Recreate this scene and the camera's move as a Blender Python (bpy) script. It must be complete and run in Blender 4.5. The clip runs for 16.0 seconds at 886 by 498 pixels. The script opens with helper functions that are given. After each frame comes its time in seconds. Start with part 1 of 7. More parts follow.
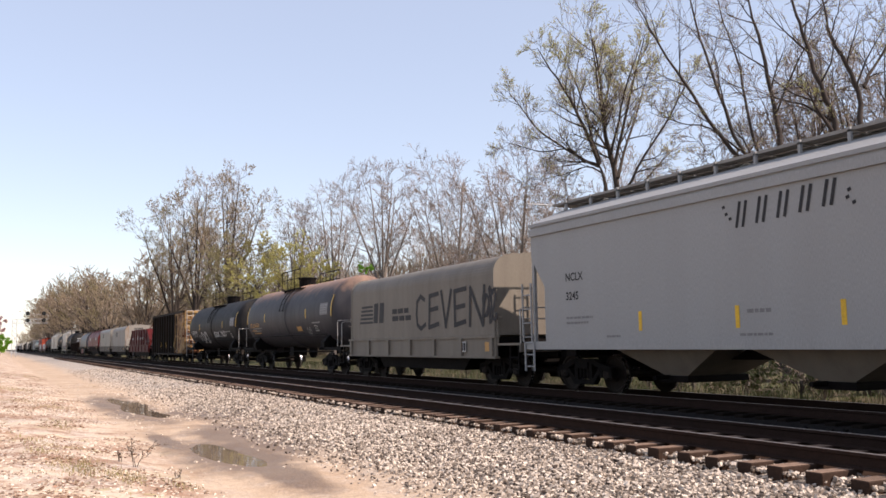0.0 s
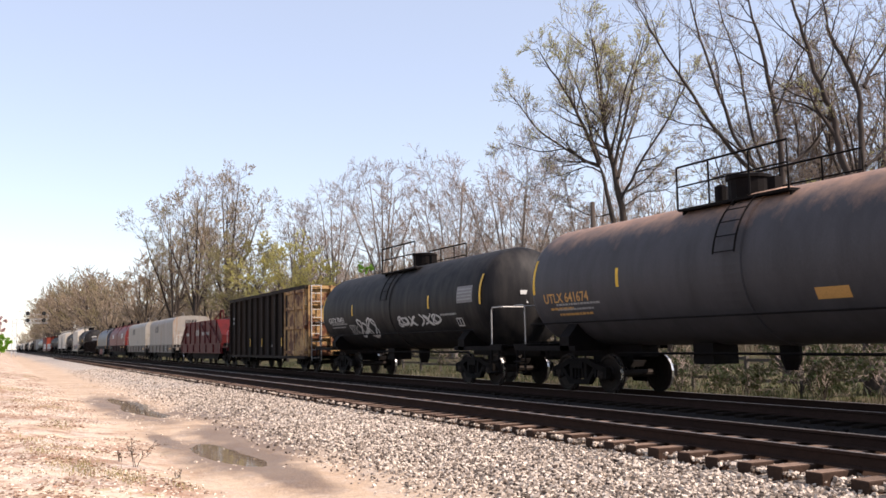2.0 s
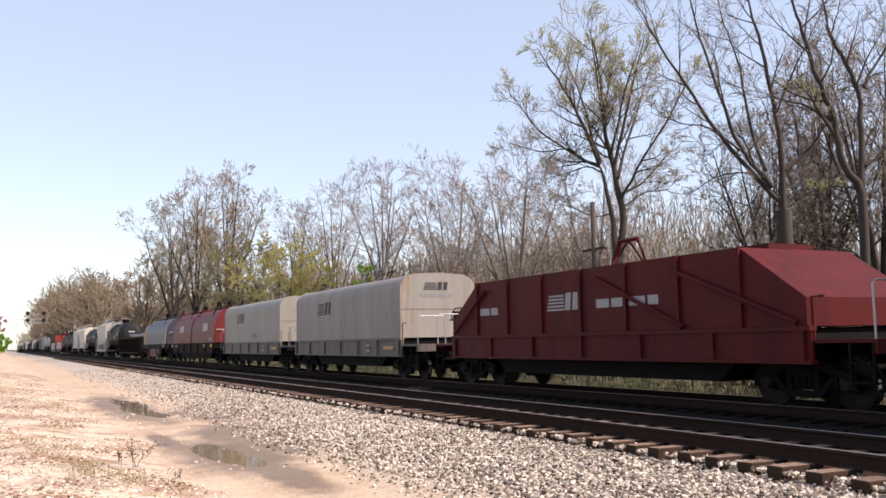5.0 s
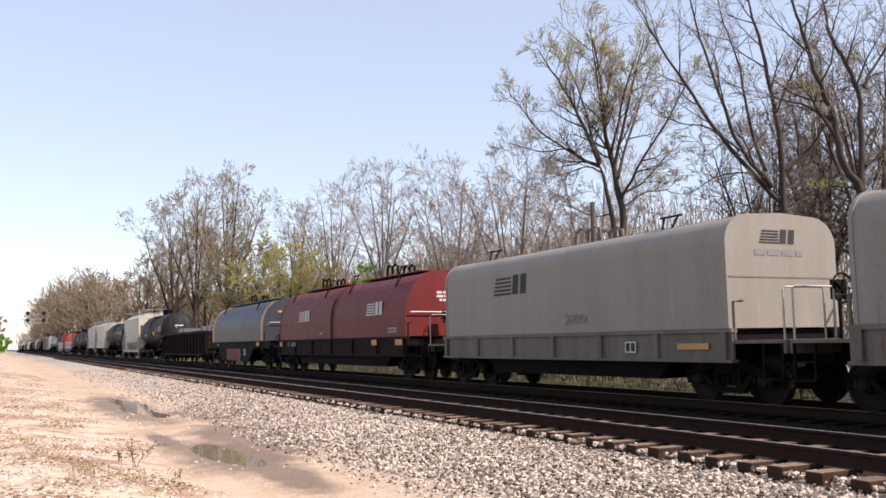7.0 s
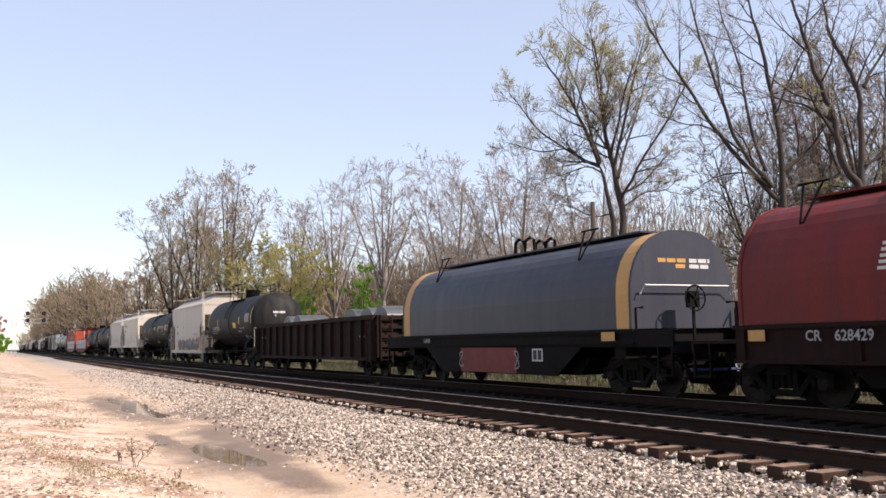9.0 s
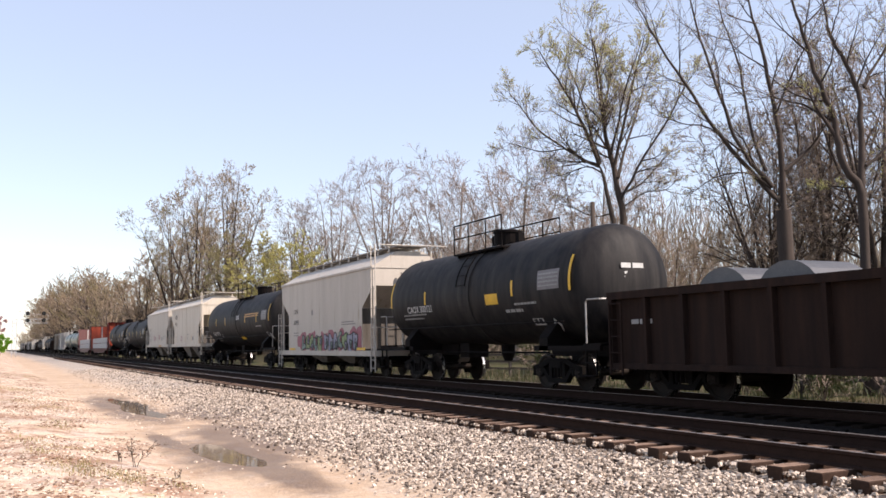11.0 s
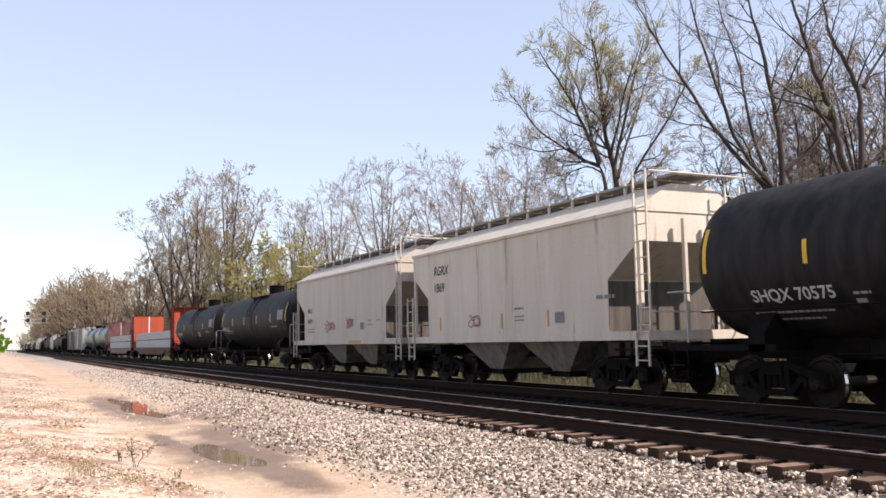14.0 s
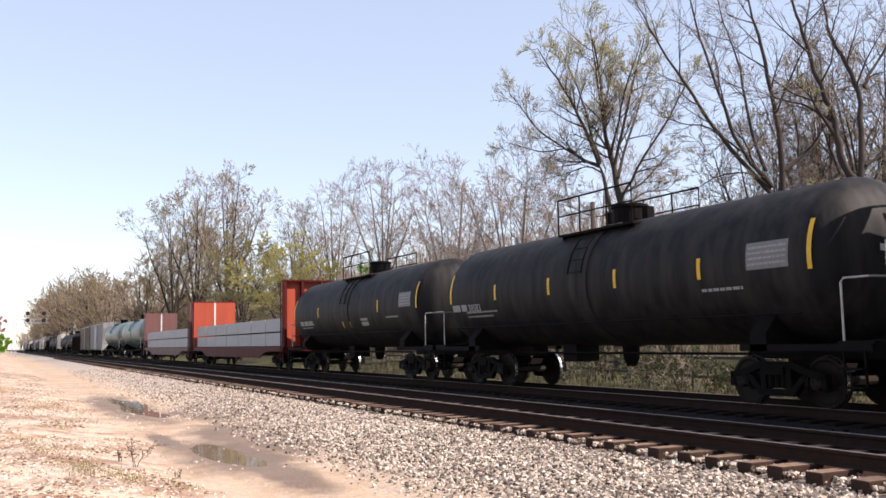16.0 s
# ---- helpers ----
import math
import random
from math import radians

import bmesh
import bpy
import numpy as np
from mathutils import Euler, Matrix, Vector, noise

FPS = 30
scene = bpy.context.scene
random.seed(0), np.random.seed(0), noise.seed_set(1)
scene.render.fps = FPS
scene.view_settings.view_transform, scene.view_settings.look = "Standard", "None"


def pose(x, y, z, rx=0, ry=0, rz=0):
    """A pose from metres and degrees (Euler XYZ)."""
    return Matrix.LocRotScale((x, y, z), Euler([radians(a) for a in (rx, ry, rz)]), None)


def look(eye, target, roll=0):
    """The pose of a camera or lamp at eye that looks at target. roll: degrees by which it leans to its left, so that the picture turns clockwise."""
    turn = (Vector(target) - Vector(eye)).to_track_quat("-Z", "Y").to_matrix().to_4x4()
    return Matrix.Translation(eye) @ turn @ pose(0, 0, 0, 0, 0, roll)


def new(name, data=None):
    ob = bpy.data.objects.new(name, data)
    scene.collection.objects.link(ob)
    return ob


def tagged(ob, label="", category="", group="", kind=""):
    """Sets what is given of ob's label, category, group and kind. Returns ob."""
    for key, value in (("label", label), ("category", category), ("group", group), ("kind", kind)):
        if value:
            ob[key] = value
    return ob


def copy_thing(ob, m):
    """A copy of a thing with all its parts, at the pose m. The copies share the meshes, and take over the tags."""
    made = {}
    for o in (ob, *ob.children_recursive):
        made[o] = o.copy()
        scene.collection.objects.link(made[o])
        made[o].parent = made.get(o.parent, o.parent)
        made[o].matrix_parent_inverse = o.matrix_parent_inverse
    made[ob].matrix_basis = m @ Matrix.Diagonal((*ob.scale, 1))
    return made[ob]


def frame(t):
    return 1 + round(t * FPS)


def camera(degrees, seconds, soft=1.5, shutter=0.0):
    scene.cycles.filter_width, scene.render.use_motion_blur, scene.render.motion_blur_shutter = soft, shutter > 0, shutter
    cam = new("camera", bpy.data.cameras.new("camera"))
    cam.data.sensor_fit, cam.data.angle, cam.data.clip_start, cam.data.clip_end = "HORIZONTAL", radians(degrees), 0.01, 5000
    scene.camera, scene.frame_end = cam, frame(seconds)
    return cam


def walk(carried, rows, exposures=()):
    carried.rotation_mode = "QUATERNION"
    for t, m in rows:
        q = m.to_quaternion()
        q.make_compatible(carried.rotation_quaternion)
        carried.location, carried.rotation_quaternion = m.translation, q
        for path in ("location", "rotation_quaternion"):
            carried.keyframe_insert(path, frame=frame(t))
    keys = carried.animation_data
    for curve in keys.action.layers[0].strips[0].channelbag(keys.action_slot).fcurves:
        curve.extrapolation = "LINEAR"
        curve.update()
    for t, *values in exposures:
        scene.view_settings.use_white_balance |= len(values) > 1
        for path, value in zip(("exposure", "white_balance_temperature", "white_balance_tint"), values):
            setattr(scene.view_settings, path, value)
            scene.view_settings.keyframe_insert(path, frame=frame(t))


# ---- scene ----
cam = camera(52.36, 16.0, soft=1.6)
EYE = (0.0, 0.0, 1.30)
YAW, PITCH = radians(26.27), radians(5.85)
AIM = (EYE[0] - math.cos(YAW) * math.cos(PITCH), EYE[1] + math.sin(YAW) * math.cos(PITCH), EYE[2] + math.sin(PITCH))
STAND = look(EYE, AIM, -1.04)
walk(cam, [(0.0, STAND), (16.0, STAND)], exposures=[(0.0, 0.72, 7100, 19), (2.0, 0.84, 7050, 19), (4.0, 0.86, 7000, 19), (7.0, 0.82, 7000, 19), (9.0, 0.82, 7050, 19), (12.5, 0.87, 7000, 19), (16.0, 0.86, 7000, 19)])

# ---- light: clear spring midday, sun behind the train ----
SUN = Vector((0.78, 0.70, 0.95)).normalized()
world = bpy.data.worlds.new("sky")
scene.world = world
world.use_nodes = True
wn = world.node_tree
sky = wn.nodes.new("ShaderNodeTexSky")
sky.sky_type = 'NISHITA'
sky.sun_disc = False
sky.sun_elevation = math.asin(SUN.z)
sky.sun_rotation = math.atan2(SUN.x, SUN.y)
sky.air_density, sky.dust_density, sky.ozone_density = 1.0, 0.35, 1.2
haze = wn.nodes.new("ShaderNodeMix")   # thin spring haze evens the sky out
haze.data_type = 'RGBA'
haze.inputs[0].default_value = 0.48
haze.inputs[7].default_value = (3.2, 3.8, 4.75, 1)
wn.links.new(sky.outputs[0], haze.inputs[6])
wn.links.new(haze.outputs[2], wn.nodes["Background"].inputs[0])
wn.nodes["Background"].inputs[1].default_value = 0.13
sun_data = bpy.data.lights.new("sun", 'SUN')
sun_data.energy, sun_data.angle, sun_data.color = 4.3, radians(0.53), (1.0, 0.95, 0.88)
sun = new("sun", sun_data)
sun.matrix_basis = look(SUN * 60, (0, 0, 0))

# ---- materials ----


def mat(name, color, rough=0.6, metal=0.0, second=None, scale=3.0, amount=0.5, grain=40.0, grain_amount=0.15,
        bump=0.1, bump_scale=60.0, stretch=(1, 1, 1), third=None, third_scale=1.2, third_cut=0.6, per_piece=0.0, local=True, spec=0.25, crest=None):
    """A weathered surface: base colour, a second colour in soft patches, fine grain, and stains of a third colour."""
    m = bpy.data.materials.new(name)
    m.use_nodes = True
    nt = m.node_tree
    n, l = nt.nodes, nt.links
    b = n["Principled BSDF"]
    b.inputs["Roughness"].default_value = rough
    b.inputs["Metallic"].default_value = metal
    b.inputs["Specular IOR Level"].default_value = spec
    tc = n.new("ShaderNodeTexCoord")
    mp = n.new("ShaderNodeMapping")
    mp.inputs["Scale"].default_value = stretch
    l.new(tc.outputs["Object" if local else "Generated"], mp.inputs[0])

    def nz(sc, detail=6.0, r=0.6):
        t = n.new("ShaderNodeTexNoise")
        t.inputs["Scale"].default_value, t.inputs["Detail"].default_value, t.inputs["Roughness"].default_value = sc, detail, r
        l.new(mp.outputs[0], t.inputs["Vector"])
        return t.outputs["Fac"]

    def ramp(src, a, c):
        t = n.new("ShaderNodeMapRange")
        t.inputs[1].default_value, t.inputs[2].default_value = a, c
        l.new(src, t.inputs[0])
        return t.outputs[0]

    def mix(fac, ca, cb, kind='MIX'):
        t = n.new("ShaderNodeMix")
        t.data_type, t.blend_type = 'RGBA', kind
        for sock, val in ((t.inputs[0], fac), (t.inputs[6], ca), (t.inputs[7], cb)):
            if isinstance(val, (float, int)):
                sock.default_value = val
            elif isinstance(val, tuple):
                sock.default_value = (*val, 1)
            else:
                l.new(val, sock)
        return t.outputs[2]

    def times(src, k):
        t = n.new("ShaderNodeMath")
        t.operation = 'MULTIPLY'
        l.new(src, t.inputs[0])
        t.inputs[1].default_value = k
        return t.outputs[0]
    col = mix(times(ramp(nz(scale), 0.38, 0.68), amount), color, second or tuple(c * 0.6 for c in color))
    if third:
        col = mix(ramp(nz(third_scale, 9.0, 0.7), third_cut, third_cut + 0.1), col, third)
    if crest:
        z0, z1, stain = crest
        sp = n.new("ShaderNodeSeparateXYZ")
        l.new(tc.outputs["Object"], sp.inputs[0])
        ad = n.new("ShaderNodeMath")
        ad.operation = 'MULTIPLY_ADD'
        l.new(nz(0.7, 7.0, 0.7), ad.inputs[0])
        ad.inputs[1].default_value = 1.6
        l.new(sp.outputs[2], ad.inputs[2])
        col = mix(times(ramp(ad.outputs[0], z0 + 0.8, z1 + 0.8), 0.85), col, stain)
    g = ramp(nz(grain, 3.0), 0.3, 0.7)
    t = n.new("ShaderNodeMapRange")
    t.inputs[3].default_value, t.inputs[4].default_value = 1 - grain_amount, 1 + grain_amount
    l.new(g, t.inputs[0])
    col = mix(1.0, col, t.outputs[0], 'MULTIPLY')
    if per_piece:
        src = n.new("ShaderNodeObjectInfo").outputs["Random"] if per_piece > 0 else n.new("ShaderNodeNewGeometry").outputs["Random Per Island"]
        t = n.new("ShaderNodeMapRange")
        t.inputs[3].default_value, t.inputs[4].default_value = 1 - abs(per_piece), 1 + abs(per_piece)
        l.new(src, t.inputs[0])
        col = mix(1.0, col, t.outputs[0], 'MULTIPLY')
    l.new(col, b.inputs["Base Color"])
    if bump:
        bp = n.new("ShaderNodeBump")
        bp.inputs["Strength"].default_value, bp.inputs["Distance"].default_value = bump, 0.02
        l.new(nz(bump_scale, 4.0), bp.inputs["Height"])
        l.new(bp.outputs[0], b.inputs["Normal"])
    rr = n.new("ShaderNodeMapRange")
    rr.inputs[3].default_value, rr.inputs[4].default_value = max(0.03, rough - 0.1), min(1.0, rough + 0.15)
    l.new(nz(scale * 2.3), rr.inputs[0])
    l.new(rr.outputs[0], b.inputs["Roughness"])
    return m


STREAK = (3.0, 3.0, 0.35)  # stretched downwards: rain streaks on sides
M_BLACK = mat("black_tank_paint", spec=0.13, color= (0.010, 0.0095, 0.0105), rough=0.58, second=(0.036, 0.032, 0.029), scale=0.9, amount=0.85, stretch=STREAK, bump=0.03)
M_GREYTANK = mat("grey_tank_paint", (0.062, 0.058, 0.062), 0.55, spec=0.15, second=(0.038, 0.036, 0.037), scale=0.7, amount=0.7, stretch=STREAK,
                 crest=(3.45, 4.15, (0.36, 0.215, 0.15)), bump=0.03)
M_GREENTANK = mat("green_tank_paint", (0.10, 0.14, 0.125), 0.35, second=(0.19, 0.22, 0.21), scale=0.5, stretch=STREAK, bump=0.02)
M_WHITE = mat("white_hopper_paint", (0.46, 0.415, 0.36), 0.5, second=(0.36, 0.315, 0.265), scale=0.6, amount=0.6, stretch=STREAK,
              third=(0.258, 0.192, 0.120), third_scale=0.9, third_cut=0.585, bump=0.03)
M_CREAM = mat("cream_hopper_paint", (0.56, 0.50, 0.42), 0.5, second=(0.44, 0.38, 0.30), scale=0.6, amount=0.7, stretch=STREAK,
              third=(0.32, 0.25, 0.17), third_scale=0.8, third_cut=0.575, bump=0.03)
M_CLEANWHITE = mat("clean_grey_white_paint", (0.295, 0.291, 0.284), 0.42, second=(0.261, 0.253, 0.243), scale=0.4, amount=0.5, stretch=STREAK, bump=0.02)
M_GREYCOVER = mat("pale_grey_cover_paint", (0.253, 0.228, 0.195), 0.5, second=(0.203, 0.180, 0.150), scale=0.5, amount=0.7, stretch=STREAK,
                  third=(0.309, 0.276, 0.237), third_scale=0.7, third_cut=0.6, bump=0.03)
M_RUSTCOVER = mat("rust_streaked_tan_cover_paint", (0.255, 0.232, 0.205), 0.55, second=(0.19, 0.165, 0.14), scale=0.5, amount=0.8, stretch=STREAK,
                  third=(0.22, 0.13, 0.075), third_scale=0.8, third_cut=0.545, bump=0.03)
M_GRIMYSILL = mat("grime_darkened_sill_paint", (0.15, 0.128, 0.108), 0.6, second=(0.095, 0.078, 0.064), scale=0.9, amount=0.8, stretch=STREAK, third=(0.10, 0.055, 0.03), third_scale=1.1, third_cut=0.58, bump=0.05)
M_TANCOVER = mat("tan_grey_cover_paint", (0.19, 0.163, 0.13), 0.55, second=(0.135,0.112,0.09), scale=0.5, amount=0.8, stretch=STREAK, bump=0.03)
M_RED = mat("oxide_red_cover_paint", (0.15, 0.020, 0.018), 0.48, second=(0.078, 0.018, 0.018), scale=0.6, amount=0.7, stretch=STREAK, bump=0.03, spec=0.15)
M_DULLRED = mat("dull_red_paint", (0.085, 0.010, 0.010), 0.55, second=(0.045, 0.009, 0.009), scale=0.8, amount=0.8, stretch=STREAK, bump=0.03, spec=0.1)
M_BLUE = mat("blue_grey_cover_paint", (0.036, 0.038, 0.052), 0.42, second=(0.05, 0.05, 0.06), scale=0.6, amount=0.8, stretch=STREAK, bump=0.03, spec=0.2)
M_BAND = mat("ochre_band_paint", (0.50, 0.27, 0.085), 0.5, second=(0.36, 0.2, 0.08), scale=1.0, bump=0.02)
M_GON = mat("weathered_black_gondola_paint", (0.014, 0.012, 0.011), 0.7, spec=0.06, second=(0.034, 0.023, 0.017), scale=1.0, amount=0.8, stretch=STREAK, bump=0.06)
M_GONEND = mat("rusted_ochre_end_paint", (0.36, 0.225, 0.095), 0.65, second=(0.24, 0.13, 0.05), scale=2.2, amount=0.7,
               third=(0.087, 0.028, 0.012), third_scale=1.3, third_cut=0.46, bump=0.15)
M_BROWNGON = mat("dark_brown_gondola_paint", (0.020, 0.013, 0.011), 0.75, spec=0.06, second=(0.035, 0.020, 0.015), scale=1.4, amount=0.8, stretch=STREAK, bump=0.06)
M_ORANGE = mat("orange_red_bulkhead_paint", (0.36, 0.060, 0.028), 0.55, second=(0.24, 0.045, 0.026), scale=0.8, amount=0.7, stretch=STREAK, bump=0.03)
M_MAROON = mat("faded_maroon_bulkhead_paint", (0.136, 0.060, 0.056), 0.55, second=(0.088, 0.044, 0.040), scale=0.8, stretch=STREAK, bump=0.03)
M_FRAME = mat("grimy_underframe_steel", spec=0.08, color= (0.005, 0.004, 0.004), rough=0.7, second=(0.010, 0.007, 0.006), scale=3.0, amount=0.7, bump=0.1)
M_MAROONFRAME = mat("grimy_maroon_frame_paint", (0.022, 0.010, 0.009), 0.7, second=(0.012, 0.008, 0.007), scale=1.5, amount=0.8, stretch=STREAK, bump=0.06, spec=0.06)
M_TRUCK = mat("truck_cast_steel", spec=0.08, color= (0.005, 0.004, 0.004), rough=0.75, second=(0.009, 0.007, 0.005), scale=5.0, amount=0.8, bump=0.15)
M_WHEEL = mat("wheel_steel", spec=0.1, color= (0.018, 0.015, 0.013), rough=0.6, metal=0.4, second=(0.030, 0.018, 0.012), scale=4.0, bump=0.05)
M_TREAD = mat("polished_tread_steel", (0.55, 0.54, 0.52), 0.25, metal=1.0, bump=0.0)
M_RAILTOP = mat("rail_head_steel", (0.38, 0.34, 0.32), 0.45, metal=0.9, second=(0.34, 0.29, 0.26), scale=6.0, bump=0.02)
M_RAIL = mat("rusted_rail_web", spec=0.05, color= (0.032, 0.019, 0.015), rough=0.9, second=(0.02, 0.013, 0.010), scale=6.0, bump=0.1)
M_TIE = mat("weathered_timber_tie", (0.21, 0.135, 0.095), 0.9, second=(0.09, 0.06, 0.045), scale=4.0, amount=0.8, stretch=(6, 0.6, 2), grain=20, grain_amount=0.35,
            bump=0.5, bump_scale=12, per_piece=0.25)
# tie sides turned from the sun: their shade is put into the colour
M_TIESHADE = mat("shaded_tie_sides", (0.05, 0.030, 0.022), 0.95, second=(0.025, 0.017, 0.013), scale=4.0, amount=0.8, bump=0.4, bump_scale=14, spec=0.05)
# near-black copy of the tie colour, the train's shade painted in
M_DARKTIE = mat("shaded_tie", (0.018, 0.013, 0.01), 0.9, second=(0.011, 0.009, 0.008), scale=4.0, bump=0.3, spec=0.05)
M_YELLOW = mat("yellow_reflector", (0.72, 0.42, 0.03), 0.4, second=(0.5, 0.3, 0.04), scale=4.0, bump=0.0)
M_LETTER = mat("white_lettering", (0.525, 0.517, 0.495), 0.6, second=(0.375, 0.367, 0.352), scale=8.0, bump=0.0)
M_DIMLETTER = mat("grimy_lettering", (0.30, 0.30, 0.29), 0.6, second=(0.2, 0.2, 0.19), scale=8.0, bump=0.0)
M_INK = mat("black_lettering", (0.03, 0.028, 0.03), 0.6, scale=8.0, bump=0.0)
M_GREYINK = mat("faded_grey_lettering", (0.2, 0.19, 0.19), 0.6, scale=8.0, bump=0.0)
# end grime with the recess's shade mixed into the colour
M_ENDSHADEGRIME = mat("grimy_shaded_end_paint", (0.11, 0.095, 0.082), 0.7, second=(0.055, 0.045, 0.037), scale=1.4, amount=0.9, stretch=STREAK, bump=0.05)
M_STEEL = mat("galvanised_handrail_steel", (0.42, 0.41, 0.39), 0.5, metal=0.5, second=(0.25, 0.22, 0.2), scale=6.0, bump=0.03)
M_COIL = mat("steel_coil", (0.110, 0.110, 0.114), 0.45, metal=0.5, second=(0.077, 0.077, 0.079), scale=3.0, bump=0.0)
M_WRAP = mat("grey_white_lumber_wrap", (0.33, 0.33, 0.34), 0.5, second=(0.28, 0.28, 0.29), scale=2.0, bump=0.08, bump_scale=8)
M_BLUEPIPE = mat("blue_pipe_paint", (0.03, 0.04, 0.13), 0.4, bump=0.0)
GRAFFITI = [mat("graffiti_" + nm, c, 0.5, scale=5.0, bump=0.0) for nm, c in (("pink", (0.30, 0.09, 0.12)), ("green", (0.22, 0.29, 0.13)), ("lilac", (0.24, 0.24, 0.31)), ("teal", (0.15, 0.21, 0.19)))]
M_SIGNAL = mat("signal_black", (0.02, 0.02, 0.02), 0.5, bump=0.0)
M_GALV = mat("pale_lattice_steel", (0.42, 0.43, 0.44), 0.5, metal=0.2, bump=0.0)
M_BARK = mat("grey_brown_bark", (0.07, 0.053, 0.043), 0.9, second=(0.042, 0.033, 0.026), scale=3.0, stretch=(2, 2, 0.5), bump=0.5, bump_scale=14)
M_DARKBARK = mat("dark_bark", (0.058, 0.043, 0.036), 0.9, second=(0.036, 0.028, 0.024), scale=3.0, stretch=(2, 2, 0.5), bump=0.5, bump_scale=14)
M_PALEBARK = mat("pale_grey_bark", (0.210, 0.175, 0.150), 0.9, second=(0.140, 0.115, 0.098), scale=3.0, stretch=(2, 2, 0.5), bump=0.5, bump_scale=14)
M_TWIG = mat("pale_twig_bark", (0.29, 0.225, 0.185), 0.9, second=(0.20, 0.155, 0.125), scale=1.0, bump=0.0)
M_DARKTWIG = mat("brown_twig_bark", (0.20, 0.15, 0.12), 0.9, second=(0.11, 0.085, 0.07), scale=1.0, bump=0.0)
M_FENCE = mat("weathered_fence_timber", (0.10, 0.085, 0.07), 0.9, scale=5.0, stretch=(0.5, 4, 4), bump=0.3)
M_WATER = mat("muddy_puddle_water", (0.19, 0.14, 0.10), 0.06, second=(0.11, 0.08, 0.06), scale=1.5, grain_amount=0.0, bump=0.015, bump_scale=9.0)
for m_ in (M_WATER,):
    for link in list(m_.node_tree.nodes["Principled BSDF"].inputs["Roughness"].links):
        m_.node_tree.links.remove(link)
    m_.node_tree.nodes["Principled BSDF"].inputs["Roughness"].default_value = 0.03


def leaf_mat(name, a, c, trans=0.35):
    """Small leaves and buds: two greens by piece, some light let through."""
    m = bpy.data.materials.new(name)
    m.use_nodes = True
    n, l = m.node_tree.nodes, m.node_tree.links
    b = n["Principled BSDF"]
    b.inputs["Roughness"].default_value = 0.6
    g = n.new("ShaderNodeNewGeometry")
    r = n.new("ShaderNodeMix")
    r.data_type = 'RGBA'
    r.inputs[6].default_value, r.inputs[7].default_value = (*a, 1), (*c, 1)
    l.new(g.outputs["Random Per Island"], r.inputs[0])
    l.new(r.outputs[2], b.inputs["Base Color"])
    tr = n.new("ShaderNodeBsdfTranslucent")
    l.new(r.outputs[2], tr.inputs[0])
    mx = n.new("ShaderNodeMixShader")
    mx.inputs[0].default_value = trans
    l.new(b.outputs[0], mx.inputs[1])
    l.new(tr.outputs[0], mx.inputs[2])
    l.new(mx.outputs[0], n["Material Output"].inputs[0])
    return m


M_BUDGREEN = leaf_mat("yellow_green_buds", (0.52, 0.52, 0.14), (0.68, 0.64, 0.28), 0.55)
M_BUDYELLOW = leaf_mat("bright_yellow_green_leaves", (0.55, 0.50, 0.14), (0.68, 0.61, 0.26), 0.5)
M_BUDPINK = leaf_mat("pinkish_brown_buds", (0.40, 0.25, 0.2), (0.5, 0.36, 0.3))
M_BUDTAN = leaf_mat("tan_brown_buds", (0.38, 0.29, 0.17), (0.46, 0.36, 0.2))
M_BUDOLIVE = leaf_mat("olive_green_buds", (0.30, 0.27, 0.11), (0.42, 0.37, 0.17), 0.45)
M_FARTAN = leaf_mat("brown_woodland_buds", (0.25, 0.185, 0.115), (0.34, 0.255, 0.16))
M_FAROLIVE = leaf_mat("olive_woodland_buds", (0.25, 0.205, 0.10), (0.34, 0.28, 0.14))
M_UNDERGROWTH = leaf_mat("tan_thicket_twigs", (0.14, 0.105, 0.07), (0.27, 0.21, 0.145), 0.15)
M_LEAFGREEN = leaf_mat("fresh_green_leaves", (0.17, 0.38, 0.04), (0.3, 0.5, 0.08), 0.5)
M_GRASS = leaf_mat("mixed_grass", (0.095, 0.08, 0.04), (0.055, 0.085, 0.022))
M_BANKGRASS = leaf_mat("sparse_bank_grass", (0.38, 0.27, 0.15), (0.28, 0.25, 0.10))
M_DRYGRASS = leaf_mat("dry_straw_grass", (0.24, 0.19, 0.115), (0.16, 0.12, 0.07))
M_REDLEAF = leaf_mat("reddish_pink_blossom", (0.5, 0.28, 0.28), (0.6, 0.4, 0.38))

# ---- mesh helpers ----


def finish(name, bm, material, parent=None, label="", smooth=False):
    me = bpy.data.meshes.new(name)
    bmesh.ops.recalc_face_normals(bm, faces=bm.faces[:])
    bm.to_mesh(me)
    bm.free()
    if smooth:
        me.polygons.foreach_set("use_smooth", [True] * len(me.polygons))
    me.materials.append(material)
    ob = new(name, me)
    if parent:
        ob.parent = parent
    if label:
        ob["label"] = label
    return ob


def part(name, bm, material, parent, label="", smooth=False):
    return finish(name, bm, material, parent, label, smooth)


def raw(name, verts, faces, material, parent=None, label="", smooth=False):
    me = bpy.data.meshes.new(name)
    me.from_pydata(verts, [], faces)
    if smooth:
        me.polygons.foreach_set("use_smooth", [True] * len(me.polygons))
    me.materials.append(material)
    ob = new(name, me)
    if parent:
        ob.parent = parent
    if label:
        ob["label"] = label
    return ob


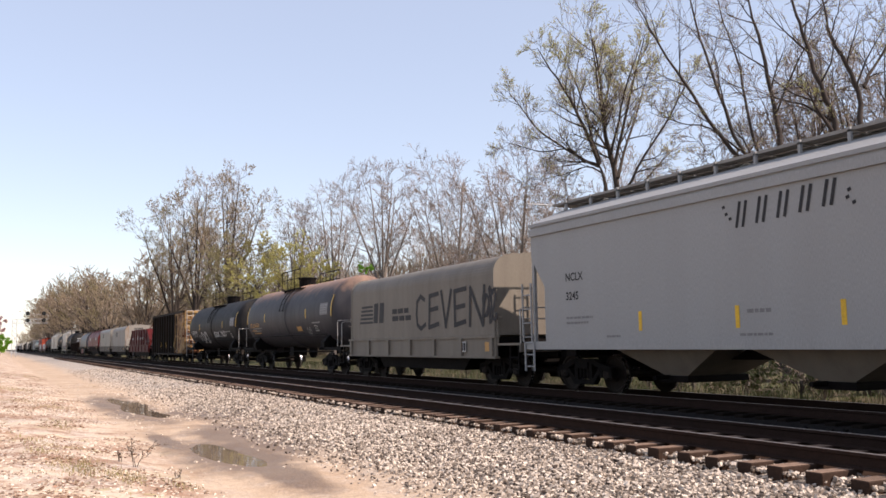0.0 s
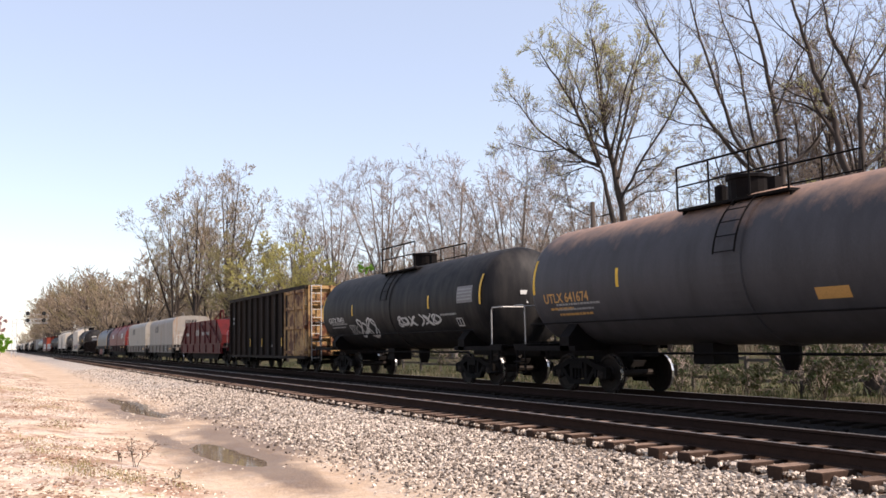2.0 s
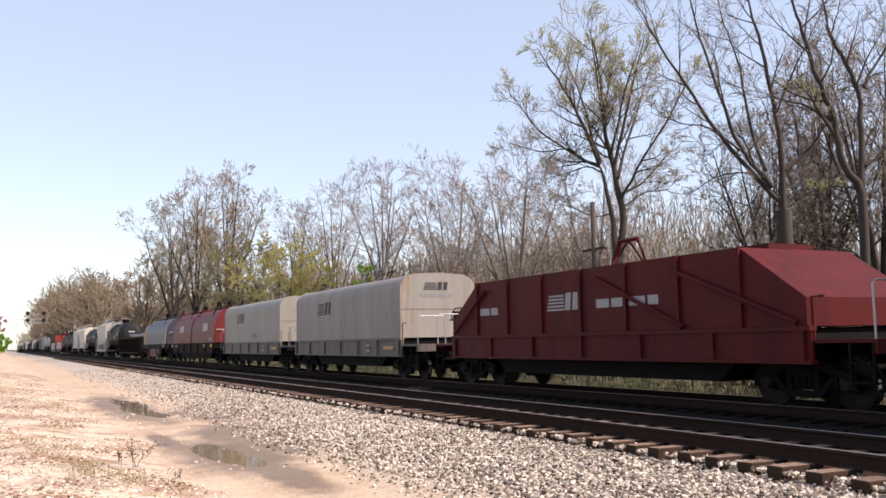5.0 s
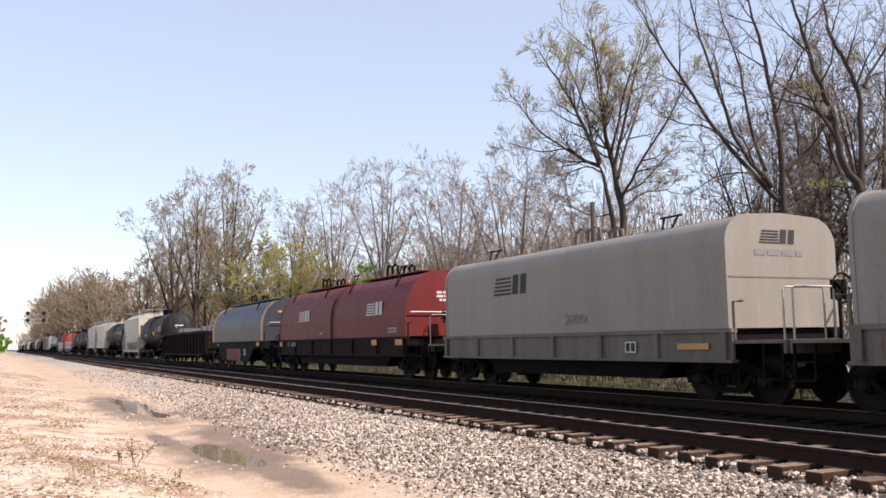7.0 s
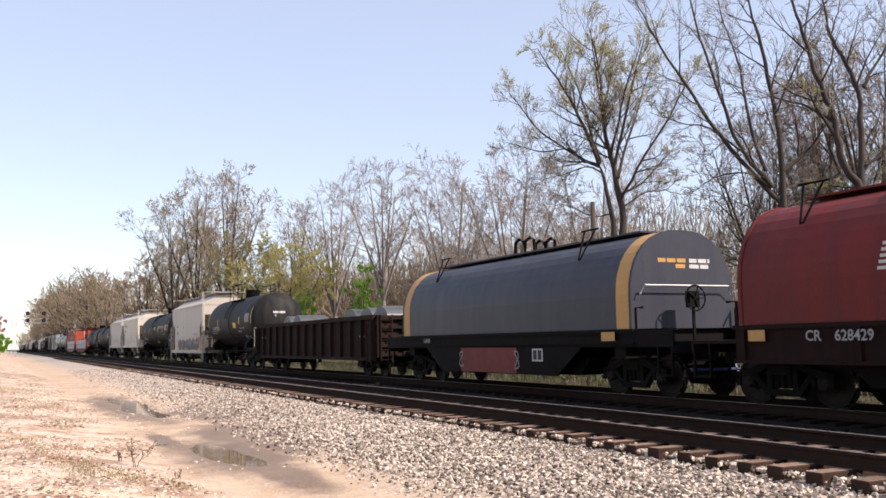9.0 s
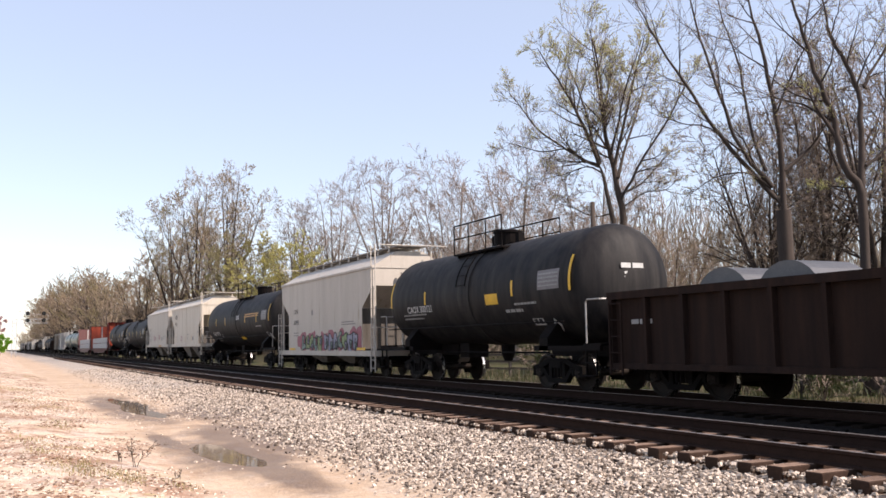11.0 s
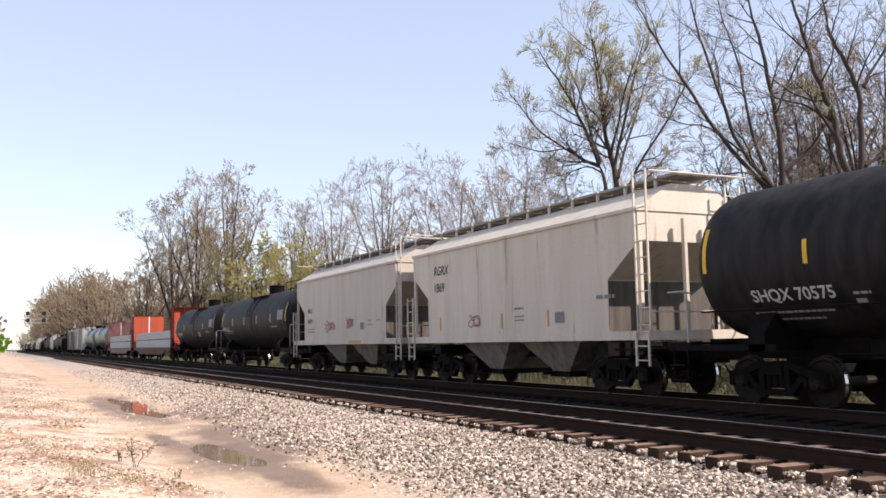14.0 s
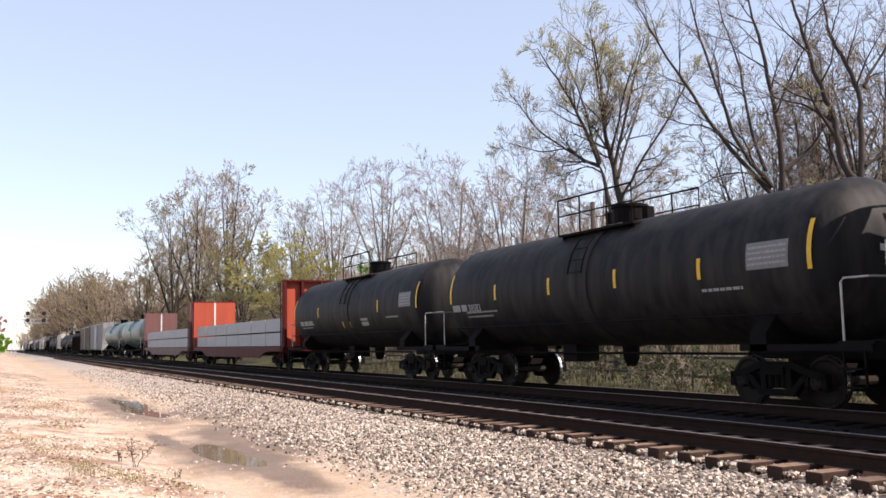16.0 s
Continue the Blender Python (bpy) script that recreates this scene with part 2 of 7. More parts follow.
def box(bm, x0, x1, y0, y1, z0, z1):
    v = [bm.verts.new(p) for p in ((x0, y0, z0), (x1, y0, z0), (x1, y1, z0), (x0, y1, z0), (x0, y0, z1), (x1, y0, z1), (x1, y1, z1), (x0, y1, z1))]
    for f in ((3, 2, 1, 0), (4, 5, 6, 7), (0, 1, 5, 4), (1, 2, 6, 5), (2, 3, 7, 6), (3, 0, 4, 7)):
        bm.faces.new([v[i] for i in f])
    return v


def prism(bm, poly, a, c, axis="x"):
    """Extrude a polygon from a to c. axis x: the polygon is in (y, z); axis y: in (x, z)."""
    def put(p, t):
        return (t, p[0], p[1]) if axis == "x" else (p[0], t, p[1])
    v0 = [bm.verts.new(put(p, a)) for p in poly]
    v1 = [bm.verts.new(put(p, c)) for p in poly]
    n = len(poly)
    for i in range(n):
        bm.faces.new((v0[i], v0[(i + 1) % n], v1[(i + 1) % n], v1[i]))
    bm.faces.new(v0)
    bm.faces.new(v1[::-1])


def tube(bm, pts, r, sides=6):
    """A round bar along a polyline."""
    pts = [Vector(p) for p in pts]
    rings = []
    for i, p in enumerate(pts):
        d = (pts[min(i + 1, len(pts) - 1)] - pts[max(i - 1, 0)]).normalized()
        u = d.orthogonal().normalized()
        w = d.cross(u)
        rings.append([bm.verts.new(p + (u * math.cos(k * math.tau / sides) + w * math.sin(k * math.tau / sides)) * r) for k in range(sides)])
    for a, c in zip(rings, rings[1:]):
        for k in range(sides):
            # nearest start, to keep the bar from twisting
            bm.faces.new((a[k], a[(k + 1) % sides], c[(k + 1) % sides], c[k]))
    bm.faces.new(rings[0][::-1])
    bm.faces.new(rings[-1])


def lathe(bm, prof, axis="x", segs=32, centre=(0, 0, 0)):
    """Turn (along, radius) pairs round an axis through centre."""
    rings = []
    cx, cy, cz = centre
    for t, r in prof:
        ring = []
        for k in range(segs):
            a = k * math.tau / segs
            c, s = r * math.cos(a), r * math.sin(a)
            ring.append(bm.verts.new({"x": (cx + t, cy + c, cz + s), "y": (cx + c, cy + t, cz + s), "z": (cx + c, cy + s, cz + t)}[axis]))
        rings.append(ring)
    for a, b in zip(rings, rings[1:]):
        for k in range(segs):
            bm.faces.new((a[k], a[(k + 1) % segs], b[(k + 1) % segs], b[k]))
    bm.faces.new(rings[0][::-1])
    bm.faces.new(rings[-1])


def BM():
    return bmesh.new()


def thing(name, x, y, z, label, category, group=""):
    ob = new(name)
    ob.empty_display_size = 0.3
    ob.matrix_basis = pose(x, y, z)
    return tagged(ob, label, category, group)


# ---- the ground ----
NEAR_RAIL, GAUGE = 8.45, 1.435
NEAR_TRACK, FAR_TRACK = NEAR_RAIL + GAUGE / 2, 13.87
PROFILE = [(-900, 3.0), (-60, 1.2), (-14, 0.35), (-5, 0.0), (-1.5, -0.1), (0.6, -0.24), (1.6, -0.36), (2.5, -0.49), (4.3, -0.5), (5.2, -0.46), (6.6, -0.38), (7.5, -0.335),
           (8.0, -0.31), (8.5, -0.27), (10.4, -0.25), (11.0, -0.33), (12.1, -0.33), (12.5, -0.235), (15.3, -0.235), (16.4, -0.5), (18.0, -0.75), (22.0, -0.5), (40, -0.1), (900, 1.0)]

PUDDLES = [(-15.3, 3.47, 1.9, 0.34), (-28.8, 3.72, 5.0, 0.40)]
WATER = -0.50


def height(x, y):
    for (a, za), (b, zb) in zip(PROFILE, PROFILE[1:]):
        if y <= b:
            k = (y - a) / (b - a)
            z = za + (zb - za) * k
            break
    wob = noise.noise((x * 0.23, y * 0.5, 0.3)) * 0.05 + noise.noise((x * 0.9, y * 1.1, 4.0)) * 0.02
    if y < 0.4:
        z += noise.noise((x * 0.35, y * 0.4, 9.0)) * 0.10 + noise.noise((x * 1.7, y * 1.7, 2.0)) * 0.03
    if y > 17:
        z += noise.noise((x * 0.2, y * 0.2, 7.0)) * 0.25
    if 1.0 < y < 7.4:
        z += wob
    for cx, cy, rx, ry in PUDDLES:
        e = ((x - cx) / rx) ** 2 + ((y - cy + 0.12 * math.sin(x * 1.1)) / ry) ** 2
        if e < 6.0:
            k = max(0.0, min(1.0, (6.0 - e) / 4.5))
            z = z * (1 - k) + (-0.50 + 0.022 * (e - 1.0) + 0.012 * noise.noise((x * 2.2, y * 3.0, 1.0))) * k
    return z


def ground_material():
    m = bpy.data.materials.new("dirt_gravel_and_grass_ground")
    m.use_nodes = True
    n, l = m.node_tree.nodes, m.node_tree.links
    b = n["Principled BSDF"]
    b.inputs["Roughness"].default_value = 0.95
    b.inputs["Specular IOR Level"].default_value = 0.15
    tc = n.new("ShaderNodeTexCoord").outputs["Object"]
    sep = n.new("ShaderNodeSeparateXYZ")
    l.new(tc, sep.inputs[0])

    def nz(sc, detail=5.0, r=0.6, kind="Fac"):
        t = n.new("ShaderNodeTexNoise")
        t.inputs["Scale"].default_value, t.inputs["Detail"].default_value, t.inputs["Roughness"].default_value = sc, detail, r
        l.new(tc, t.inputs["Vector"])
        return t.outputs[kind]

    def math_(op, a, c):
        t = n.new("ShaderNodeMath")
        t.operation = op
        for s, v in ((t.inputs[0], a), (t.inputs[1], c)):
            if isinstance(v, (int, float)):
                s.default_value = v
            else:
                l.new(v, s)
        return t.outputs[0]

    def ramp(src, a, c, x=0.0, y=1.0):
        t = n.new("ShaderNodeMapRange")
        for i, v in ((1, a), (2, c), (3, x), (4, y)):
            t.inputs[i].default_value = v
        l.new(src, t.inputs[0])
        return t.outputs[0]

    def mix(fac, ca, cb, kind='MIX'):
        t = n.new("ShaderNodeMix")
        t.data_type, t.blend_type = 'RGBA', kind
        for sock, val in ((t.inputs[0], fac), (t.inputs[6], ca), (t.inputs[7], cb)):
            if isinstance(val, (float, int)):
                sock.default_value = val
            elif isinstance(val, tuple):
                sock.default_value = (*val, 1)
            else:
                l.new(val, sock)
        return t.outputs[2]
    y = math_('ADD', sep.outputs[1], math_('MULTIPLY', math_('SUBTRACT', nz(0.5), 0.5), 2.2))
    # sandy dirt track with paler dust and scattered fine gravel
    dirt = mix(ramp(nz(0.7), 0.35, 0.65), (0.37, 0.26, 0.175), (0.49, 0.365, 0.26))
    dirt = mix(ramp(nz(9.0), 0.5, 0.7, 0, 0.5), dirt, (0.30, 0.21, 0.155))
    vor = n.new("ShaderNodeTexVoronoi")
    vor.inputs["Scale"].default_value = 26.0
    l.new(tc, vor.inputs["Vector"])
    stones = mix(vor.outputs["Color"], (0.25, 0.18, 0.14), (0.64, 0.54, 0.45))
    dirt = mix(ramp(nz(3.0), 0.48, 0.66, 0, 0.55), dirt, stones)
    # stony bank beside the track road, with dead grass and reddish leaf litter
    bank = mix(ramp(nz(1.1), 0.4, 0.6), (0.55, 0.43, 0.32), stones)
    bank = mix(ramp(nz(0.9, 9.0, 0.8), 0.47, 0.57, 0, 0.85), bank, (0.27, 0.15, 0.095))
    bank = mix(ramp(nz(0.8, 7.0, 0.7), 0.58, 0.66, 0, 0.6), bank, (0.33, 0.28, 0.11))
    col = mix(ramp(y, 1.8, 2.9), bank, dirt)
    # crushed stone of the track bed
    bal = n.new("ShaderNodeTexVoronoi")
    bal.inputs["Scale"].default_value = 17.0
    l.new(tc, bal.inputs["Vector"])
    ballast = mix(bal.outputs["Color"], (0.15, 0.125, 0.105), (0.52, 0.45, 0.385))
    col = mix(ramp(y, 4.3, 5.9), col, ballast)
    # bed around the rails: grime, with the train's shade painted into the colour
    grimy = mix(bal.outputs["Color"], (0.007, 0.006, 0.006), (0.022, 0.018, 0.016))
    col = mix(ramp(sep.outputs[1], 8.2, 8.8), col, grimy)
    # rough grass and litter beyond the tracks
    grass = mix(ramp(nz(0.6), 0.4, 0.6), (0.085, 0.065, 0.04), (0.055, 0.065, 0.02))
    grass = mix(ramp(nz(6.0), 0.45, 0.65, 0, 0.6), grass, (0.125, 0.10, 0.06))
    col = mix(ramp(y, 16.2, 17.4), col, grass)
    col = mix(ramp(y, -7.0, -16.0), col, grass)
    # damp ground round the puddles
    wet = None
    for cx, cy, rx, ry in ((-29.0, 3.45, 7.5, 0.75), (-24.5, 5.2, 3.0, 1.3), (-17.6, 4.6, 3.6, 1.2), (-15.0, 3.5, 3.0, 0.85), (-12.3, 3.6, 1.8, 0.4), (-17.5, 2.9, 2.2, 0.22)):
        dx = math_('DIVIDE', math_('SUBTRACT', sep.outputs[0], cx), rx)
        dy = math_('DIVIDE', math_('SUBTRACT', sep.outputs[1], cy), ry)
        d = math_('SQRT', math_('ADD', math_('MULTIPLY', dx, dx), math_('MULTIPLY', dy, dy)), 0.0)
        d = math_('ADD', d, math_('MULTIPLY', math_('SUBTRACT', nz(1.3, 6.0, 0.7), 0.5), 1.6))
        w = ramp(d, 1.25, 0.7)
        wet = w if wet is None else math_('MAXIMUM', wet, w)
    col = mix(math_('MULTIPLY', wet, 0.87), col, mix(0.22, (0.085, 0.056, 0.042), col, 'MIX'))
    col = mix(1.0, col, ramp(nz(45.0, 3.0), 0.3, 0.7, 0.8, 1.2), 'MULTIPLY')
    l.new(col, b.inputs["Base Color"])
    l.new(ramp(wet, 0, 1, 0.95, 0.55), b.inputs["Roughness"])
    bp = n.new("ShaderNodeBump")
    bp.inputs["Strength"].default_value, bp.inputs["Distance"].default_value = 0.6, 0.03
    l.new(math_('ADD', nz(14.0), math_('MULTIPLY', vor.outputs["Distance"], 0.25)), bp.inputs["Height"])
    l.new(bp.outputs[0], b.inputs["Normal"])
    return m


def build_ground():
    xs = [-2500, -1500, -1000] + [-700 + 20 * i for i in range(31)] + [-98 + 2 * i for i in range(29)] + [-40 + 0.2 * i for i in range(201)] + [1, 4, 10, 20, 40, 80, 160, 400, 1200]
    ys = [-2500, -900, -300, -120, -60, -30, -18] + [-14 + 1.0 * i for i in range(12)] + [-2 + 0.2 * i for i in range(22)] + [2.4 + 0.08 * i for i in range(33)] + [5.04 + 0.2 * i for i in range(16)] + [8.3, 8.7, 9.4, 10.0, 10.4, 11.0, 11.5, 12.1, 12.5, 13.8, 15.3, 15.8, 16.4, 17.2] + \
         [18 + 1.0 * i for i in range(12)] + [32, 36, 40, 60, 100, 300, 900, 2500]
    v = [(x, y, height(x, max(-899, min(899, y)))) for y in ys for x in xs]
    w = len(xs)
    f = [(j * w + i, j * w + i + 1, (j + 1) * w + i + 1, (j + 1) * w + i) for j in range(len(ys) - 1) for i in range(w - 1)]
    tagged(raw("ground", v, f, ground_material(), smooth=True), "sandy dirt ground with gravel, ballast shoulder and rough grass", "ground", kind="structure")


build_ground()


def puddle(cx, cy, rx, ry):
    """Still water: it shows where the ground dips below its level."""
    bm = BM()
    ring = []
    for k in range(48):
        a = k * math.tau / 48
        x = cx + rx * 1.35 * math.cos(a)
        ring.append(bm.verts.new((x, cy - 0.12 * math.sin(x * 1.1) + ry * 1.35 * math.sin(a), WATER)))
    bm.faces.new(ring)
    return tagged(finish("puddle", bm, M_WATER), "shallow muddy puddle lying on the dirt track", "puddle", "puddles on the dirt track", "structure")


for dip in PUDDLES:
    puddle(*dip)

# ---- the two tracks ----
RAIL_PROFILE = [(-0.07, -0.178), (0.07, -0.178), (0.07, -0.165), (0.012, -0.145), (0.009, -0.05), (0.036, -0.036), (0.036, -0.006), (0.028, 0.0), (-0.028, 0.0), (-0.036, -0.006),
                (-0.036, -0.036), (-0.009, -0.05), (-0.012, -0.145), (-0.07, -0.165)]


def build_track(name, y, label, lift=0.0):
    tr = new(name)
    tr.matrix_basis = pose(0, y, lift)
    tagged(tr, label, "railway track", kind="structure")
    for side in (-GAUGE / 2 - 0.036, GAUGE / 2 + 0.036):
        bm = BM()
        prism(bm, [(side + a, c) for a, c in RAIL_PROFILE], -1100, 60)
        r = part("rail", bm, M_RAIL, tr)
        bm = BM()
        prism(bm, [(side - 0.024, -0.004), (side + 0.024, -0.004), (side + 0.024, 0.003), (side - 0.024, 0.003)], -1100, 60)
        part("rail_head", bm, M_RAILTOP, r, "polished running surface")
    return tr


near_track = build_track("track_near", NEAR_TRACK, "empty railway track with rusted rails on timber ties", 0.02)
far_track = build_track("track_far", FAR_TRACK, "railway track under the train, ballast coloured dark as in shade")

M_BOARD = mat("grey_grating_boards", (0.27, 0.25, 0.225), 0.7, second=(0.18, 0.165, 0.15), scale=4.0, bump=0.1)

# ---- freight car parts ----


def wheelset():
    bm = BM()
    lathe(bm, [(-1.0, 0.09), (-0.99, 0.09), (0.99, 0.09), (1.0, 0.09)], "y", 10)
    for s in (-1, 1):
        prof = [(0.655, 0.14), (0.66, 0.36), (0.675, 0.40), (0.682, 0.485), (0.705, 0.485), (0.715, 0.46), (0.795, 0.452), (0.80, 0.40), (0.775, 0.37), (0.765, 0.18), (0.80, 0.15)]
        lathe(bm, [(s * t, r) for t, r in prof], "y", 18)
        lathe(bm, [(s * 0.93, 0.13), (s * 1.05, 0.13), (s * 1.06, 0.10)], "y", 12)
        for k in range(3):
            a = k * math.tau / 3
            box(bm, 0.07 * math.cos(a) - 0.02, 0.07 * math.cos(a) + 0.02, min(s * 1.06, s * 1.08), max(s * 1.06, s * 1.08), 0.07 * math.sin(a) - 0.02, 0.07 * math.sin(a) + 0.02)
    return bm


WHEEL_MESH = None
TRUCK_MESHES = None
WHEELS = []   # (wheelset, needs turning)


def add_trucks(car, half, turn):
    """Two trucks, each with side frames, bolster and two wheelsets, under a car with truck centres 2 * half apart."""
    global WHEEL_MESH, TRUCK_MESHES
    if TRUCK_MESHES is None:
        bm = BM()
        for s in (1,):
            y0, y1 = sorted((s * 0.93, s * 1.07))
            # top chord, bottom chord, columns, pedestals
            for poly in ([(-1.12, 0.62), (-0.72, 0.70), (-0.40, 0.82), (0.40, 0.82), (0.72, 0.70), (1.12, 0.62), (1.10, 0.50), (0.72, 0.56), (0.36, 0.70), (-0.36, 0.70), (-0.72, 0.56), (-1.10, 0.50)],
                         [(-0.72, 0.56), (-0.60, 0.58), (-0.34, 0.32), (0.34, 0.32), (0.60, 0.58), (0.72, 0.56), (0.40, 0.20), (-0.40, 0.20)],
                         [(-0.36, 0.32), (-0.24, 0.32), (-0.24, 0.72), (-0.36, 0.72)], [(0.24, 0.32), (0.36, 0.32), (0.36, 0.72), (0.24, 0.72)],
                         [(-1.13, 0.36), (-1.02, 0.36), (-1.02, 0.62), (-1.13, 0.62)], [(1.02, 0.36), (1.13, 0.36), (1.13, 0.62), (1.02, 0.62)],
                         [(-0.75, 0.38), (-0.66, 0.38), (-0.66, 0.60), (-0.75, 0.60)], [(0.66, 0.38), (0.75, 0.38), (0.75, 0.60), (0.66, 0.60)]):
                prism(bm, poly, y0, y1, "y")
            for k in (-0.15, 0.0, 0.15):
                lathe(bm, [(0.34, 0.06), (0.62, 0.06)], "z", 8, (k, s * 1.0, 0))
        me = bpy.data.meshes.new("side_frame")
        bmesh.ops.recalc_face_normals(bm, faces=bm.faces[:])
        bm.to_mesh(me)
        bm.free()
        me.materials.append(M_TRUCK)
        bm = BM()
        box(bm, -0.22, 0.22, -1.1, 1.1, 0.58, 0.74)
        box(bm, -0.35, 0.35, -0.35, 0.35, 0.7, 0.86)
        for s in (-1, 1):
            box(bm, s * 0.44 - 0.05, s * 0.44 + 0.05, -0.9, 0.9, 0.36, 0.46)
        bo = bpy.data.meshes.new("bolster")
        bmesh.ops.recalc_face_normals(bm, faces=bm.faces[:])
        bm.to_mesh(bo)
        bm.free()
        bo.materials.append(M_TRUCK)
        bm = wheelset()
        WHEEL_MESH = bpy.data.meshes.new("wheelset")
        bmesh.ops.recalc_face_normals(bm, faces=bm.faces[:])
        bm.to_mesh(WHEEL_MESH)
        bm.free()
        WHEEL_MESH.materials.append(M_WHEEL)
        WHEEL_MESH.materials.append(M_TREAD)
        for p in WHEEL_MESH.polygons:
            c = p.center
            if 0.71 < abs(c.y) < 0.8 and math.hypot(c.x, c.z) > 0.43 and abs(p.normal.y) < 0.5:
                p.material_index = 1
        TRUCK_MESHES = (me, bo)
    for s in (-1, 1):
        tk = new("truck", TRUCK_MESHES[1])
        tk.parent = car
        tk.matrix_basis = pose(s * half, 0, 0)
        for turned in (0, 180):
            sf = new("side_frame", TRUCK_MESHES[0])
            sf.parent = tk
            sf.matrix_basis = pose(0, 0, 0, 0, 0, turned)
        for w in (-0.889, 0.889):
            ws = new("wheelset", WHEEL_MESH)
            ws.parent = tk
            ws.matrix_basis = pose(w, 0, 0.457)
            if turn:
                WHEELS.append((ws, w))


COUPLER_MESH = None


def add_couplers(car, half):
    global COUPLER_MESH
    if COUPLER_MESH is None:
        bm = BM()
        box(bm, -0.9, 0.0, -0.09, 0.09, 0.80, 0.96)
        prism(bm, [(0.0, -0.12), (0.12, -0.17), (0.30, -0.15), (0.34, -0.03), (0.22, 0.0), (0.24, 0.10), (0.32, 0.16), (0.16, 0.20), (0.0, 0.12)], 0.74, 1.02, "y")
        for v in bm.verts:
            if v.co.x > -0.001 and v.index == -1 and 0.7 < abs(v.co.y) and abs(v.co.z) < 0.25:
                v.co = Vector((v.co.x, v.co.z, v.co.y))
        tube(bm, [(-0.1, 0.3, 0.85), (0.1, 0.32, 0.55), (0.35, 0.25, 0.45), (0.5, 0.1, 0.5)], 0.025)
        COUPLER_MESH = bpy.data.meshes.new("coupler")
        bmesh.ops.recalc_face_normals(bm, faces=bm.faces[:])
        bm.to_mesh(COUPLER_MESH)
        bm.free()
        COUPLER_MESH.materials.append(M_FRAME)
    for s in (-1, 1):
        c = new("coupler", COUPLER_MESH)
        c.parent = car
        c.matrix_basis = pose(s * half, 0, 0, 0, 0, 0 if s > 0 else 180)


def add_ladder(car, x, y, z0, z1, width=0.42, along="x", material=None, rung=0.36):
    bm = BM()
    a = [(x, y), (x + width, y)] if along == "x" else [(x, y), (x, y + width)]
    for px, py in a:
        box(bm, px - 0.02, px + 0.02, py - 0.02, py + 0.02, z0, z1)
    z = z0 + 0.12
    while z < z1:
        tube(bm, [(*a[0], z), (*a[1], z)], 0.016, 5)
        z += rung
    return part("ladder", bm, material or M_STEEL, car)


def add_brake_wheel(car, x, y, z, material):
    bm = BM()
    pts = [(x, y + 0.28 * math.cos(k * math.tau / 16), z + 0.28 * math.sin(k * math.tau / 16)) for k in range(17)]
    tube(bm, pts, 0.02, 5)
    for k in range(5):
        a = k * math.tau / 5
        tube(bm, [(x, y, z), (x, y + 0.28 * math.cos(a), z + 0.28 * math.sin(a))], 0.014, 4)
    box(bm, x - 0.16, x - 0.02, y - 0.14, y + 0.14, z - 0.2, z + 0.16)
    box(bm, x - 0.1, x - 0.06, y - 0.03, y + 0.03, z - 1.3, z)
    part("brake_wheel", bm, material, car)


def hand_rail(car, pts, material=None, r=0.019, name="handrail"):
    bm = BM()
    tube(bm, pts, r, 6)
    part(name, bm, material or M_STEEL, car)


def text_mesh(body, size, shear=0.0):
    cu = bpy.data.curves.new("lettering", 'FONT')
    cu.body, cu.size, cu.shear, cu.resolution_u = body, size, shear, 3
    cu.align_x = 'LEFT'
    cu.offset = size * 0.018
    ob = bpy.data.objects.new("lettering", cu)
    scene.collection.objects.link(ob)
    dg = bpy.context.evaluated_depsgraph_get()
    me = bpy.data.meshes.new_from_object(ob.evaluated_get(dg))
    bpy.data.objects.remove(ob)
    return me


def lettering(car, body, x, z, size, y, material, shear=0.0, bold=0.0, bend=None, facing="side", label="", name="lettering", widen=1.0):
    """Letters on a car's near side (facing -y), starting at x, or on its end (facing +x). bend: (radius, centre height) of a tank."""
    me = text_mesh(body, size, shear)
    for v in me.vertices:
        u, w = v.co.x * widen, v.co.y
        if facing == "end":
            v.co = (y, x + u, z + w)
        elif bend:
            r, zc = bend
            a = math.asin(max(-0.99, min(0.99, (z - zc) / r))) + w / r
            v.co = (x + u, -(r + 0.006) * math.cos(a), zc + (r + 0.006) * math.sin(a))
        else:
            v.co = (x + u, y, z + w)
    me.materials.clear()
    me.materials.append(material)
    ob = new(name, me)
    ob.parent = car
    if label:
        ob["label"] = label
    return ob


def bars(car, rows, y, material, bend=None, facing="side", name="marking", rnd=None, label=""):
    """Plain bars for writing that cannot be read: rows of (x, z, width, height), broken into words."""
    bm = BM()
    rnd = rnd or random.Random(5)
    for x, z, w, h in rows:
        u = 0.0
        while u < w:
            k = min(rnd.uniform(1.2, 3.2) * h, w - u)
            cells = []
            for uu, ww in ((u, 0), (u + k, 0), (u + k, h), (u, h)):
                if facing == "end":
                    cells.append((y, x + uu, z + ww))
                elif bend:
                    r, zc = bend
                    a = math.asin(max(-0.99, min(0.99, (z - zc) / r))) + ww / r
                    cells.append((x + uu, -(r + 0.006) * math.cos(a), zc + (r + 0.006) * math.sin(a)))
                else:
                    cells.append((x + uu, y, z + ww))
            bm.faces.new([bm.verts.new(c) for c in cells])
            u += k + 0.45 * h
    return tagged(part(name, bm, material, car, label), kind="stuff")


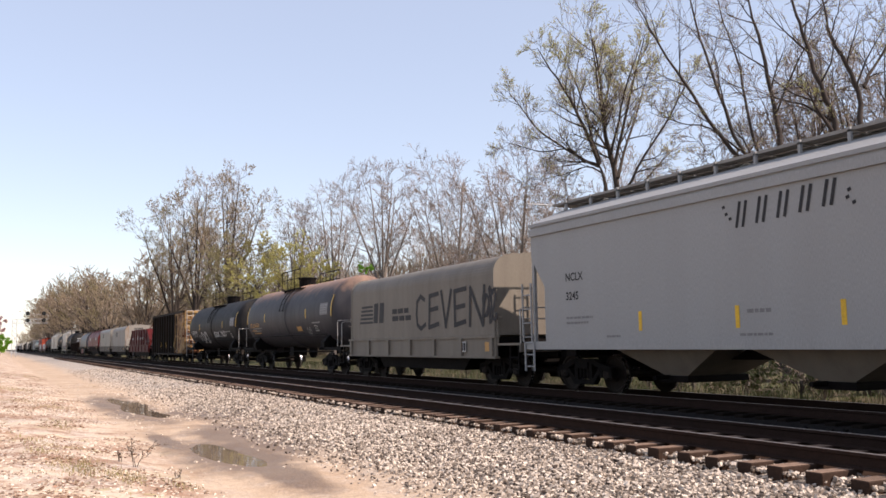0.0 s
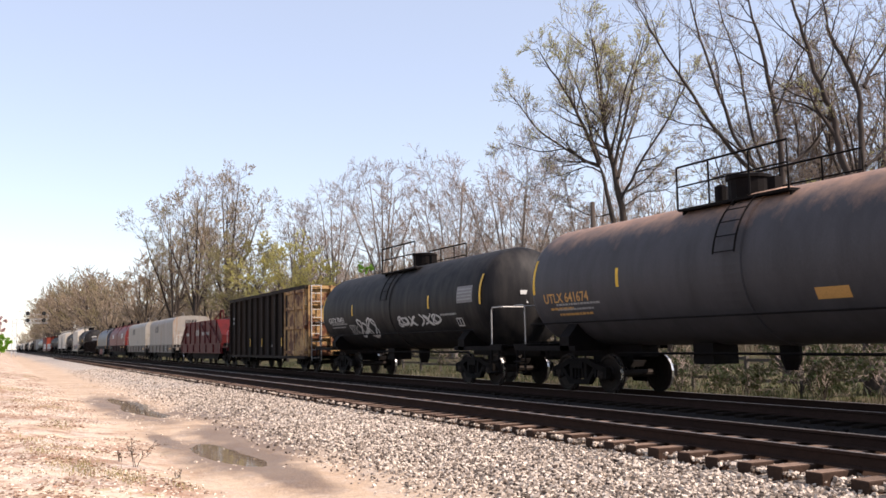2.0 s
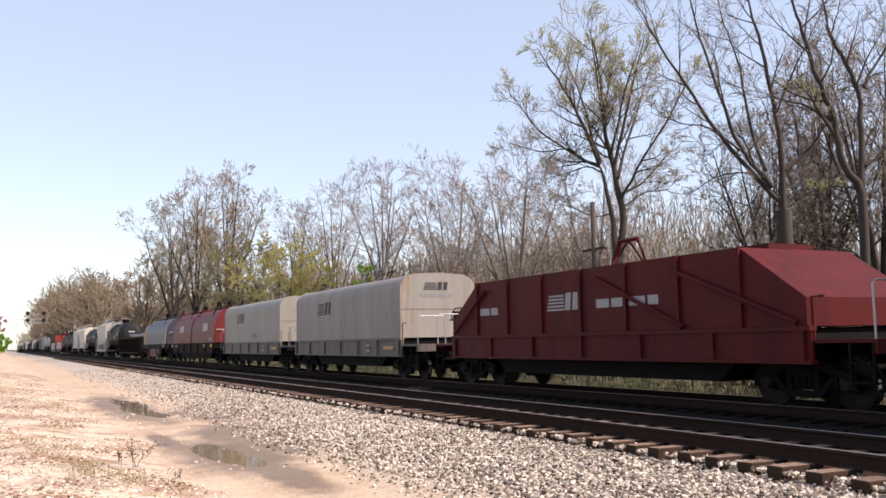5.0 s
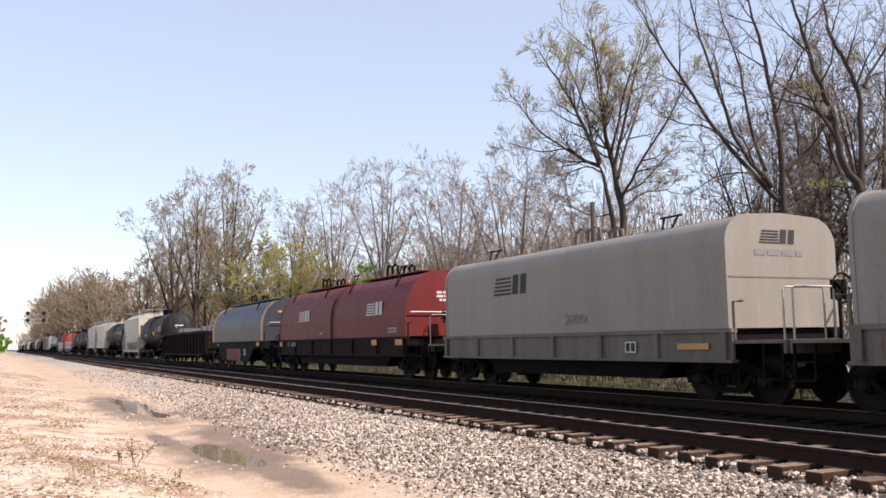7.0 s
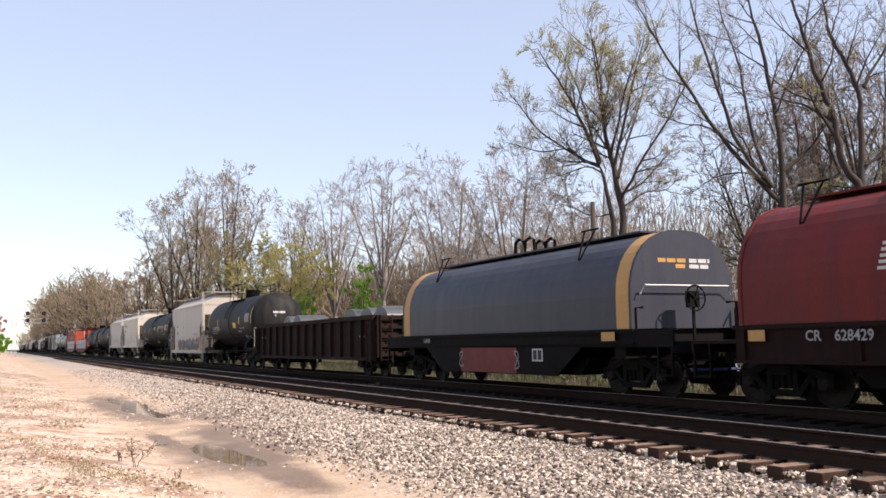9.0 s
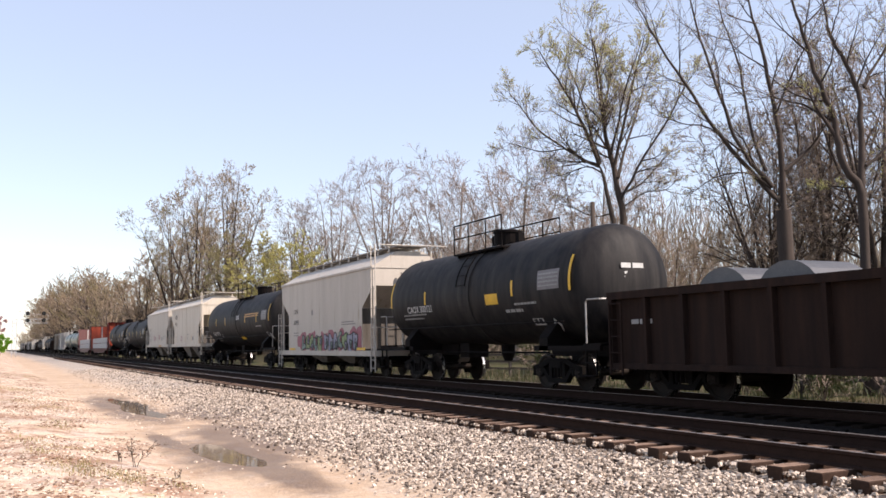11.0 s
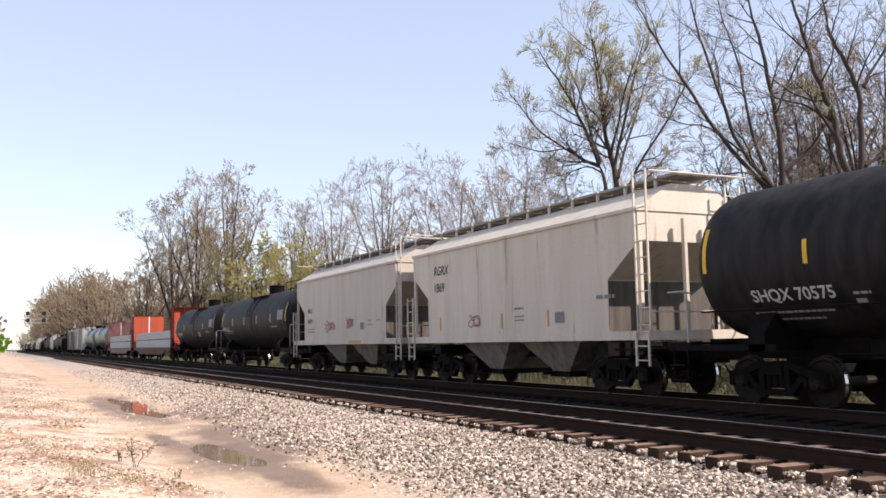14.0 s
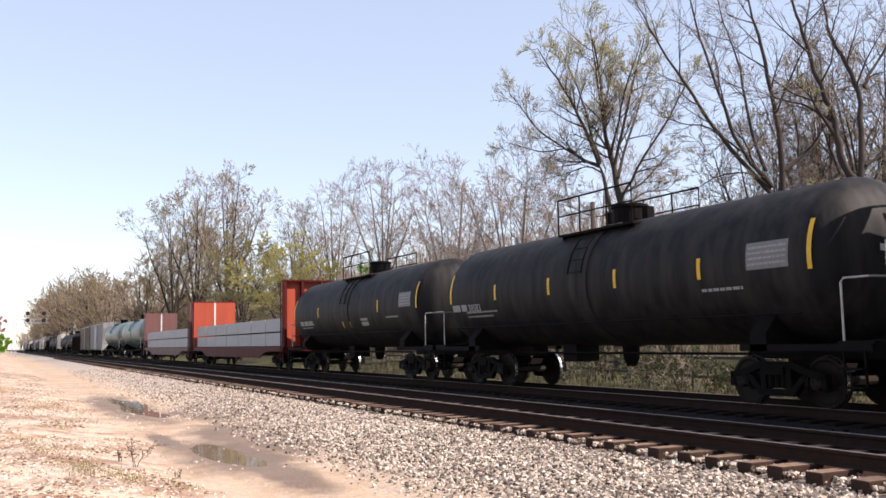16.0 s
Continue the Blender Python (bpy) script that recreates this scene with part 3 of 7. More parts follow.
def panel(car, x, z, w, h, y, material, bend=None, name="panel", label=""):
    bm = BM()
    n = 6
    for i in range(n):
        cells = []
        for uu, ww in ((0, i / n * h), (w, i / n * h), (w, (i + 1) / n * h), (0, (i + 1) / n * h)):
            if bend:
                r, zc = bend
                a = math.asin(max(-0.99, min(0.99, (z - zc) / r))) + ww / r
                cells.append((x + uu, -(r + 0.004) * math.cos(a), zc + (r + 0.004) * math.sin(a)))
            else:
                cells.append((x + uu, y, z + ww))
        bm.faces.new([bm.verts.new(c) for c in cells])
    bmesh.ops.remove_doubles(bm, verts=bm.verts[:], dist=0.0005)
    return part(name, bm, material, car, label)


def strokes(car, lines, y, material, r=0.035, bend=None, name="graffiti", label=""):
    """Painted strokes: polylines in (x, z), drawn as flat ribbons on the side."""
    bm = BM()
    lift = 0.0
    for ln in lines:
        for (x0, z0), (x1, z1) in zip(ln, ln[1:]):
            lift += 0.0003   # each stroke lies over the last
            d = Vector((x1 - x0, z1 - z0))
            if d.length < 1e-6:
                continue
            d.normalize()
            n = Vector((-d.y, d.x)) * r
            x0_, z0_, x1_, z1_ = x0 - d.x * r * 0.7, z0 - d.y * r * 0.7, x1 + d.x * r * 0.7, z1 + d.y * r * 0.7
            cells = []
            for a, c in ((x0_ + n.x, z0_ + n.y), (x0_ - n.x, z0_ - n.y), (x1_ - n.x, z1_ - n.y), (x1_ + n.x, z1_ + n.y)):
                if bend:
                    rr, zc = bend
                    k = max(-0.98, min(0.98, (c - zc) / rr))
                    cells.append((a, -(rr + 0.006 + lift) * math.sqrt(1 - k * k), c))
                else:
                    cells.append((a, y - lift, c))
            bm.faces.new([bm.verts.new(q) for q in cells])
    return tagged(part(name, bm, material, car, label), kind="stuff")


CARS = []


def start_car(name, s_left, s_right, label, category, group="freight cars of the train"):
    """s_left, s_right: distances along the track, at the clip's start, of the car's two ends."""
    car = thing(name, -(s_left + s_right) / 2, FAR_TRACK, 0.0, label, category, group)
    CARS.append((car, -(s_left + s_right) / 2))
    return car, (s_left - s_right) / 2


def tank_car(s_left, s_right, label, paint, radius=1.5, zc=2.72, turn=True, stripes=5, dome="open", rust=None, belt=True, name="tank_car", dash=0.52, dome_x=0.0):
    """Tank car: s_left and s_right are the tank's ends; the frame reaches 0.6 m further."""
    car, half = start_car(name, s_left, s_right, label, "tank car")
    R = radius
    bm = BM()
    n = 7
    prof = []
    cyl = half - 0.75
    for k in range(n):
        a = k / (n - 1) * math.pi / 2
        prof.append((-cyl - 0.75 * math.cos(a), max(0.02, R * math.sin(a))))
    for k in range(1, 10):
        prof.append((-cyl + 2 * cyl * k / 10, R))
    for k in range(n):
        a = math.pi / 2 - k / (n - 1) * math.pi / 2
        prof.append((cyl + 0.75 * math.cos(a), max(0.02, R * math.sin(a))))
    lathe(bm, prof, "x", 56, (0, 0, zc))
    part("tank", bm, paint, car, smooth=True)
    if belt:
        for x in (-cyl * 0.33, cyl * 0.33) if belt == 2 else (0.0,):
            bm = BM()
            lathe(bm, [(x - 0.35, R + 0.004), (x - 0.34, R + 0.03), (x + 0.34, R + 0.03), (x + 0.35, R + 0.004)], "x", 56, (0, 0, zc))
            part("jacket_band", bm, paint, car, smooth=False)
    # stub sills, bolsters, walkway
    for s in (-1, 1):
        bm = BM()
        x0, x1 = sorted((s * (half - 3.4), s * (half + 0.55)))
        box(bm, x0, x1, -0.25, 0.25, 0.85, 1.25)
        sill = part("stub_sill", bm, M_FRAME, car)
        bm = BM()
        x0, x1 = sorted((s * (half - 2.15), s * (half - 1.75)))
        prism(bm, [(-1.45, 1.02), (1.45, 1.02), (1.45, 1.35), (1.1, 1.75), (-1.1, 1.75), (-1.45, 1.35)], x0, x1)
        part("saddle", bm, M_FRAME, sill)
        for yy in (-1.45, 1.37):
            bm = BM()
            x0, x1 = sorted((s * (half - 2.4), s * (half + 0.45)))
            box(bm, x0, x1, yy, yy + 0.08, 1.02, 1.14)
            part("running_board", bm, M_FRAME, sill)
    for s in (-1, 1):
        bm = BM()
        x0, x1 = sorted((s * (half - 0.2), s * (half + 0.5)))
        box(bm, x0, x1, -1.45, 1.45, 1.14, 1.19)
        part("end_platform", bm, M_FRAME, car)
        for yy in (-1.42, 1.42):
            xa, xb = s * (half + 0.46), s * (half - 0.1)
            hand_rail(car, [(xb, yy, 1.15), (xb, yy, 2.15), (xb + s * 0.06, yy, 2.22), (xa, yy, 2.22), (xa, yy * 0.96, 2.22), (xa, yy * 0.5, 2.22)])
        for yy in (-1.46, 1.42):
            bm = BM()
            xa = s * (half + 0.1)
            box(bm, xa - 0.22, xa - 0.19, yy, yy + 0.04, 0.42, 1.05)
            box(bm, xa + 0.19, xa + 0.22, yy, yy + 0.04, 0.42, 1.05)
            box(bm, xa - 0.22, xa + 0.22, yy - 0.1, yy + 0.1, 0.42, 0.45)
            box(bm, xa - 0.22, xa + 0.22, yy - 0.1, yy + 0.1, 0.72, 0.75)
            part("step", bm, M_FRAME, car)
    # dome fittings, platform and rails in the middle of the top
    zt = zc + R
    dx = dome_x * 0.4
    bm = BM()
    lathe(bm, [(-0.06, 0.42), (0.34, 0.42), (0.36, 0.46), (0.42, 0.46), (0.46, 0.30)], "z", 18, (dome_x + 0.15, 0, zt))
    part("manway", bm, M_FRAME, car)
    bm = BM()
    lathe(bm, [(-0.05, 0.14), (0.36, 0.14), (0.40, 0.08)], "z", 10, (dome_x - 0.75, 0.1, zt))
    part("valve", bm, M_FRAME, car)
    bm = BM()
    box(bm, dome_x + 0.75, dome_x + 0.95, -0.1, 0.1, zt - 0.03, zt + 0.3)
    part("vent_box", bm, M_FRAME, car)
    bm = BM()
    for yy in (-1.0, 0.45):
        box(bm, dx - 1.5, dx + 1.5, yy, yy + 0.55, zt - 0.22, zt - 0.17)
        for x in (dx - 1.45, dx, dx + 1.45):
            box(bm, x - 0.03, x + 0.03, yy + 0.1, yy + 0.4, zt - 0.75, zt - 0.2)
    part("top_platform", bm, M_FRAME, car)
    for yy in (-1.0, 1.0):
        hand_rail(car, [(dx - 1.5, yy, zt - 0.2), (dx - 1.5, yy, zt + 0.72), (dx + 1.5, yy, zt + 0.72), (dx + 1.5, yy, zt - 0.2)], M_FRAME, 0.024)
        hand_rail(car, [(dx - 1.5, yy, zt + 0.3), (dx + 1.5, yy, zt + 0.3)], M_FRAME, 0.018)
        for x in (dx - 0.55, dx + 0.55):
            hand_rail(car, [(x, yy, zt - 0.2), (x, yy, zt + 0.72)], M_FRAME, 0.02, "rail_post")
    bend = (R, zc)
    # side ladder, hung from the platform
    bm = BM()
    for x in (-0.28, 0.28):
        pts = []
        for k in range(9):
            a = math.radians(8 + k * 6)
            pts.append((x, -(R + 0.12) * math.cos(a), zc + (R + 0.12) * math.sin(a)))
        tube(bm, pts, 0.02, 5)
    for k in range(5):
        a = math.radians(9 + k * 11)
        tube(bm, [(-0.28, -(R + 0.12) * math.cos(a), zc + (R + 0.12) * math.sin(a)), (0.28, -(R + 0.12) * math.cos(a), zc + (R + 0.12) * math.sin(a))], 0.014, 4)
    part("ladder", bm, M_FRAME, car)
    # side running rail
    hand_rail(car, [(-cyl, -R - 0.12, zc - 0.95), (cyl, -R - 0.12, zc - 0.95)], M_FRAME, 0.02, "grab_rail")
    # yellow conspicuity stripes
    for k in range(stripes):
        x = -cyl - 0.06 + (2 * cyl + 0.12) * k / (stripes - 1)
        tall = 0.9 if k in (0, stripes - 1) else 0.42
        panel(car, x, zc - 0.2, 0.1, tall, 0, M_YELLOW, bend, "reflector_stripe", "yellow reflector stripe")
    # data panels
    panel(car, cyl - 1.35, zc - 0.12, 1.0, 0.5, 0, M_GREYINK, bend, "data_panel", "grimy data panel")
    bars(car, [(cyl - 1.3, zc - 0.04 + k * 0.1, 0.9, 0.04) for k in range(4)], 0, M_DIMLETTER, (R + 0.004, zc), rnd=random.Random(3))
    bars(car, [(-cyl + 0.9, zc - dash, 1.8, 0.05), (-cyl + 0.9, zc - dash - 0.12, 1.5, 0.05), (cyl - 2.6, zc - 0.45, 1.1, 0.06)], 0, M_DIMLETTER, bend, rnd=random.Random(8))
    # bottom outlet and brake gear
    bm = BM()
    lathe(bm, [(-0.5, 0.12), (-0.3, 0.2), (0.1, 0.22)], "z", 12, (0, 0, zc - R))
    box(bm, -2.2, -1.6, -0.5, 0.2, zc - R - 0.4, zc - R + 0.05)
    tube(bm, [(-half + 3, -0.6, 0.95), (half - 3, -0.6, 0.95)], 0.03, 5)
    part("bottom_outlet", bm, M_FRAME, car)
    add_brake_wheel(car, half + 0.25, 0.5, 2.05, M_FRAME)
    add_trucks(car, half - 1.95, turn)
    add_couplers(car, half + 0.6)
    return car, half, cyl, bend


def hopper_car(s_left, s_right, label, paint, eave=4.2, ridge=4.55, bays=2, turn=True, roof_walk=True, sill=1.22, cut=1.15, name="covered_hopper", bottom_paint=None):
    car, half = start_car(name, s_left, s_right, label, "hopper car")
    W = 1.5
    # side sheets with cut-away ends, roof and slope sheets
    side = [(-half, eave), (-half, 3.4), (-half + cut, 2.62), (-half + cut, sill), (half - cut, sill), (half - cut, 2.62), (half, 3.4), (half, eave)]
    bm = BM()
    prism(bm, side, -W, W, "y")
    part("body", bm, paint, car)
    bm = BM()
    prism(bm, [(-W - 0.05, eave - 0.06), (W + 0.05, eave - 0.06), (W + 0.05, eave + 0.02), (W - 0.1, eave + 0.07), (0.55, ridge), (-0.55, ridge), (-W + 0.1, eave + 0.07), (-W - 0.05, eave + 0.02)], -half - 0.03, half + 0.03)
    part("roof", bm, paint, car)
    bm = BM()
    for y in (-W - 0.03, W - 0.05):
        box(bm, -half - 0.35, half + 0.35, y, y + 0.08, sill - 0.2, sill)
        part("side_sill", bm, paint, car)
        bm = BM()
    for s in (-1, 1):
        x0, x1 = sorted((s * (half + 0.28), s * (half + 0.36)))
        box(bm, x0, x1, -W, W, sill - 0.2, sill)
        part("end_sill", bm, paint, car)
        bm = BM()
    bm.free()
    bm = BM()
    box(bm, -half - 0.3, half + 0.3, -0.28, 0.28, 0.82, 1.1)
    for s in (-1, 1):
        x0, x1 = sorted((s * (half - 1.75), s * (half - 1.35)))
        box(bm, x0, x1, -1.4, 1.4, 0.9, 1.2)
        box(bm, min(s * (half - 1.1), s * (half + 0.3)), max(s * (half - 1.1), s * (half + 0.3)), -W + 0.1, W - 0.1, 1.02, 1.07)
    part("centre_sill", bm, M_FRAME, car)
    # hopper bays with outlet gates
    usable = 2 * half - 5.0
    wide = usable / bays
    for k in range(bays):
        cx = -usable / 2 + wide * (k + 0.5)
        bm = BM()
        prism(bm, [(cx - wide / 2, sill), (cx + wide / 2, sill), (cx + 0.35, 0.48), (cx - 0.35, 0.48)], -1.25, 1.25, "y")
        for v in bm.verts:
            if v.co.z < 0.6:
                v.co.y *= 0.62
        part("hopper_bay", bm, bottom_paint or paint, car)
        bm = BM()
        box(bm, cx - 0.45, cx + 0.45, -0.85, 0.85, 0.34, 0.48)
        tube(bm, [(cx - 0.2, -1.2, 0.44), (cx - 0.2, 1.2, 0.44)], 0.05, 8)
        part("outlet_gate", bm, M_FRAME, car)
    # roof running boards on brackets
    if roof_walk:
        zt = ridge + 0.22
        bm = BM()
        for y in (-0.6, -0.18, 0.24):
            box(bm, -half - 0.3, half + 0.3, y, y + 0.36, zt - 0.06, zt)
        part("running_board", bm, M_BOARD, car)
        x = -half + 0.4
        while x < half:
            bm = BM()
            for y in (-0.66, 0.6):
                box(bm, x - 0.03, x + 0.03, y, y + 0.06, ridge - 0.06, zt)
            box(bm, x - 0.03, x + 0.03, -0.66, 0.66, zt - 0.09, zt - 0.05)
            part("bracket", bm, paint, car)
            x += 1.1
        for k in range(4):
            bm = BM()
            x = -half + 1.6 + k * (2 * half - 3.2) / 3
            lathe(bm, [(-0.1, 0.34), (0.08, 0.34), (0.12, 0.26)], "z", 14, (x, 0.0, ridge))
            part("hatch", bm, paint, car)
    for s in (-1, 1):
        # corner posts and end ladders
        bm = BM()
        for y in (-W + 0.02, W - 0.1):
            x = s * (half - 0.04)
            box(bm, x - 0.05, x + 0.05, y, y + 0.08, sill, 3.4)
        for y in (-0.45, 0.37):
            x = s * (half + 0.22)
            box(bm, x - 0.05, x + 0.05, y, y + 0.08, sill - 0.1, 3.9)
        part("end_post", bm, paint, car)
        # thin dark sheet over the recessed end: grime plus shade put into its colour
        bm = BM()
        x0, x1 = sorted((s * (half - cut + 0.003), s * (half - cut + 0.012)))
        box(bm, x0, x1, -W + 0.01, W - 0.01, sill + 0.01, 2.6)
        part("end_sheet", bm, M_ENDSHADEGRIME, car, "lower end sheet darkened by grime and painted shade")
        add_ladder(car, s * (half + 0.3) - (0.42 if s > 0 else 0.0), -W - 0.06, sill - 0.75, sill, material=paint, rung=0.3)
        add_ladder(car, s * (half + 0.16) - (0.2 if s > 0 else 0.22), -W - 0.06, sill, ridge + 0.2 if s > 0 else 2.75, material=paint)
        add_ladder(car, s * (half + 0.3), 0.75, sill, ridge, along="y", material=paint)
        hand_rail(car, [(s * (half + 0.3), -W + 0.1, ridge + 0.2), (s * (half + 0.3), W - 0.1, ridge + 0.2)], paint, 0.022)
        hand_rail(car, [(s * (half + 0.33), -W, 1.85), (s * (half + 0.33), W, 1.85)], paint, 0.018)
    add_brake_wheel(car, half + 0.35, 0.35, 2.3, M_FRAME)
    add_trucks(car, half - 1.55, turn)
    add_couplers(car, half + 0.5)
    return car, half


def coil_car(s_left, s_right, label, cover_paint, frame_paint, style="chamfer", hoods=1, deck=1.45, top=3.95, bands=None, belly=False, posts=7, turn=True, lifts=True, rails=True, name="coil_car"):
    """Covered coil-steel car: s_left and s_right are the ends of the hood."""
    car, half = start_car(name, s_left, s_right, label, "coil car")
    W = 1.47
    if style == "chamfer":
        arc = [(W - 0.62 + 0.62 * math.cos(a), top - 0.55 + 0.55 * math.sin(a)) for a in [k * math.pi / 2 / 10 for k in range(11)]]
        prof = [(-W, deck), (W, deck)] + arc + [(0, top + 0.05)] + [(-a, c) for a, c in arc[::-1]]
    else:
        h0 = deck + 0.75
        prof = [(-W, deck), (W, deck)] + [(W * math.cos(a) ** 0.8, h0 + (top - h0) * math.sin(a)) for a in [k * math.pi / 2 / 9 for k in range(9)]] + [(0, top)] + \
               [(-W * math.cos(a) ** 0.8, h0 + (top - h0) * math.sin(a)) for a in [k * math.pi / 2 / 9 for k in range(8, -1, -1)]]
    span = 2 * half / hoods
    if style == "slope":
        bm = BM()
        prism(bm, [(-half, deck), (half, deck), (half, deck + 0.5), (half - 1.5, top), (-half + 1.5, top), (-half, deck + 0.5)], -W, W, "y")
        part("hood", bm, cover_paint, car)
        for k in range(7):
            x = -half + 1.5 + (2 * half - 3.0) * k / 6
            bm = BM()
            box(bm, x - 0.05, x + 0.05, -W - 0.07, -W - 0.001, deck, top)
            part("hood_rib", bm, cover_paint, car)
        hand_rail(car, [(-0.7, 0, top), (-0.35, 0, top + 0.75), (0.35, 0, top + 0.75), (0.7, 0, top)], cover_paint, 0.06, "lifting_frame")
        hand_rail(car, [(0, -0.6, top), (0, 0, top + 0.75), (0, 0.6, top)], cover_paint, 0.05, "lifting_frame")
        bm = BM()
        box(bm, -half + 1.6, half - 1.6, -0.6, 0.6, top, top + 0.12)
        part("roof_ridge", bm, cover_paint, car)
    for k in range(0 if style == "slope" else hoods):
        x0, x1 = -half + k * span + (0.13 if k else 0), -half + (k + 1) * span - (0.13 if k < hoods - 1 else 0)
        bm = BM()
        prism(bm, prof, x0, x1)
        hood = part("hood", bm, cover_paint, car)
        for xx in (x0 + 0.0, x1 - 0.07):
            bm = BM()
            prism(bm, [(a * 1.012, deck + (c - deck) * 1.012) for a, c in prof], xx - 0.006, xx + 0.076)
            part("hood_rim", bm, cover_paint, hood)
        if bands:
            for xx in (x0 + 0.09, x1 - 0.09 - bands):
                bm = BM()
                prism(bm, [(a * 1.006, deck + (c - deck) * 1.006) for a, c in prof], xx, xx + bands)
                part("painted_band", bm, M_BAND, hood, "ochre yellow painted band")
        if lifts:
            for xx in ((x0 + x1) / 2,):
                for yy in (-0.35, 0.35):
                    hand_rail(car, [(xx - 0.55, yy, top), (xx - 0.5, yy, top + 0.42), (xx - 0.3, yy, top + 0.5), (xx - 0.05, yy, top + 0.42), (xx, yy, top), (xx + 0.05, yy, top + 0.42), (xx + 0.3, yy, top + 0.5),
                                    (xx + 0.5, yy, top + 0.42), (xx + 0.55, yy, top)], M_FRAME if style == "round" else M_GRIMYSILL, 0.05, "lifting_loop")
                bm = BM()
                box(bm, x0 + 0.8, x1 - 0.8, -0.5, 0.5, top + 0.045, top + 0.085)
                part("roof_walkway", bm, cover_paint, hood)
            for xx in (x0 + 0.18 * span, x1 - 0.18 * span):
                hand_rail(car, [(xx - 0.22, -0.9, top + 0.25), (xx - 0.03, -1.25, top - 0.5), (xx + 0.03, -1.25, top - 0.5), (xx + 0.22, -0.9, top + 0.25)], M_FRAME, 0.022, "stacking_bracket")
                hand_rail(car, [(xx - 0.35, -0.9, top + 0.25), (xx + 0.35, -0.9, top + 0.25)], M_FRAME, 0.022, "stacking_bracket")
    # frame: side sills with posts, centre sill, end platforms
    end = half + 1.35
    bm = BM()
    for y in (-W - 0.03, W - 0.03):
        if belly:
            prism(bm, [(-end, 1.1), (-end, deck - 0.03), (end, deck - 0.03), (end, 1.1), (half - 1.9, 1.1), (half - 3.0, 0.4), (-half + 3.0, 0.4), (-half + 1.9, 1.1)], y, y + 0.06, "y")
        else:
            box(bm, -half - 0.1, half + 0.1, y, y + 0.06, 0.86, deck - 0.02)
        sill = part("side_sill", bm, frame_paint, car)
        for z0, z1 in ((deck - 0.08, deck - 0.004), (0.8, 0.86) if not belly else (1.16, 1.2)):
            bm = BM()
            box(bm, -half - 0.12, half + 0.12, y - 0.055, y + 0.11, z0, z1)
            part("flange", bm, frame_paint, sill)
        bm = BM()
    bm.free()
    if not belly:
        for k in range(posts):
            x = -half + 0.1 + (2 * half - 0.2) * k / (posts - 1)
            bm = BM()
            box(bm, x - 0.08, x + 0.08, -W - 0.1, -W - 0.031, 0.862, deck - 0.082)
            part("post", bm, frame_paint, car)
    bm = BM()
    box(bm, -end, end, -0.3, 0.3, 0.82, 1.15)
    box(bm, -half + 0.1, half - 0.1, -W + 0.1, W - 0.1, deck - 0.3, deck - 0.05)
    for s in (-1, 1):
        box(bm, min(s * (half - 0.75), s * (half - 0.35)), max(s * (half - 0.75), s * (half - 0.35)), -1.4, 1.4, 0.85, 1.2)
    part("centre_sill", bm, M_FRAME, car)
    bm = BM()
    prism(bm, [(-half + 2.0, 0.84), (half - 2.0, 0.84), (half - 2.5, 0.42), (-half + 2.5, 0.42)], -1.15, 1.15, "y")
    part("trough", bm, M_FRAME, car)
    for s in (-1, 1):
        bm = BM()
        x0, x1 = sorted((s * (half + 0.13), s * end))
        box(bm, x0, x1, -W, W, 1.16, 1.22)
        x0, x1 = sorted((s * (end - 0.08), s * end))
        box(bm, x0, x1, -W, W, 0.98, 1.158)
        part("end_platform", bm, frame_paint, car)
        for yy in (-1, 1):
            if rails:
                hand_rail(car, [(s * (end - 0.06), yy * 1.42, 1.2), (s * (end - 0.06), yy * 1.42, 2.1), (s * (end - 0.06), yy * 1.34, 2.16), (s * (end - 0.06), yy * 0.45, 2.16), (s * (end - 0.06), yy * 0.4, 2.1), (s * (end - 0.06), yy * 0.4, 1.2)])
            hand_rail(car, [(s * (half + 0.1), yy * 1.44, 1.2), (s * (half + 0.1), yy * 1.44, 1.95), (s * (half + 0.35), yy * 1.44, 1.95)], frame_paint, 0.03)
        bm = BM()
        xa = s * (end - 0.3)
        for y in (-W - 0.02,):
            box(bm, xa - 0.24, xa - 0.2, y, y + 0.05, 0.5, 1.16)
            box(bm, xa + 0.2, xa + 0.24, y, y + 0.05, 0.5, 1.16)
            box(bm, xa - 0.24, xa + 0.24, y - 0.02, y + 0.16, 0.5, 0.53)
            box(bm, xa - 0.24, xa + 0.24, y - 0.02, y + 0.16, 0.82, 0.85)
        part("step", bm, M_FRAME, car)
    add_brake_wheel(car, end - 0.1 if rails else half + 0.5, 0.15 if rails else -0.1, 2.15, M_FRAME)
    add_trucks(car, half - 0.55, turn)
    add_couplers(car, end + 0.15)
    return car, half


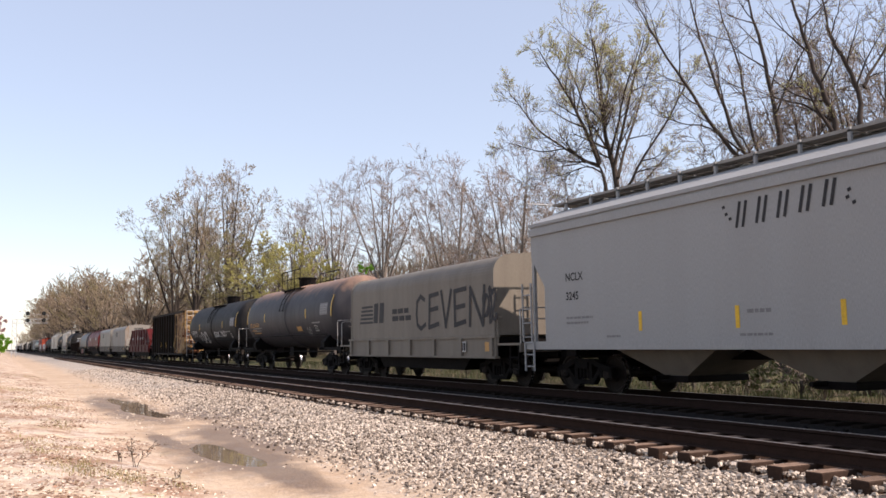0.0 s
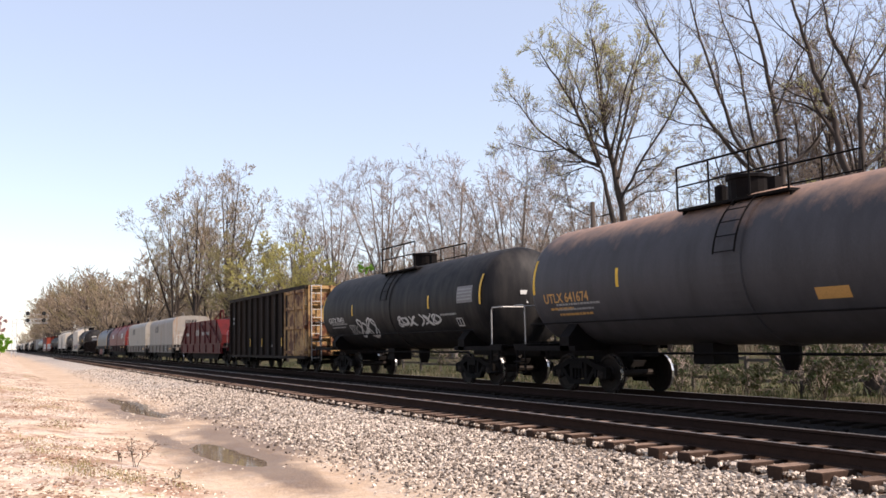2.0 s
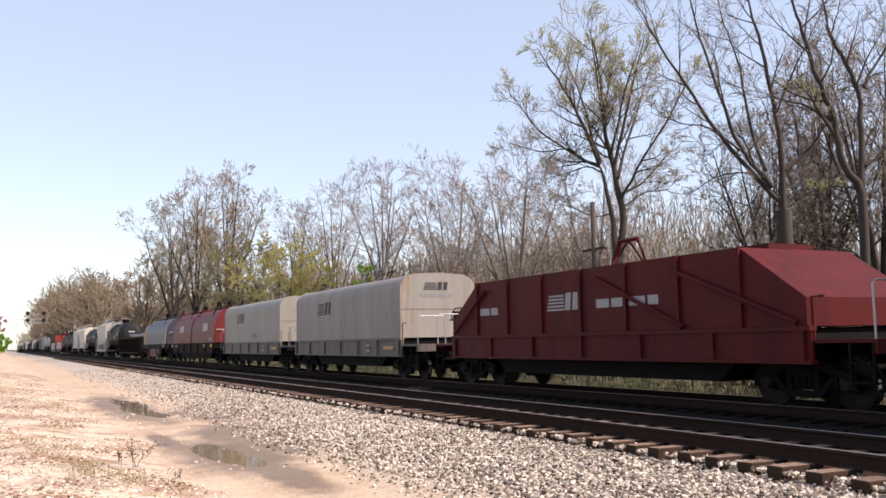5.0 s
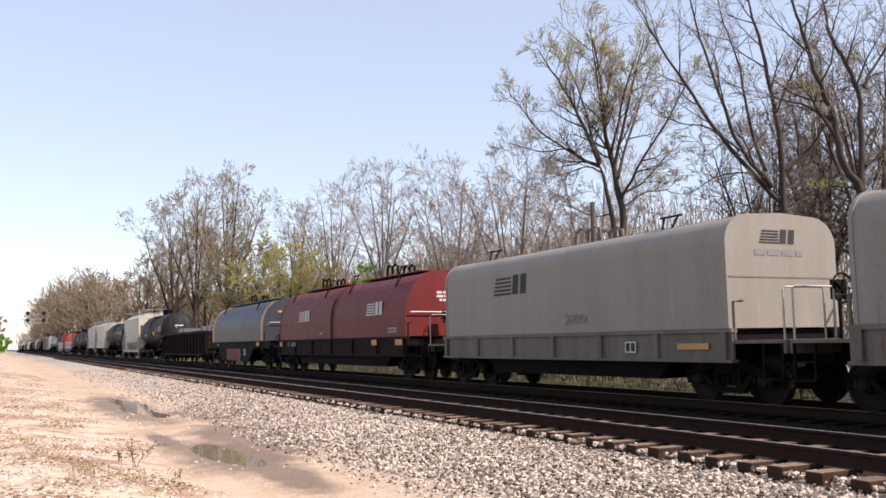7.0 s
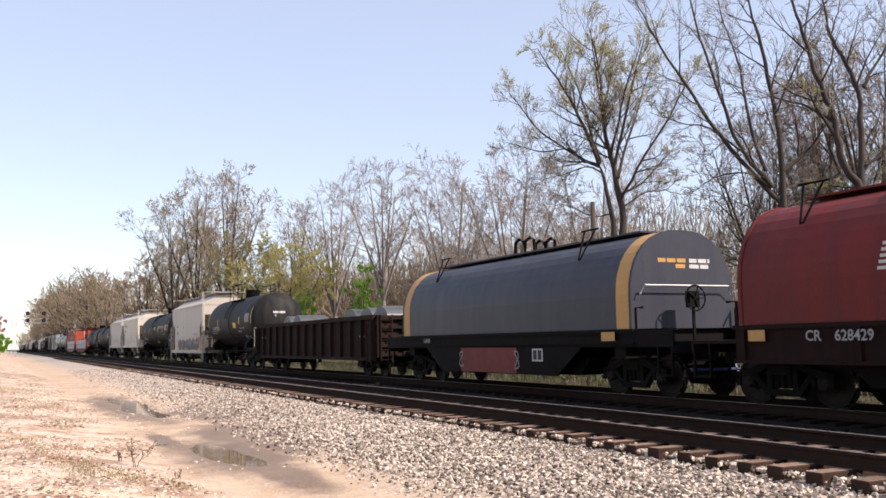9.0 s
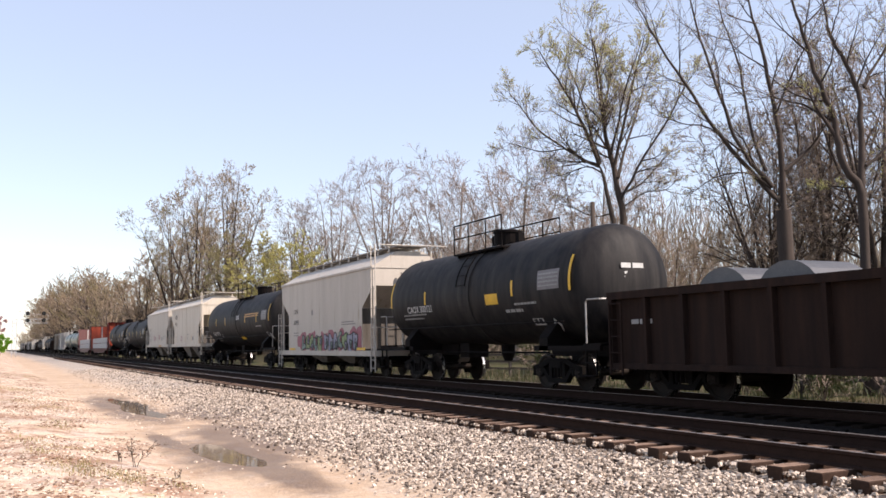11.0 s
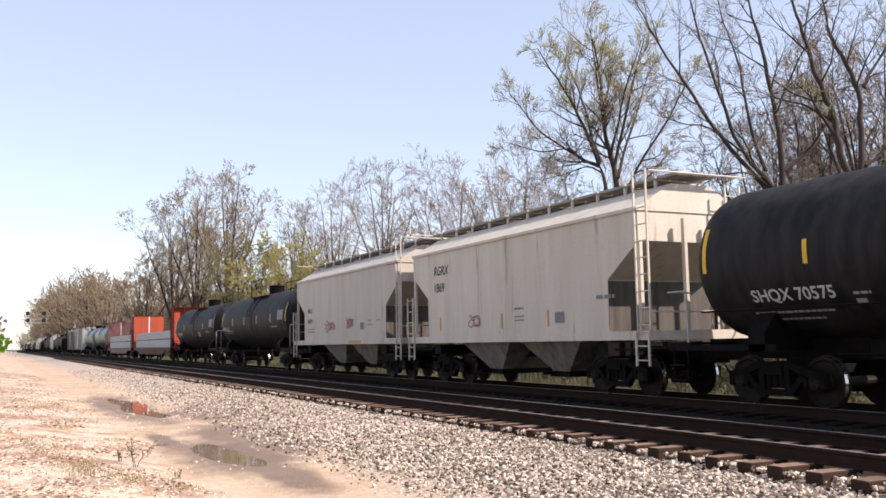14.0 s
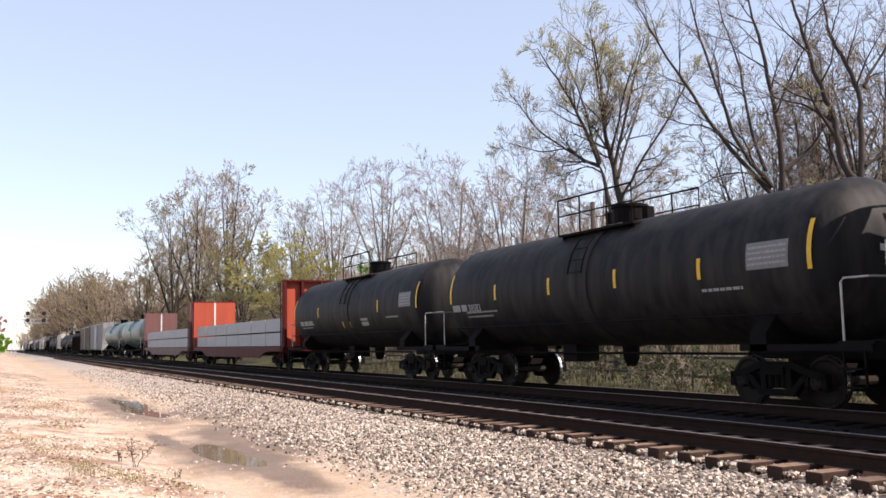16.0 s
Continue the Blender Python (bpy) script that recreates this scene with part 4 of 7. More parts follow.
def gondola(s_left, s_right, label, paint, top=3.95, floor=0.95, ribs=11, end_paint=None, end_posts=True, load=None, turn=True, plain=None, name="gondola"):
    car, half = start_car(name, s_left, s_right, label, "gondola")
    W = 1.45
    t = 0.06
    for y in (-W, W - t):
        bm = BM()
        box(bm, -half, half, y, y + t, floor - 0.2, top)
        part("side_sheet", bm, paint, car)
    bm = BM()
    box(bm, -half + t, half - t, -W + t, W - t, floor, floor + 0.06)
    box(bm, -half - 0.5, half + 0.5, -0.3, 0.3, 0.78, floor)
    for s in (-1, 1):
        box(bm, min(s * (half - 1.9), s * (half - 1.5)), max(s * (half - 1.9), s * (half - 1.5)), -1.35, 1.35, 0.8, floor - 0.002)
    part("floor_frame", bm, M_FRAME, car)
    for k in range(ribs):
        x = -half + 0.06 + (2 * half - 0.12) * k / (ribs - 1)
        if plain is not None and x > plain:
            continue
        bm = BM()
        wdt = 0.055
        prism(bm, [(x - wdt, floor - 0.2), (x + wdt, floor - 0.2), (x + wdt, top - 0.14), (x - wdt, top - 0.14)], -W - 0.13, -W - 0.001, "y")
        part("rib", bm, paint, car)
    bm = BM()
    for y in (-W - 0.14, W - 0.05):
        box(bm, -half - 0.05, half + 0.05, y, y + 0.19, top - 0.14, top + 0.02)
        part("top_chord", bm, paint, car)
        bm = BM()
        box(bm, -half, half, y, y + 0.16, floor - 0.32, floor - 0.2)
        part("bottom_chord", bm, paint, car)
        bm = BM()
    bm.free()
    ep = end_paint or paint
    for s in (-1, 1):
        bm = BM()
        box(bm, min(s * (half - t), s * half), max(s * (half - t), s * half), -W + t, W - t, floor - 0.2, top - 0.002)
        endp = part("end_sheet", bm, ep, car)
        n = 5
        for k in range(n):
            z = floor - 0.1 + (top - floor + 0.0) * k / (n - 1)
            bm = BM()
            x0, x1 = sorted((s * (half + 0.002), s * (half + 0.12)))
            box(bm, x0, x1, -W, W, z - 0.06, z + 0.06)
            part("end_beam", bm, ep, endp)
        if end_posts:
            for y in (-W + 0.06, -0.35, 0.35, W - 0.06):
                bm = BM()
                x0, x1 = sorted((s * (half + 0.003), s * (half + 0.16)))
                box(bm, x0, x1, y - 0.06, y + 0.06, floor - 0.2, top)
                part("end_post", bm, ep, endp)
        add_ladder(car, s * (half + 0.2), -1.32, 0.55, top + 0.02, width=0.45, along="y", material=M_STEEL if end_paint else paint, rung=0.36)
        if not (end_paint and s > 0):
            add_ladder(car, s * (half - 0.06) - (0.42 if s > 0 else 0), -W - 0.16, 0.5, top - 0.2 if top < 3 else 2.4, material=paint, rung=0.36)
    if load:
        load(car, half, floor + 0.06)
    add_brake_wheel(car, half + 0.25, 0.6, top - 0.6 if top < 3 else 2.4, M_FRAME)
    add_trucks(car, half - 1.7, turn)
    add_couplers(car, half + 0.55)
    return car, half


def bulkhead_flat(s_left, s_right, label, paint, inner_paint, turn=False, top=4.35, tiers=2, name="bulkhead_flatcar"):
    car, half = start_car(name, s_left, s_right, label, "flatcar")
    W = 1.45
    bm = BM()
    box(bm, -half, half, -W, W, 1.0, 1.15)
    prism(bm, [(-half, 0.95), (half, 0.95), (half, 1.0), (-half, 1.0)], -W, W, "y")
    for y in (-W - 0.02, W - 0.04):
        prism(bm, [(-half, 0.95), (-half, 1.18), (half, 1.18), (half, 0.95), (half - 3, 0.95), (half - 4.5, 0.6), (-half + 4.5, 0.6), (-half + 3, 0.95)], y, y + 0.06, "y")
    part("deck", bm, paint, car)
    for s in (-1, 1):
        bm = BM()
        x0, x1 = sorted((s * (half - 0.05), s * (half - 0.14)))
        box(bm, x0, x1, -W, W, 1.15, top)
        bk = part("bulkhead", bm, inner_paint, car)
        for y in (-W + 0.08, -0.5, 0.5, W - 0.08):
            bm = BM()
            x0, x1 = sorted((s * (half - 0.05), s * (half + 0.22)))
            box(bm, x0, x1, y - 0.07, y + 0.07, 1.15, top)
            part("bulkhead_post", bm, paint, bk)
        bm = BM()
        x0, x1 = sorted((s * (half - 0.14), s * (half + 0.24)))
        box(bm, x0, x1, -W - 0.02, W + 0.02, top, top + 0.08)
        part("bulkhead_cap", bm, paint, bk)
        add_ladder(car, s * (half + 0.1) - 0.2, -W - 0.08, 0.5, top, width=0.36, material=paint)
        bm = BM()
        x0 = s * (half - 0.16)
        box(bm, min(x0, x0 - s * 0.02), max(x0, x0 - s * 0.02), -0.05, 0.07, 2.2, top)
        part("centre_strip", bm, M_LETTER, bk)
    n = 7
    for k in range(n):
        for j in range(tiers):
            for y in (-1.3, 0.05):
                x0 = -half + 0.7 + (2 * half - 1.4) * k / n
                x1 = x0 + (2 * half - 1.4) / n - 0.08
                bm = BM()
                z0 = 1.22 + j * 0.72
                prism(bm, [(x0, z0), (x1, z0), (x1, z0 + 0.62), (x1 - 0.03, z0 + 0.65), (x0 + 0.03, z0 + 0.65), (x0, z0 + 0.62)], y, y + 1.22, "y")
                part("lumber_package", bm, M_WRAP, car, "grey-white wrapped bundle")
    for k in range(n * 2):
        x = -half + 1.1 + (2 * half - 2.2) * k / (n * 2 - 1)
        bm = BM()
        box(bm, x - 0.03, x + 0.03, -W, W, 1.152, 1.22)
        part("dunnage_strip", bm, M_TIE, car)
    add_trucks(car, half - 2.2, turn)
    add_couplers(car, half + 0.5)
    return car, half


def box_car(s_left, s_right, label, paint, top=4.5, turn=False, name="box_car"):
    car, half = start_car(name, s_left, s_right, label, "box car")
    W = 1.5
    bm = BM()
    box(bm, -half, half, -W, W, 1.0, top)
    part("body", bm, paint, car)
    bm = BM()
    prism(bm, [(-W - 0.03, top - 0.1), (W + 0.03, top - 0.1), (W + 0.03, top + 0.02), (0, top + 0.2), (-W - 0.03, top + 0.02)], -half - 0.05, half + 0.05)
    part("roof", bm, M_CLEANWHITE, car)
    for k in range(13):
        x = -half + 0.1 + (2 * half - 0.2) * k / 12
        bm = BM()
        box(bm, x - 0.05, x + 0.05, -W - 0.06, -W - 0.001, 1.0, top - 0.12)
        part("rib", bm, paint, car)
    bm = BM()
    box(bm, -1.5, 1.5, -W - 0.12, -W - 0.062, 1.1, top - 0.2)
    part("sliding_door", bm, paint, car)
    bm = BM()
    box(bm, -half - 0.3, half + 0.3, -0.3, 0.3, 0.8, 0.998)
    part("centre_sill", bm, M_FRAME, car)
    add_ladder(car, half - 0.5, -W - 0.08, 0.6, top, material=paint)
    add_trucks(car, half - 2.0, turn)
    add_couplers(car, half + 0.5)
    return car, half

# ---- timber ties ----


def build_ties():
    bm = BM()
    v = box(bm, -0.115, 0.115, -1.295, 1.295, -0.36, -0.178)
    bmesh.ops.bevel(bm, geom=bm.edges[:], offset=0.012, segments=1, affect='EDGES')
    me = bpy.data.meshes.new("tie")
    bm.to_mesh(me)
    bm.free()
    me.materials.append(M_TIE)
    me.materials.append(M_TIESHADE)
    # upward faces get the weathered colour, all others the painted shade
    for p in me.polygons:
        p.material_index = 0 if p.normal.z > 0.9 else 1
    rnd = random.Random(11)
    for k in range(290):
        t = new("tie", me)
        t.parent = near_track
        t.matrix_basis = pose(-1.785 - 0.525 * k + rnd.uniform(-0.03, 0.03), -0.02 + rnd.uniform(-0.045, 0.045), rnd.uniform(-0.012, 0.004), rnd.uniform(-0.4, 0.4), rnd.uniform(-1.5, 1.5), rnd.uniform(-1.2, 1.2))
    verts, faces = [], []
    base = [tuple(q.co) for q in me.vertices]
    polys = [tuple(p.vertices) for p in me.polygons]
    for k in range(900):
        o = len(verts)
        x = 40 - 0.525 * k
        verts += [(a + x, b, c) for a, b, c in base]
        faces += [tuple(i + o for i in p) for p in polys]
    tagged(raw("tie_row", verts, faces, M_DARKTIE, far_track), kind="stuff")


build_ties()

# ---- crushed stone of the track bed, and stones strewn on the dirt ----


def scatter_stones(name, label, spots, size, material, seed, flat=0.75):
    rnd = np.random.RandomState(seed)
    n = len(spots)
    cube = np.array([(-1, -1, -1), (1, -1, -1), (1, 1, -1), (-1, 1, -1), (-1, -1, 1), (1, -1, 1), (1, 1, 1), (-1, 1, 1)], float)
    v = cube[None] * rnd.uniform(0.45, 1.1, (n, 8, 3))
    v *= rnd.uniform(0.55, 1.25, (n, 1, 3))
    v[:, :, 2] *= flat
    a, b = rnd.uniform(0, math.tau, n), rnd.uniform(-0.9, 0.9, n)
    ca, sa, cb, sb = np.cos(a)[:, None], np.sin(a)[:, None], np.cos(b)[:, None], np.sin(b)[:, None]
    x, y, z = v[..., 0].copy(), v[..., 1].copy(), v[..., 2].copy()
    y, z = y * cb - z * sb, y * sb + z * cb
    x, y = x * ca - y * sa, x * sa + y * ca
    s = (size * rnd.uniform(0.55, 1.35, n))[:, None]
    pts = np.stack([x * s, y * s, z * s], -1) + np.array(spots)[:, None, :]
    quads = np.array([(3, 2, 1, 0), (4, 5, 6, 7), (0, 1, 5, 4), (1, 2, 6, 5), (2, 3, 7, 6), (3, 0, 4, 7)])
    f = (quads[None] + (np.arange(n) * 8)[:, None, None]).reshape(-1, 4)
    ob = raw(name, pts.reshape(-1, 3).tolist(), f.tolist(), material)
    return tagged(ob, label, "stones", kind="stuff")


def stone_mat(name, a, c, dark):
    m = bpy.data.materials.new(name)
    m.use_nodes = True
    n, l = m.node_tree.nodes, m.node_tree.links
    b = n["Principled BSDF"]
    b.inputs["Roughness"].default_value = 0.85
    b.inputs["Specular IOR Level"].default_value = 0.12
    g = n.new("ShaderNodeNewGeometry")
    r = n.new("ShaderNodeValToRGB")
    for e, (p, cc) in zip((r.color_ramp.elements[0], r.color_ramp.elements[1]), ((0.0, dark), (1.0, c))):
        e.position, e.color = p, (*cc, 1)
    e = r.color_ramp.elements.new(0.35)
    e.color = (*a, 1)
    l.new(g.outputs["Random Per Island"], r.inputs[0])
    t = n.new("ShaderNodeTexNoise")
    t.inputs["Scale"].default_value = 40.0
    tc = n.new("ShaderNodeTexCoord")
    l.new(tc.outputs["Object"], t.inputs["Vector"])
    mr = n.new("ShaderNodeMapRange")
    mr.inputs[3].default_value, mr.inputs[4].default_value = 0.75, 1.25
    l.new(t.outputs["Fac"], mr.inputs[0])
    mx = n.new("ShaderNodeMix")
    mx.data_type, mx.blend_type = 'RGBA', 'MULTIPLY'
    mx.inputs[0].default_value = 1.0
    l.new(r.outputs[0], mx.inputs[6])
    l.new(mr.outputs[0], mx.inputs[7])
    l.new(mx.outputs[2], b.inputs["Base Color"])
    return m


M_STONE = stone_mat("crushed_granite", (0.28, 0.225, 0.18), (0.68, 0.575, 0.48), (0.05, 0.036, 0.03))
# dark copy of the crushed stone, coloured for the train's shade
M_SHADESTONE = stone_mat("shaded_ballast", (0.010, 0.008, 0.007), (0.024, 0.02, 0.017), (0.005, 0.004, 0.004))
M_PEBBLE = stone_mat("pale_pebbles", (0.45, 0.355, 0.275), (0.70, 0.60, 0.50), (0.18, 0.125, 0.09))


def build_stones():
    rnd = random.Random(4)
    spots = []
    for count, x0, x1, y0, y1 in ((38000, -19, -5, 4.1, 7.85), (14000, -38, -19, 4.1, 7.85), (6000, -75, -38, 4.3, 7.85)):
        for _ in range(count):
            x, y = rnd.uniform(x0, x1), rnd.uniform(y0, y1)
            if y < 5.9 and rnd.random() > ((y - 4.05) / 1.85) ** 1.6:
                continue
            spots.append((x, y, height(x, y) + rnd.uniform(-0.01, 0.035)))
    for _ in range(9000):
        k = rnd.randrange(0, 120)
        x, y = -1.785 - 0.525 * (k + 0.5) + rnd.uniform(-0.15, 0.15), rnd.uniform(7.8, 8.33)
        spots.append((x, y, -0.225 + rnd.uniform(-0.02, 0.02)))
    scatter_stones("ballast", "pale grey crushed stone ballast beside the rails", spots, 0.0225, M_STONE, 2)
    spots = []
    for _ in range(26000):
        x, y = -5 - 45 * rnd.random() ** 1.6, rnd.uniform(-3.5, 5.4)
        k = noise.noise((x * 0.5, y * 0.8, 3.0))
        if (2.3 < y < 4.6 and rnd.random() > (0.22 if y < 3.9 else 0.6)) or k < -0.1:
            continue
        if -21 < x < -10.5 and 2.7 < y < 5.2 and rnd.random() > 0.2:
            continue
        spots.append((x, y, height(x, y) + 0.003))
    scatter_stones("gravel", "pale gravel stones strewn on the dirt bank", spots, 0.019, M_PEBBLE, 5, 0.6)
    # stones around the rails, coloured as if in the train's shadow
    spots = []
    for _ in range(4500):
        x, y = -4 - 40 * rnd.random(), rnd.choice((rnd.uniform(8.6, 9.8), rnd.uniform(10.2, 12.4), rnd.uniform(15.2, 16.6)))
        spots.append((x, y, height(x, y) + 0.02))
    scatter_stones("track_ballast", "dark ballast between the rails, shade painted into its colour", spots, 0.034, M_SHADESTONE, 6)


build_stones()

# ---- trees ----
RIGHT = Vector((0.4426, 0.8967, 0.0))   # across the view
AWAY = Vector((-0.8967, 0.4426, 0.0))


class Wood:
    """Collects tapered branches and leaves of one tree."""

    def __init__(self, seed):
        self.rnd = random.Random(seed)
        self.thick, self.fine, self.tips = ([], []), ([], []), []

    def limb(self, pts, radii, sides):
        v, f = self.thick if sides > 3 else self.fine
        prev = None
        for i, p in enumerate(pts):
            d = (pts[min(i + 1, len(pts) - 1)] - pts[max(i - 1, 0)])
            if d.length < 1e-6:
                d = Vector((0, 0, 1))
            d.normalize()
            u = d.cross(Vector((0.31, 0.95, 0.05))).normalized()
            w = d.cross(u)
            o = len(v)
            for k in range(sides):
                a = k * math.tau / sides
                q = p + (u * math.cos(a) + w * math.sin(a)) * radii[i]
                v.append((q.x, q.y, q.z))
            if prev is not None:
                for k in range(sides):
                    f.append((prev + k, prev + (k + 1) % sides, o + (k + 1) % sides, o + k))
            prev = o

    def grow(self, p, d, length, radius, level, spec):
        """One branch and what springs from it."""
        rnd = self.rnd
        n = spec.get("steps", (6, 5, 4, 3, 2))[level] if level < 5 else 2
        pts, radii = [p.copy()], [radius]
        d = d.normalized()
        wander, up = spec["wander"], spec["up"]
        for i in range(n):
            d = (d + Vector((rnd.gauss(0, wander), rnd.gauss(0, wander), rnd.gauss(0, wander) + up * (1.6 if level > 1 else 1)))).normalized()
            pts.append(pts[-1] + d * (length / n))
            radii.append(max(spec["least"], radius * (1 - 0.8 * (i + 1) / n)))
        self.limb(pts, radii, spec.get("sides", (7, 5, 4, 3, 3))[min(level, 4)])
        self.spring(pts, radii, length, level, spec)

    def spring(self, pts, radii, length, level, spec, low=0.25):
        rnd = self.rnd
        if level >= spec["levels"]:
            self.tips.append((pts[0], pts[-1]))
            return
        count = spec["count"][level]
        n = len(pts) - 1
        for k in range(count):
            t = low + (1 - low) * (k + rnd.random()) / count
            i = min(n - 1, int(t * n))
            q = pts[i].lerp(pts[i + 1], t * n - i)
            d = (pts[i + 1] - pts[i]).normalized()
            side = d.orthogonal().normalized()
            side.rotate(Matrix.Rotation(rnd.uniform(0, math.tau), 3, d))
            a = radians(rnd.uniform(*spec["angle"]))
            nd = d * math.cos(a) + side * math.sin(a)
            ln = length * spec["ratio"] * rnd.uniform(0.7, 1.25) * (1.15 - 0.5 * t)
            self.grow(q, nd, ln, max(spec["least"], radii[i] * rnd.uniform(0.42, 0.62)), level + 1, spec)

    def build(self, name, x, y, bark, leaf=None, leaves=0, leaf_size=0.07, label="", group="trees beside the railway", lift=True, twig=None, high=False):
        twig = {M_DARKBARK: M_DARKTWIG, M_BARK: M_TWIG, M_PALEBARK: M_TWIG}.get(bark)
        t = thing(name, x, y, height(x, y) - 0.1 if lift else 0, label, "tree", group)
        raw("trunk", *self.thick, bark, t, smooth=True)
        tagged(raw("branchwork", *self.fine, twig or bark, t), kind="stuff")
        if leaf and self.tips:
            rnd = self.rnd
            v, f = [], []
            for _ in range(leaves):
                p0, p1 = max(rnd.choice(self.tips), rnd.choice(self.tips), key=lambda q: q[1].z) if high else rnd.choice(self.tips)
                c = p0.lerp(p1, rnd.uniform(0.2, 1.05)) + Vector((rnd.gauss(0, 0.03), rnd.gauss(0, 0.03), rnd.gauss(0, 0.03)))
                a = Vector((rnd.gauss(0, 1), rnd.gauss(0, 1), rnd.gauss(0, 1))).normalized()
                b = a.orthogonal().normalized()
                s = leaf_size * rnd.uniform(0.6, 1.4)
                o = len(v)
                for q in (c - a * s, c + b * s * 0.6, c + a * s * 0.9 - b * s * 0.6):
                    v.append((q.x, q.y, q.z))
                f.append((o, o + 1, o + 2))
            raw("crown", v, f, leaf, t)
        return t


def stem_tree(name, x, y, base_z, stems, trunk_r, spec, bark, seed, leaf=None, leaves=0, leaf_size=0.07, label="", high=False):
    """A tree with given main stems: each a radius and points (across, up, away) over the fork at base_z above the rails."""
    w = Wood(seed)
    g = height(x, y) - 0.1
    fork = Vector((0, 0, base_z - g))
    if base_z - g > 0.1:
        w.limb([Vector((0, 0, 0)), Vector((0, 0, 0.5)), fork * 0.55, fork], [trunk_r * 1.5, trunk_r * 1.15, trunk_r, trunk_r * 0.92], 9)
    for r, pts, *low in stems:
        path = [fork + RIGHT * a + Vector((0, 0, u)) + AWAY * b for a, u, b in pts]
        fine = []
        ends = [path[0]] + path + [path[-1]]
        for o, p, q, e in zip(ends, ends[1:], ends[2:], ends[3:]):
            for k in range(3):
                t = k / 3
                c = 0.5 * (2 * p + (q - o) * t + (2 * o - 5 * p + 4 * q - e) * t * t + (3 * p - o - 3 * q + e) * t ** 3)
                fine.append(c + Vector((w.rnd.gauss(0, 0.02), w.rnd.gauss(0, 0.02), 0)) if fine else c)
        fine.append(path[-1])
        n = len(fine)
        radii = [max(spec["least"], r * (1 - 0.85 * i / (n - 1))) for i in range(n)]
        w.limb(fine, radii, 7)
        total = sum((q - p).length for p, q in zip(fine, fine[1:]))
        if not low or low[0] < 1:
            w.spring(fine, radii, total * spec.get("stem_ratio", 0.75), 0, spec, low[0] if low else 0.15)
    return w.build(name, x, y, bark, leaf, leaves, leaf_size, label, high=high)


def wild_tree(name, x, y, tall, spread, seed, spec, bark, leaf, leaves, leaf_size, label, stems=3, bole=0.25):
    """A tree with stems that fan out from a short bole."""
    rnd = random.Random(seed)
    st = []
    for k in range(stems):
        a = 2.4 * k + rnd.uniform(-0.3, 0.3)
        f = math.sqrt((k + 0.4) / stems)
        r = spread * 0.85 * f
        h = tall * (1 - bole) * math.sqrt(1 - 0.55 * f * f) * rnd.uniform(0.92, 1.0)
        ca, sa = math.cos(a) * r, math.sin(a) * r
        st.append((tall * 0.0085 * rnd.uniform(0.8, 1.1), [(0, 0, 0), (ca * 0.32, h * 0.36, sa * 0.32), (ca * 0.7, h * 0.7, sa * 0.7), (ca, h, sa)]))
    g = height(x, y) - 0.1
    return stem_tree(name, x, y, g + tall * bole, st, tall * 0.014, spec, bark, seed, leaf, leaves, leaf_size, label)


MID = dict(levels=4, count=(9, 5, 4, 3), angle=(22, 58), ratio=0.60, wander=0.085, up=0.03, least=0.010, stem_ratio=0.5, steps=(5, 4, 3, 2, 2))
FAR = dict(sides=(5, 4, 3, 3, 3), steps=(4, 3, 2, 2, 2), levels=2, count=(7, 6), angle=(22, 55), ratio=0.5, wander=0.12, up=0.05, least=0.035)
THICKET = dict(sides=(4, 3, 3, 3, 3), steps=(4, 3, 2, 2, 2), levels=3, count=(6, 5, 3), angle=(16, 48), ratio=0.55, wander=0.09, up=0.04, least=0.012)

def fan(r, lean, pts, low=0.15):
    """One main stem from (across, up) points, leaning away from or towards the tracks as it rises."""
    u0 = pts[0][1]
    return r, [(a, u, lean * (u - u0)) for a, u in pts], low


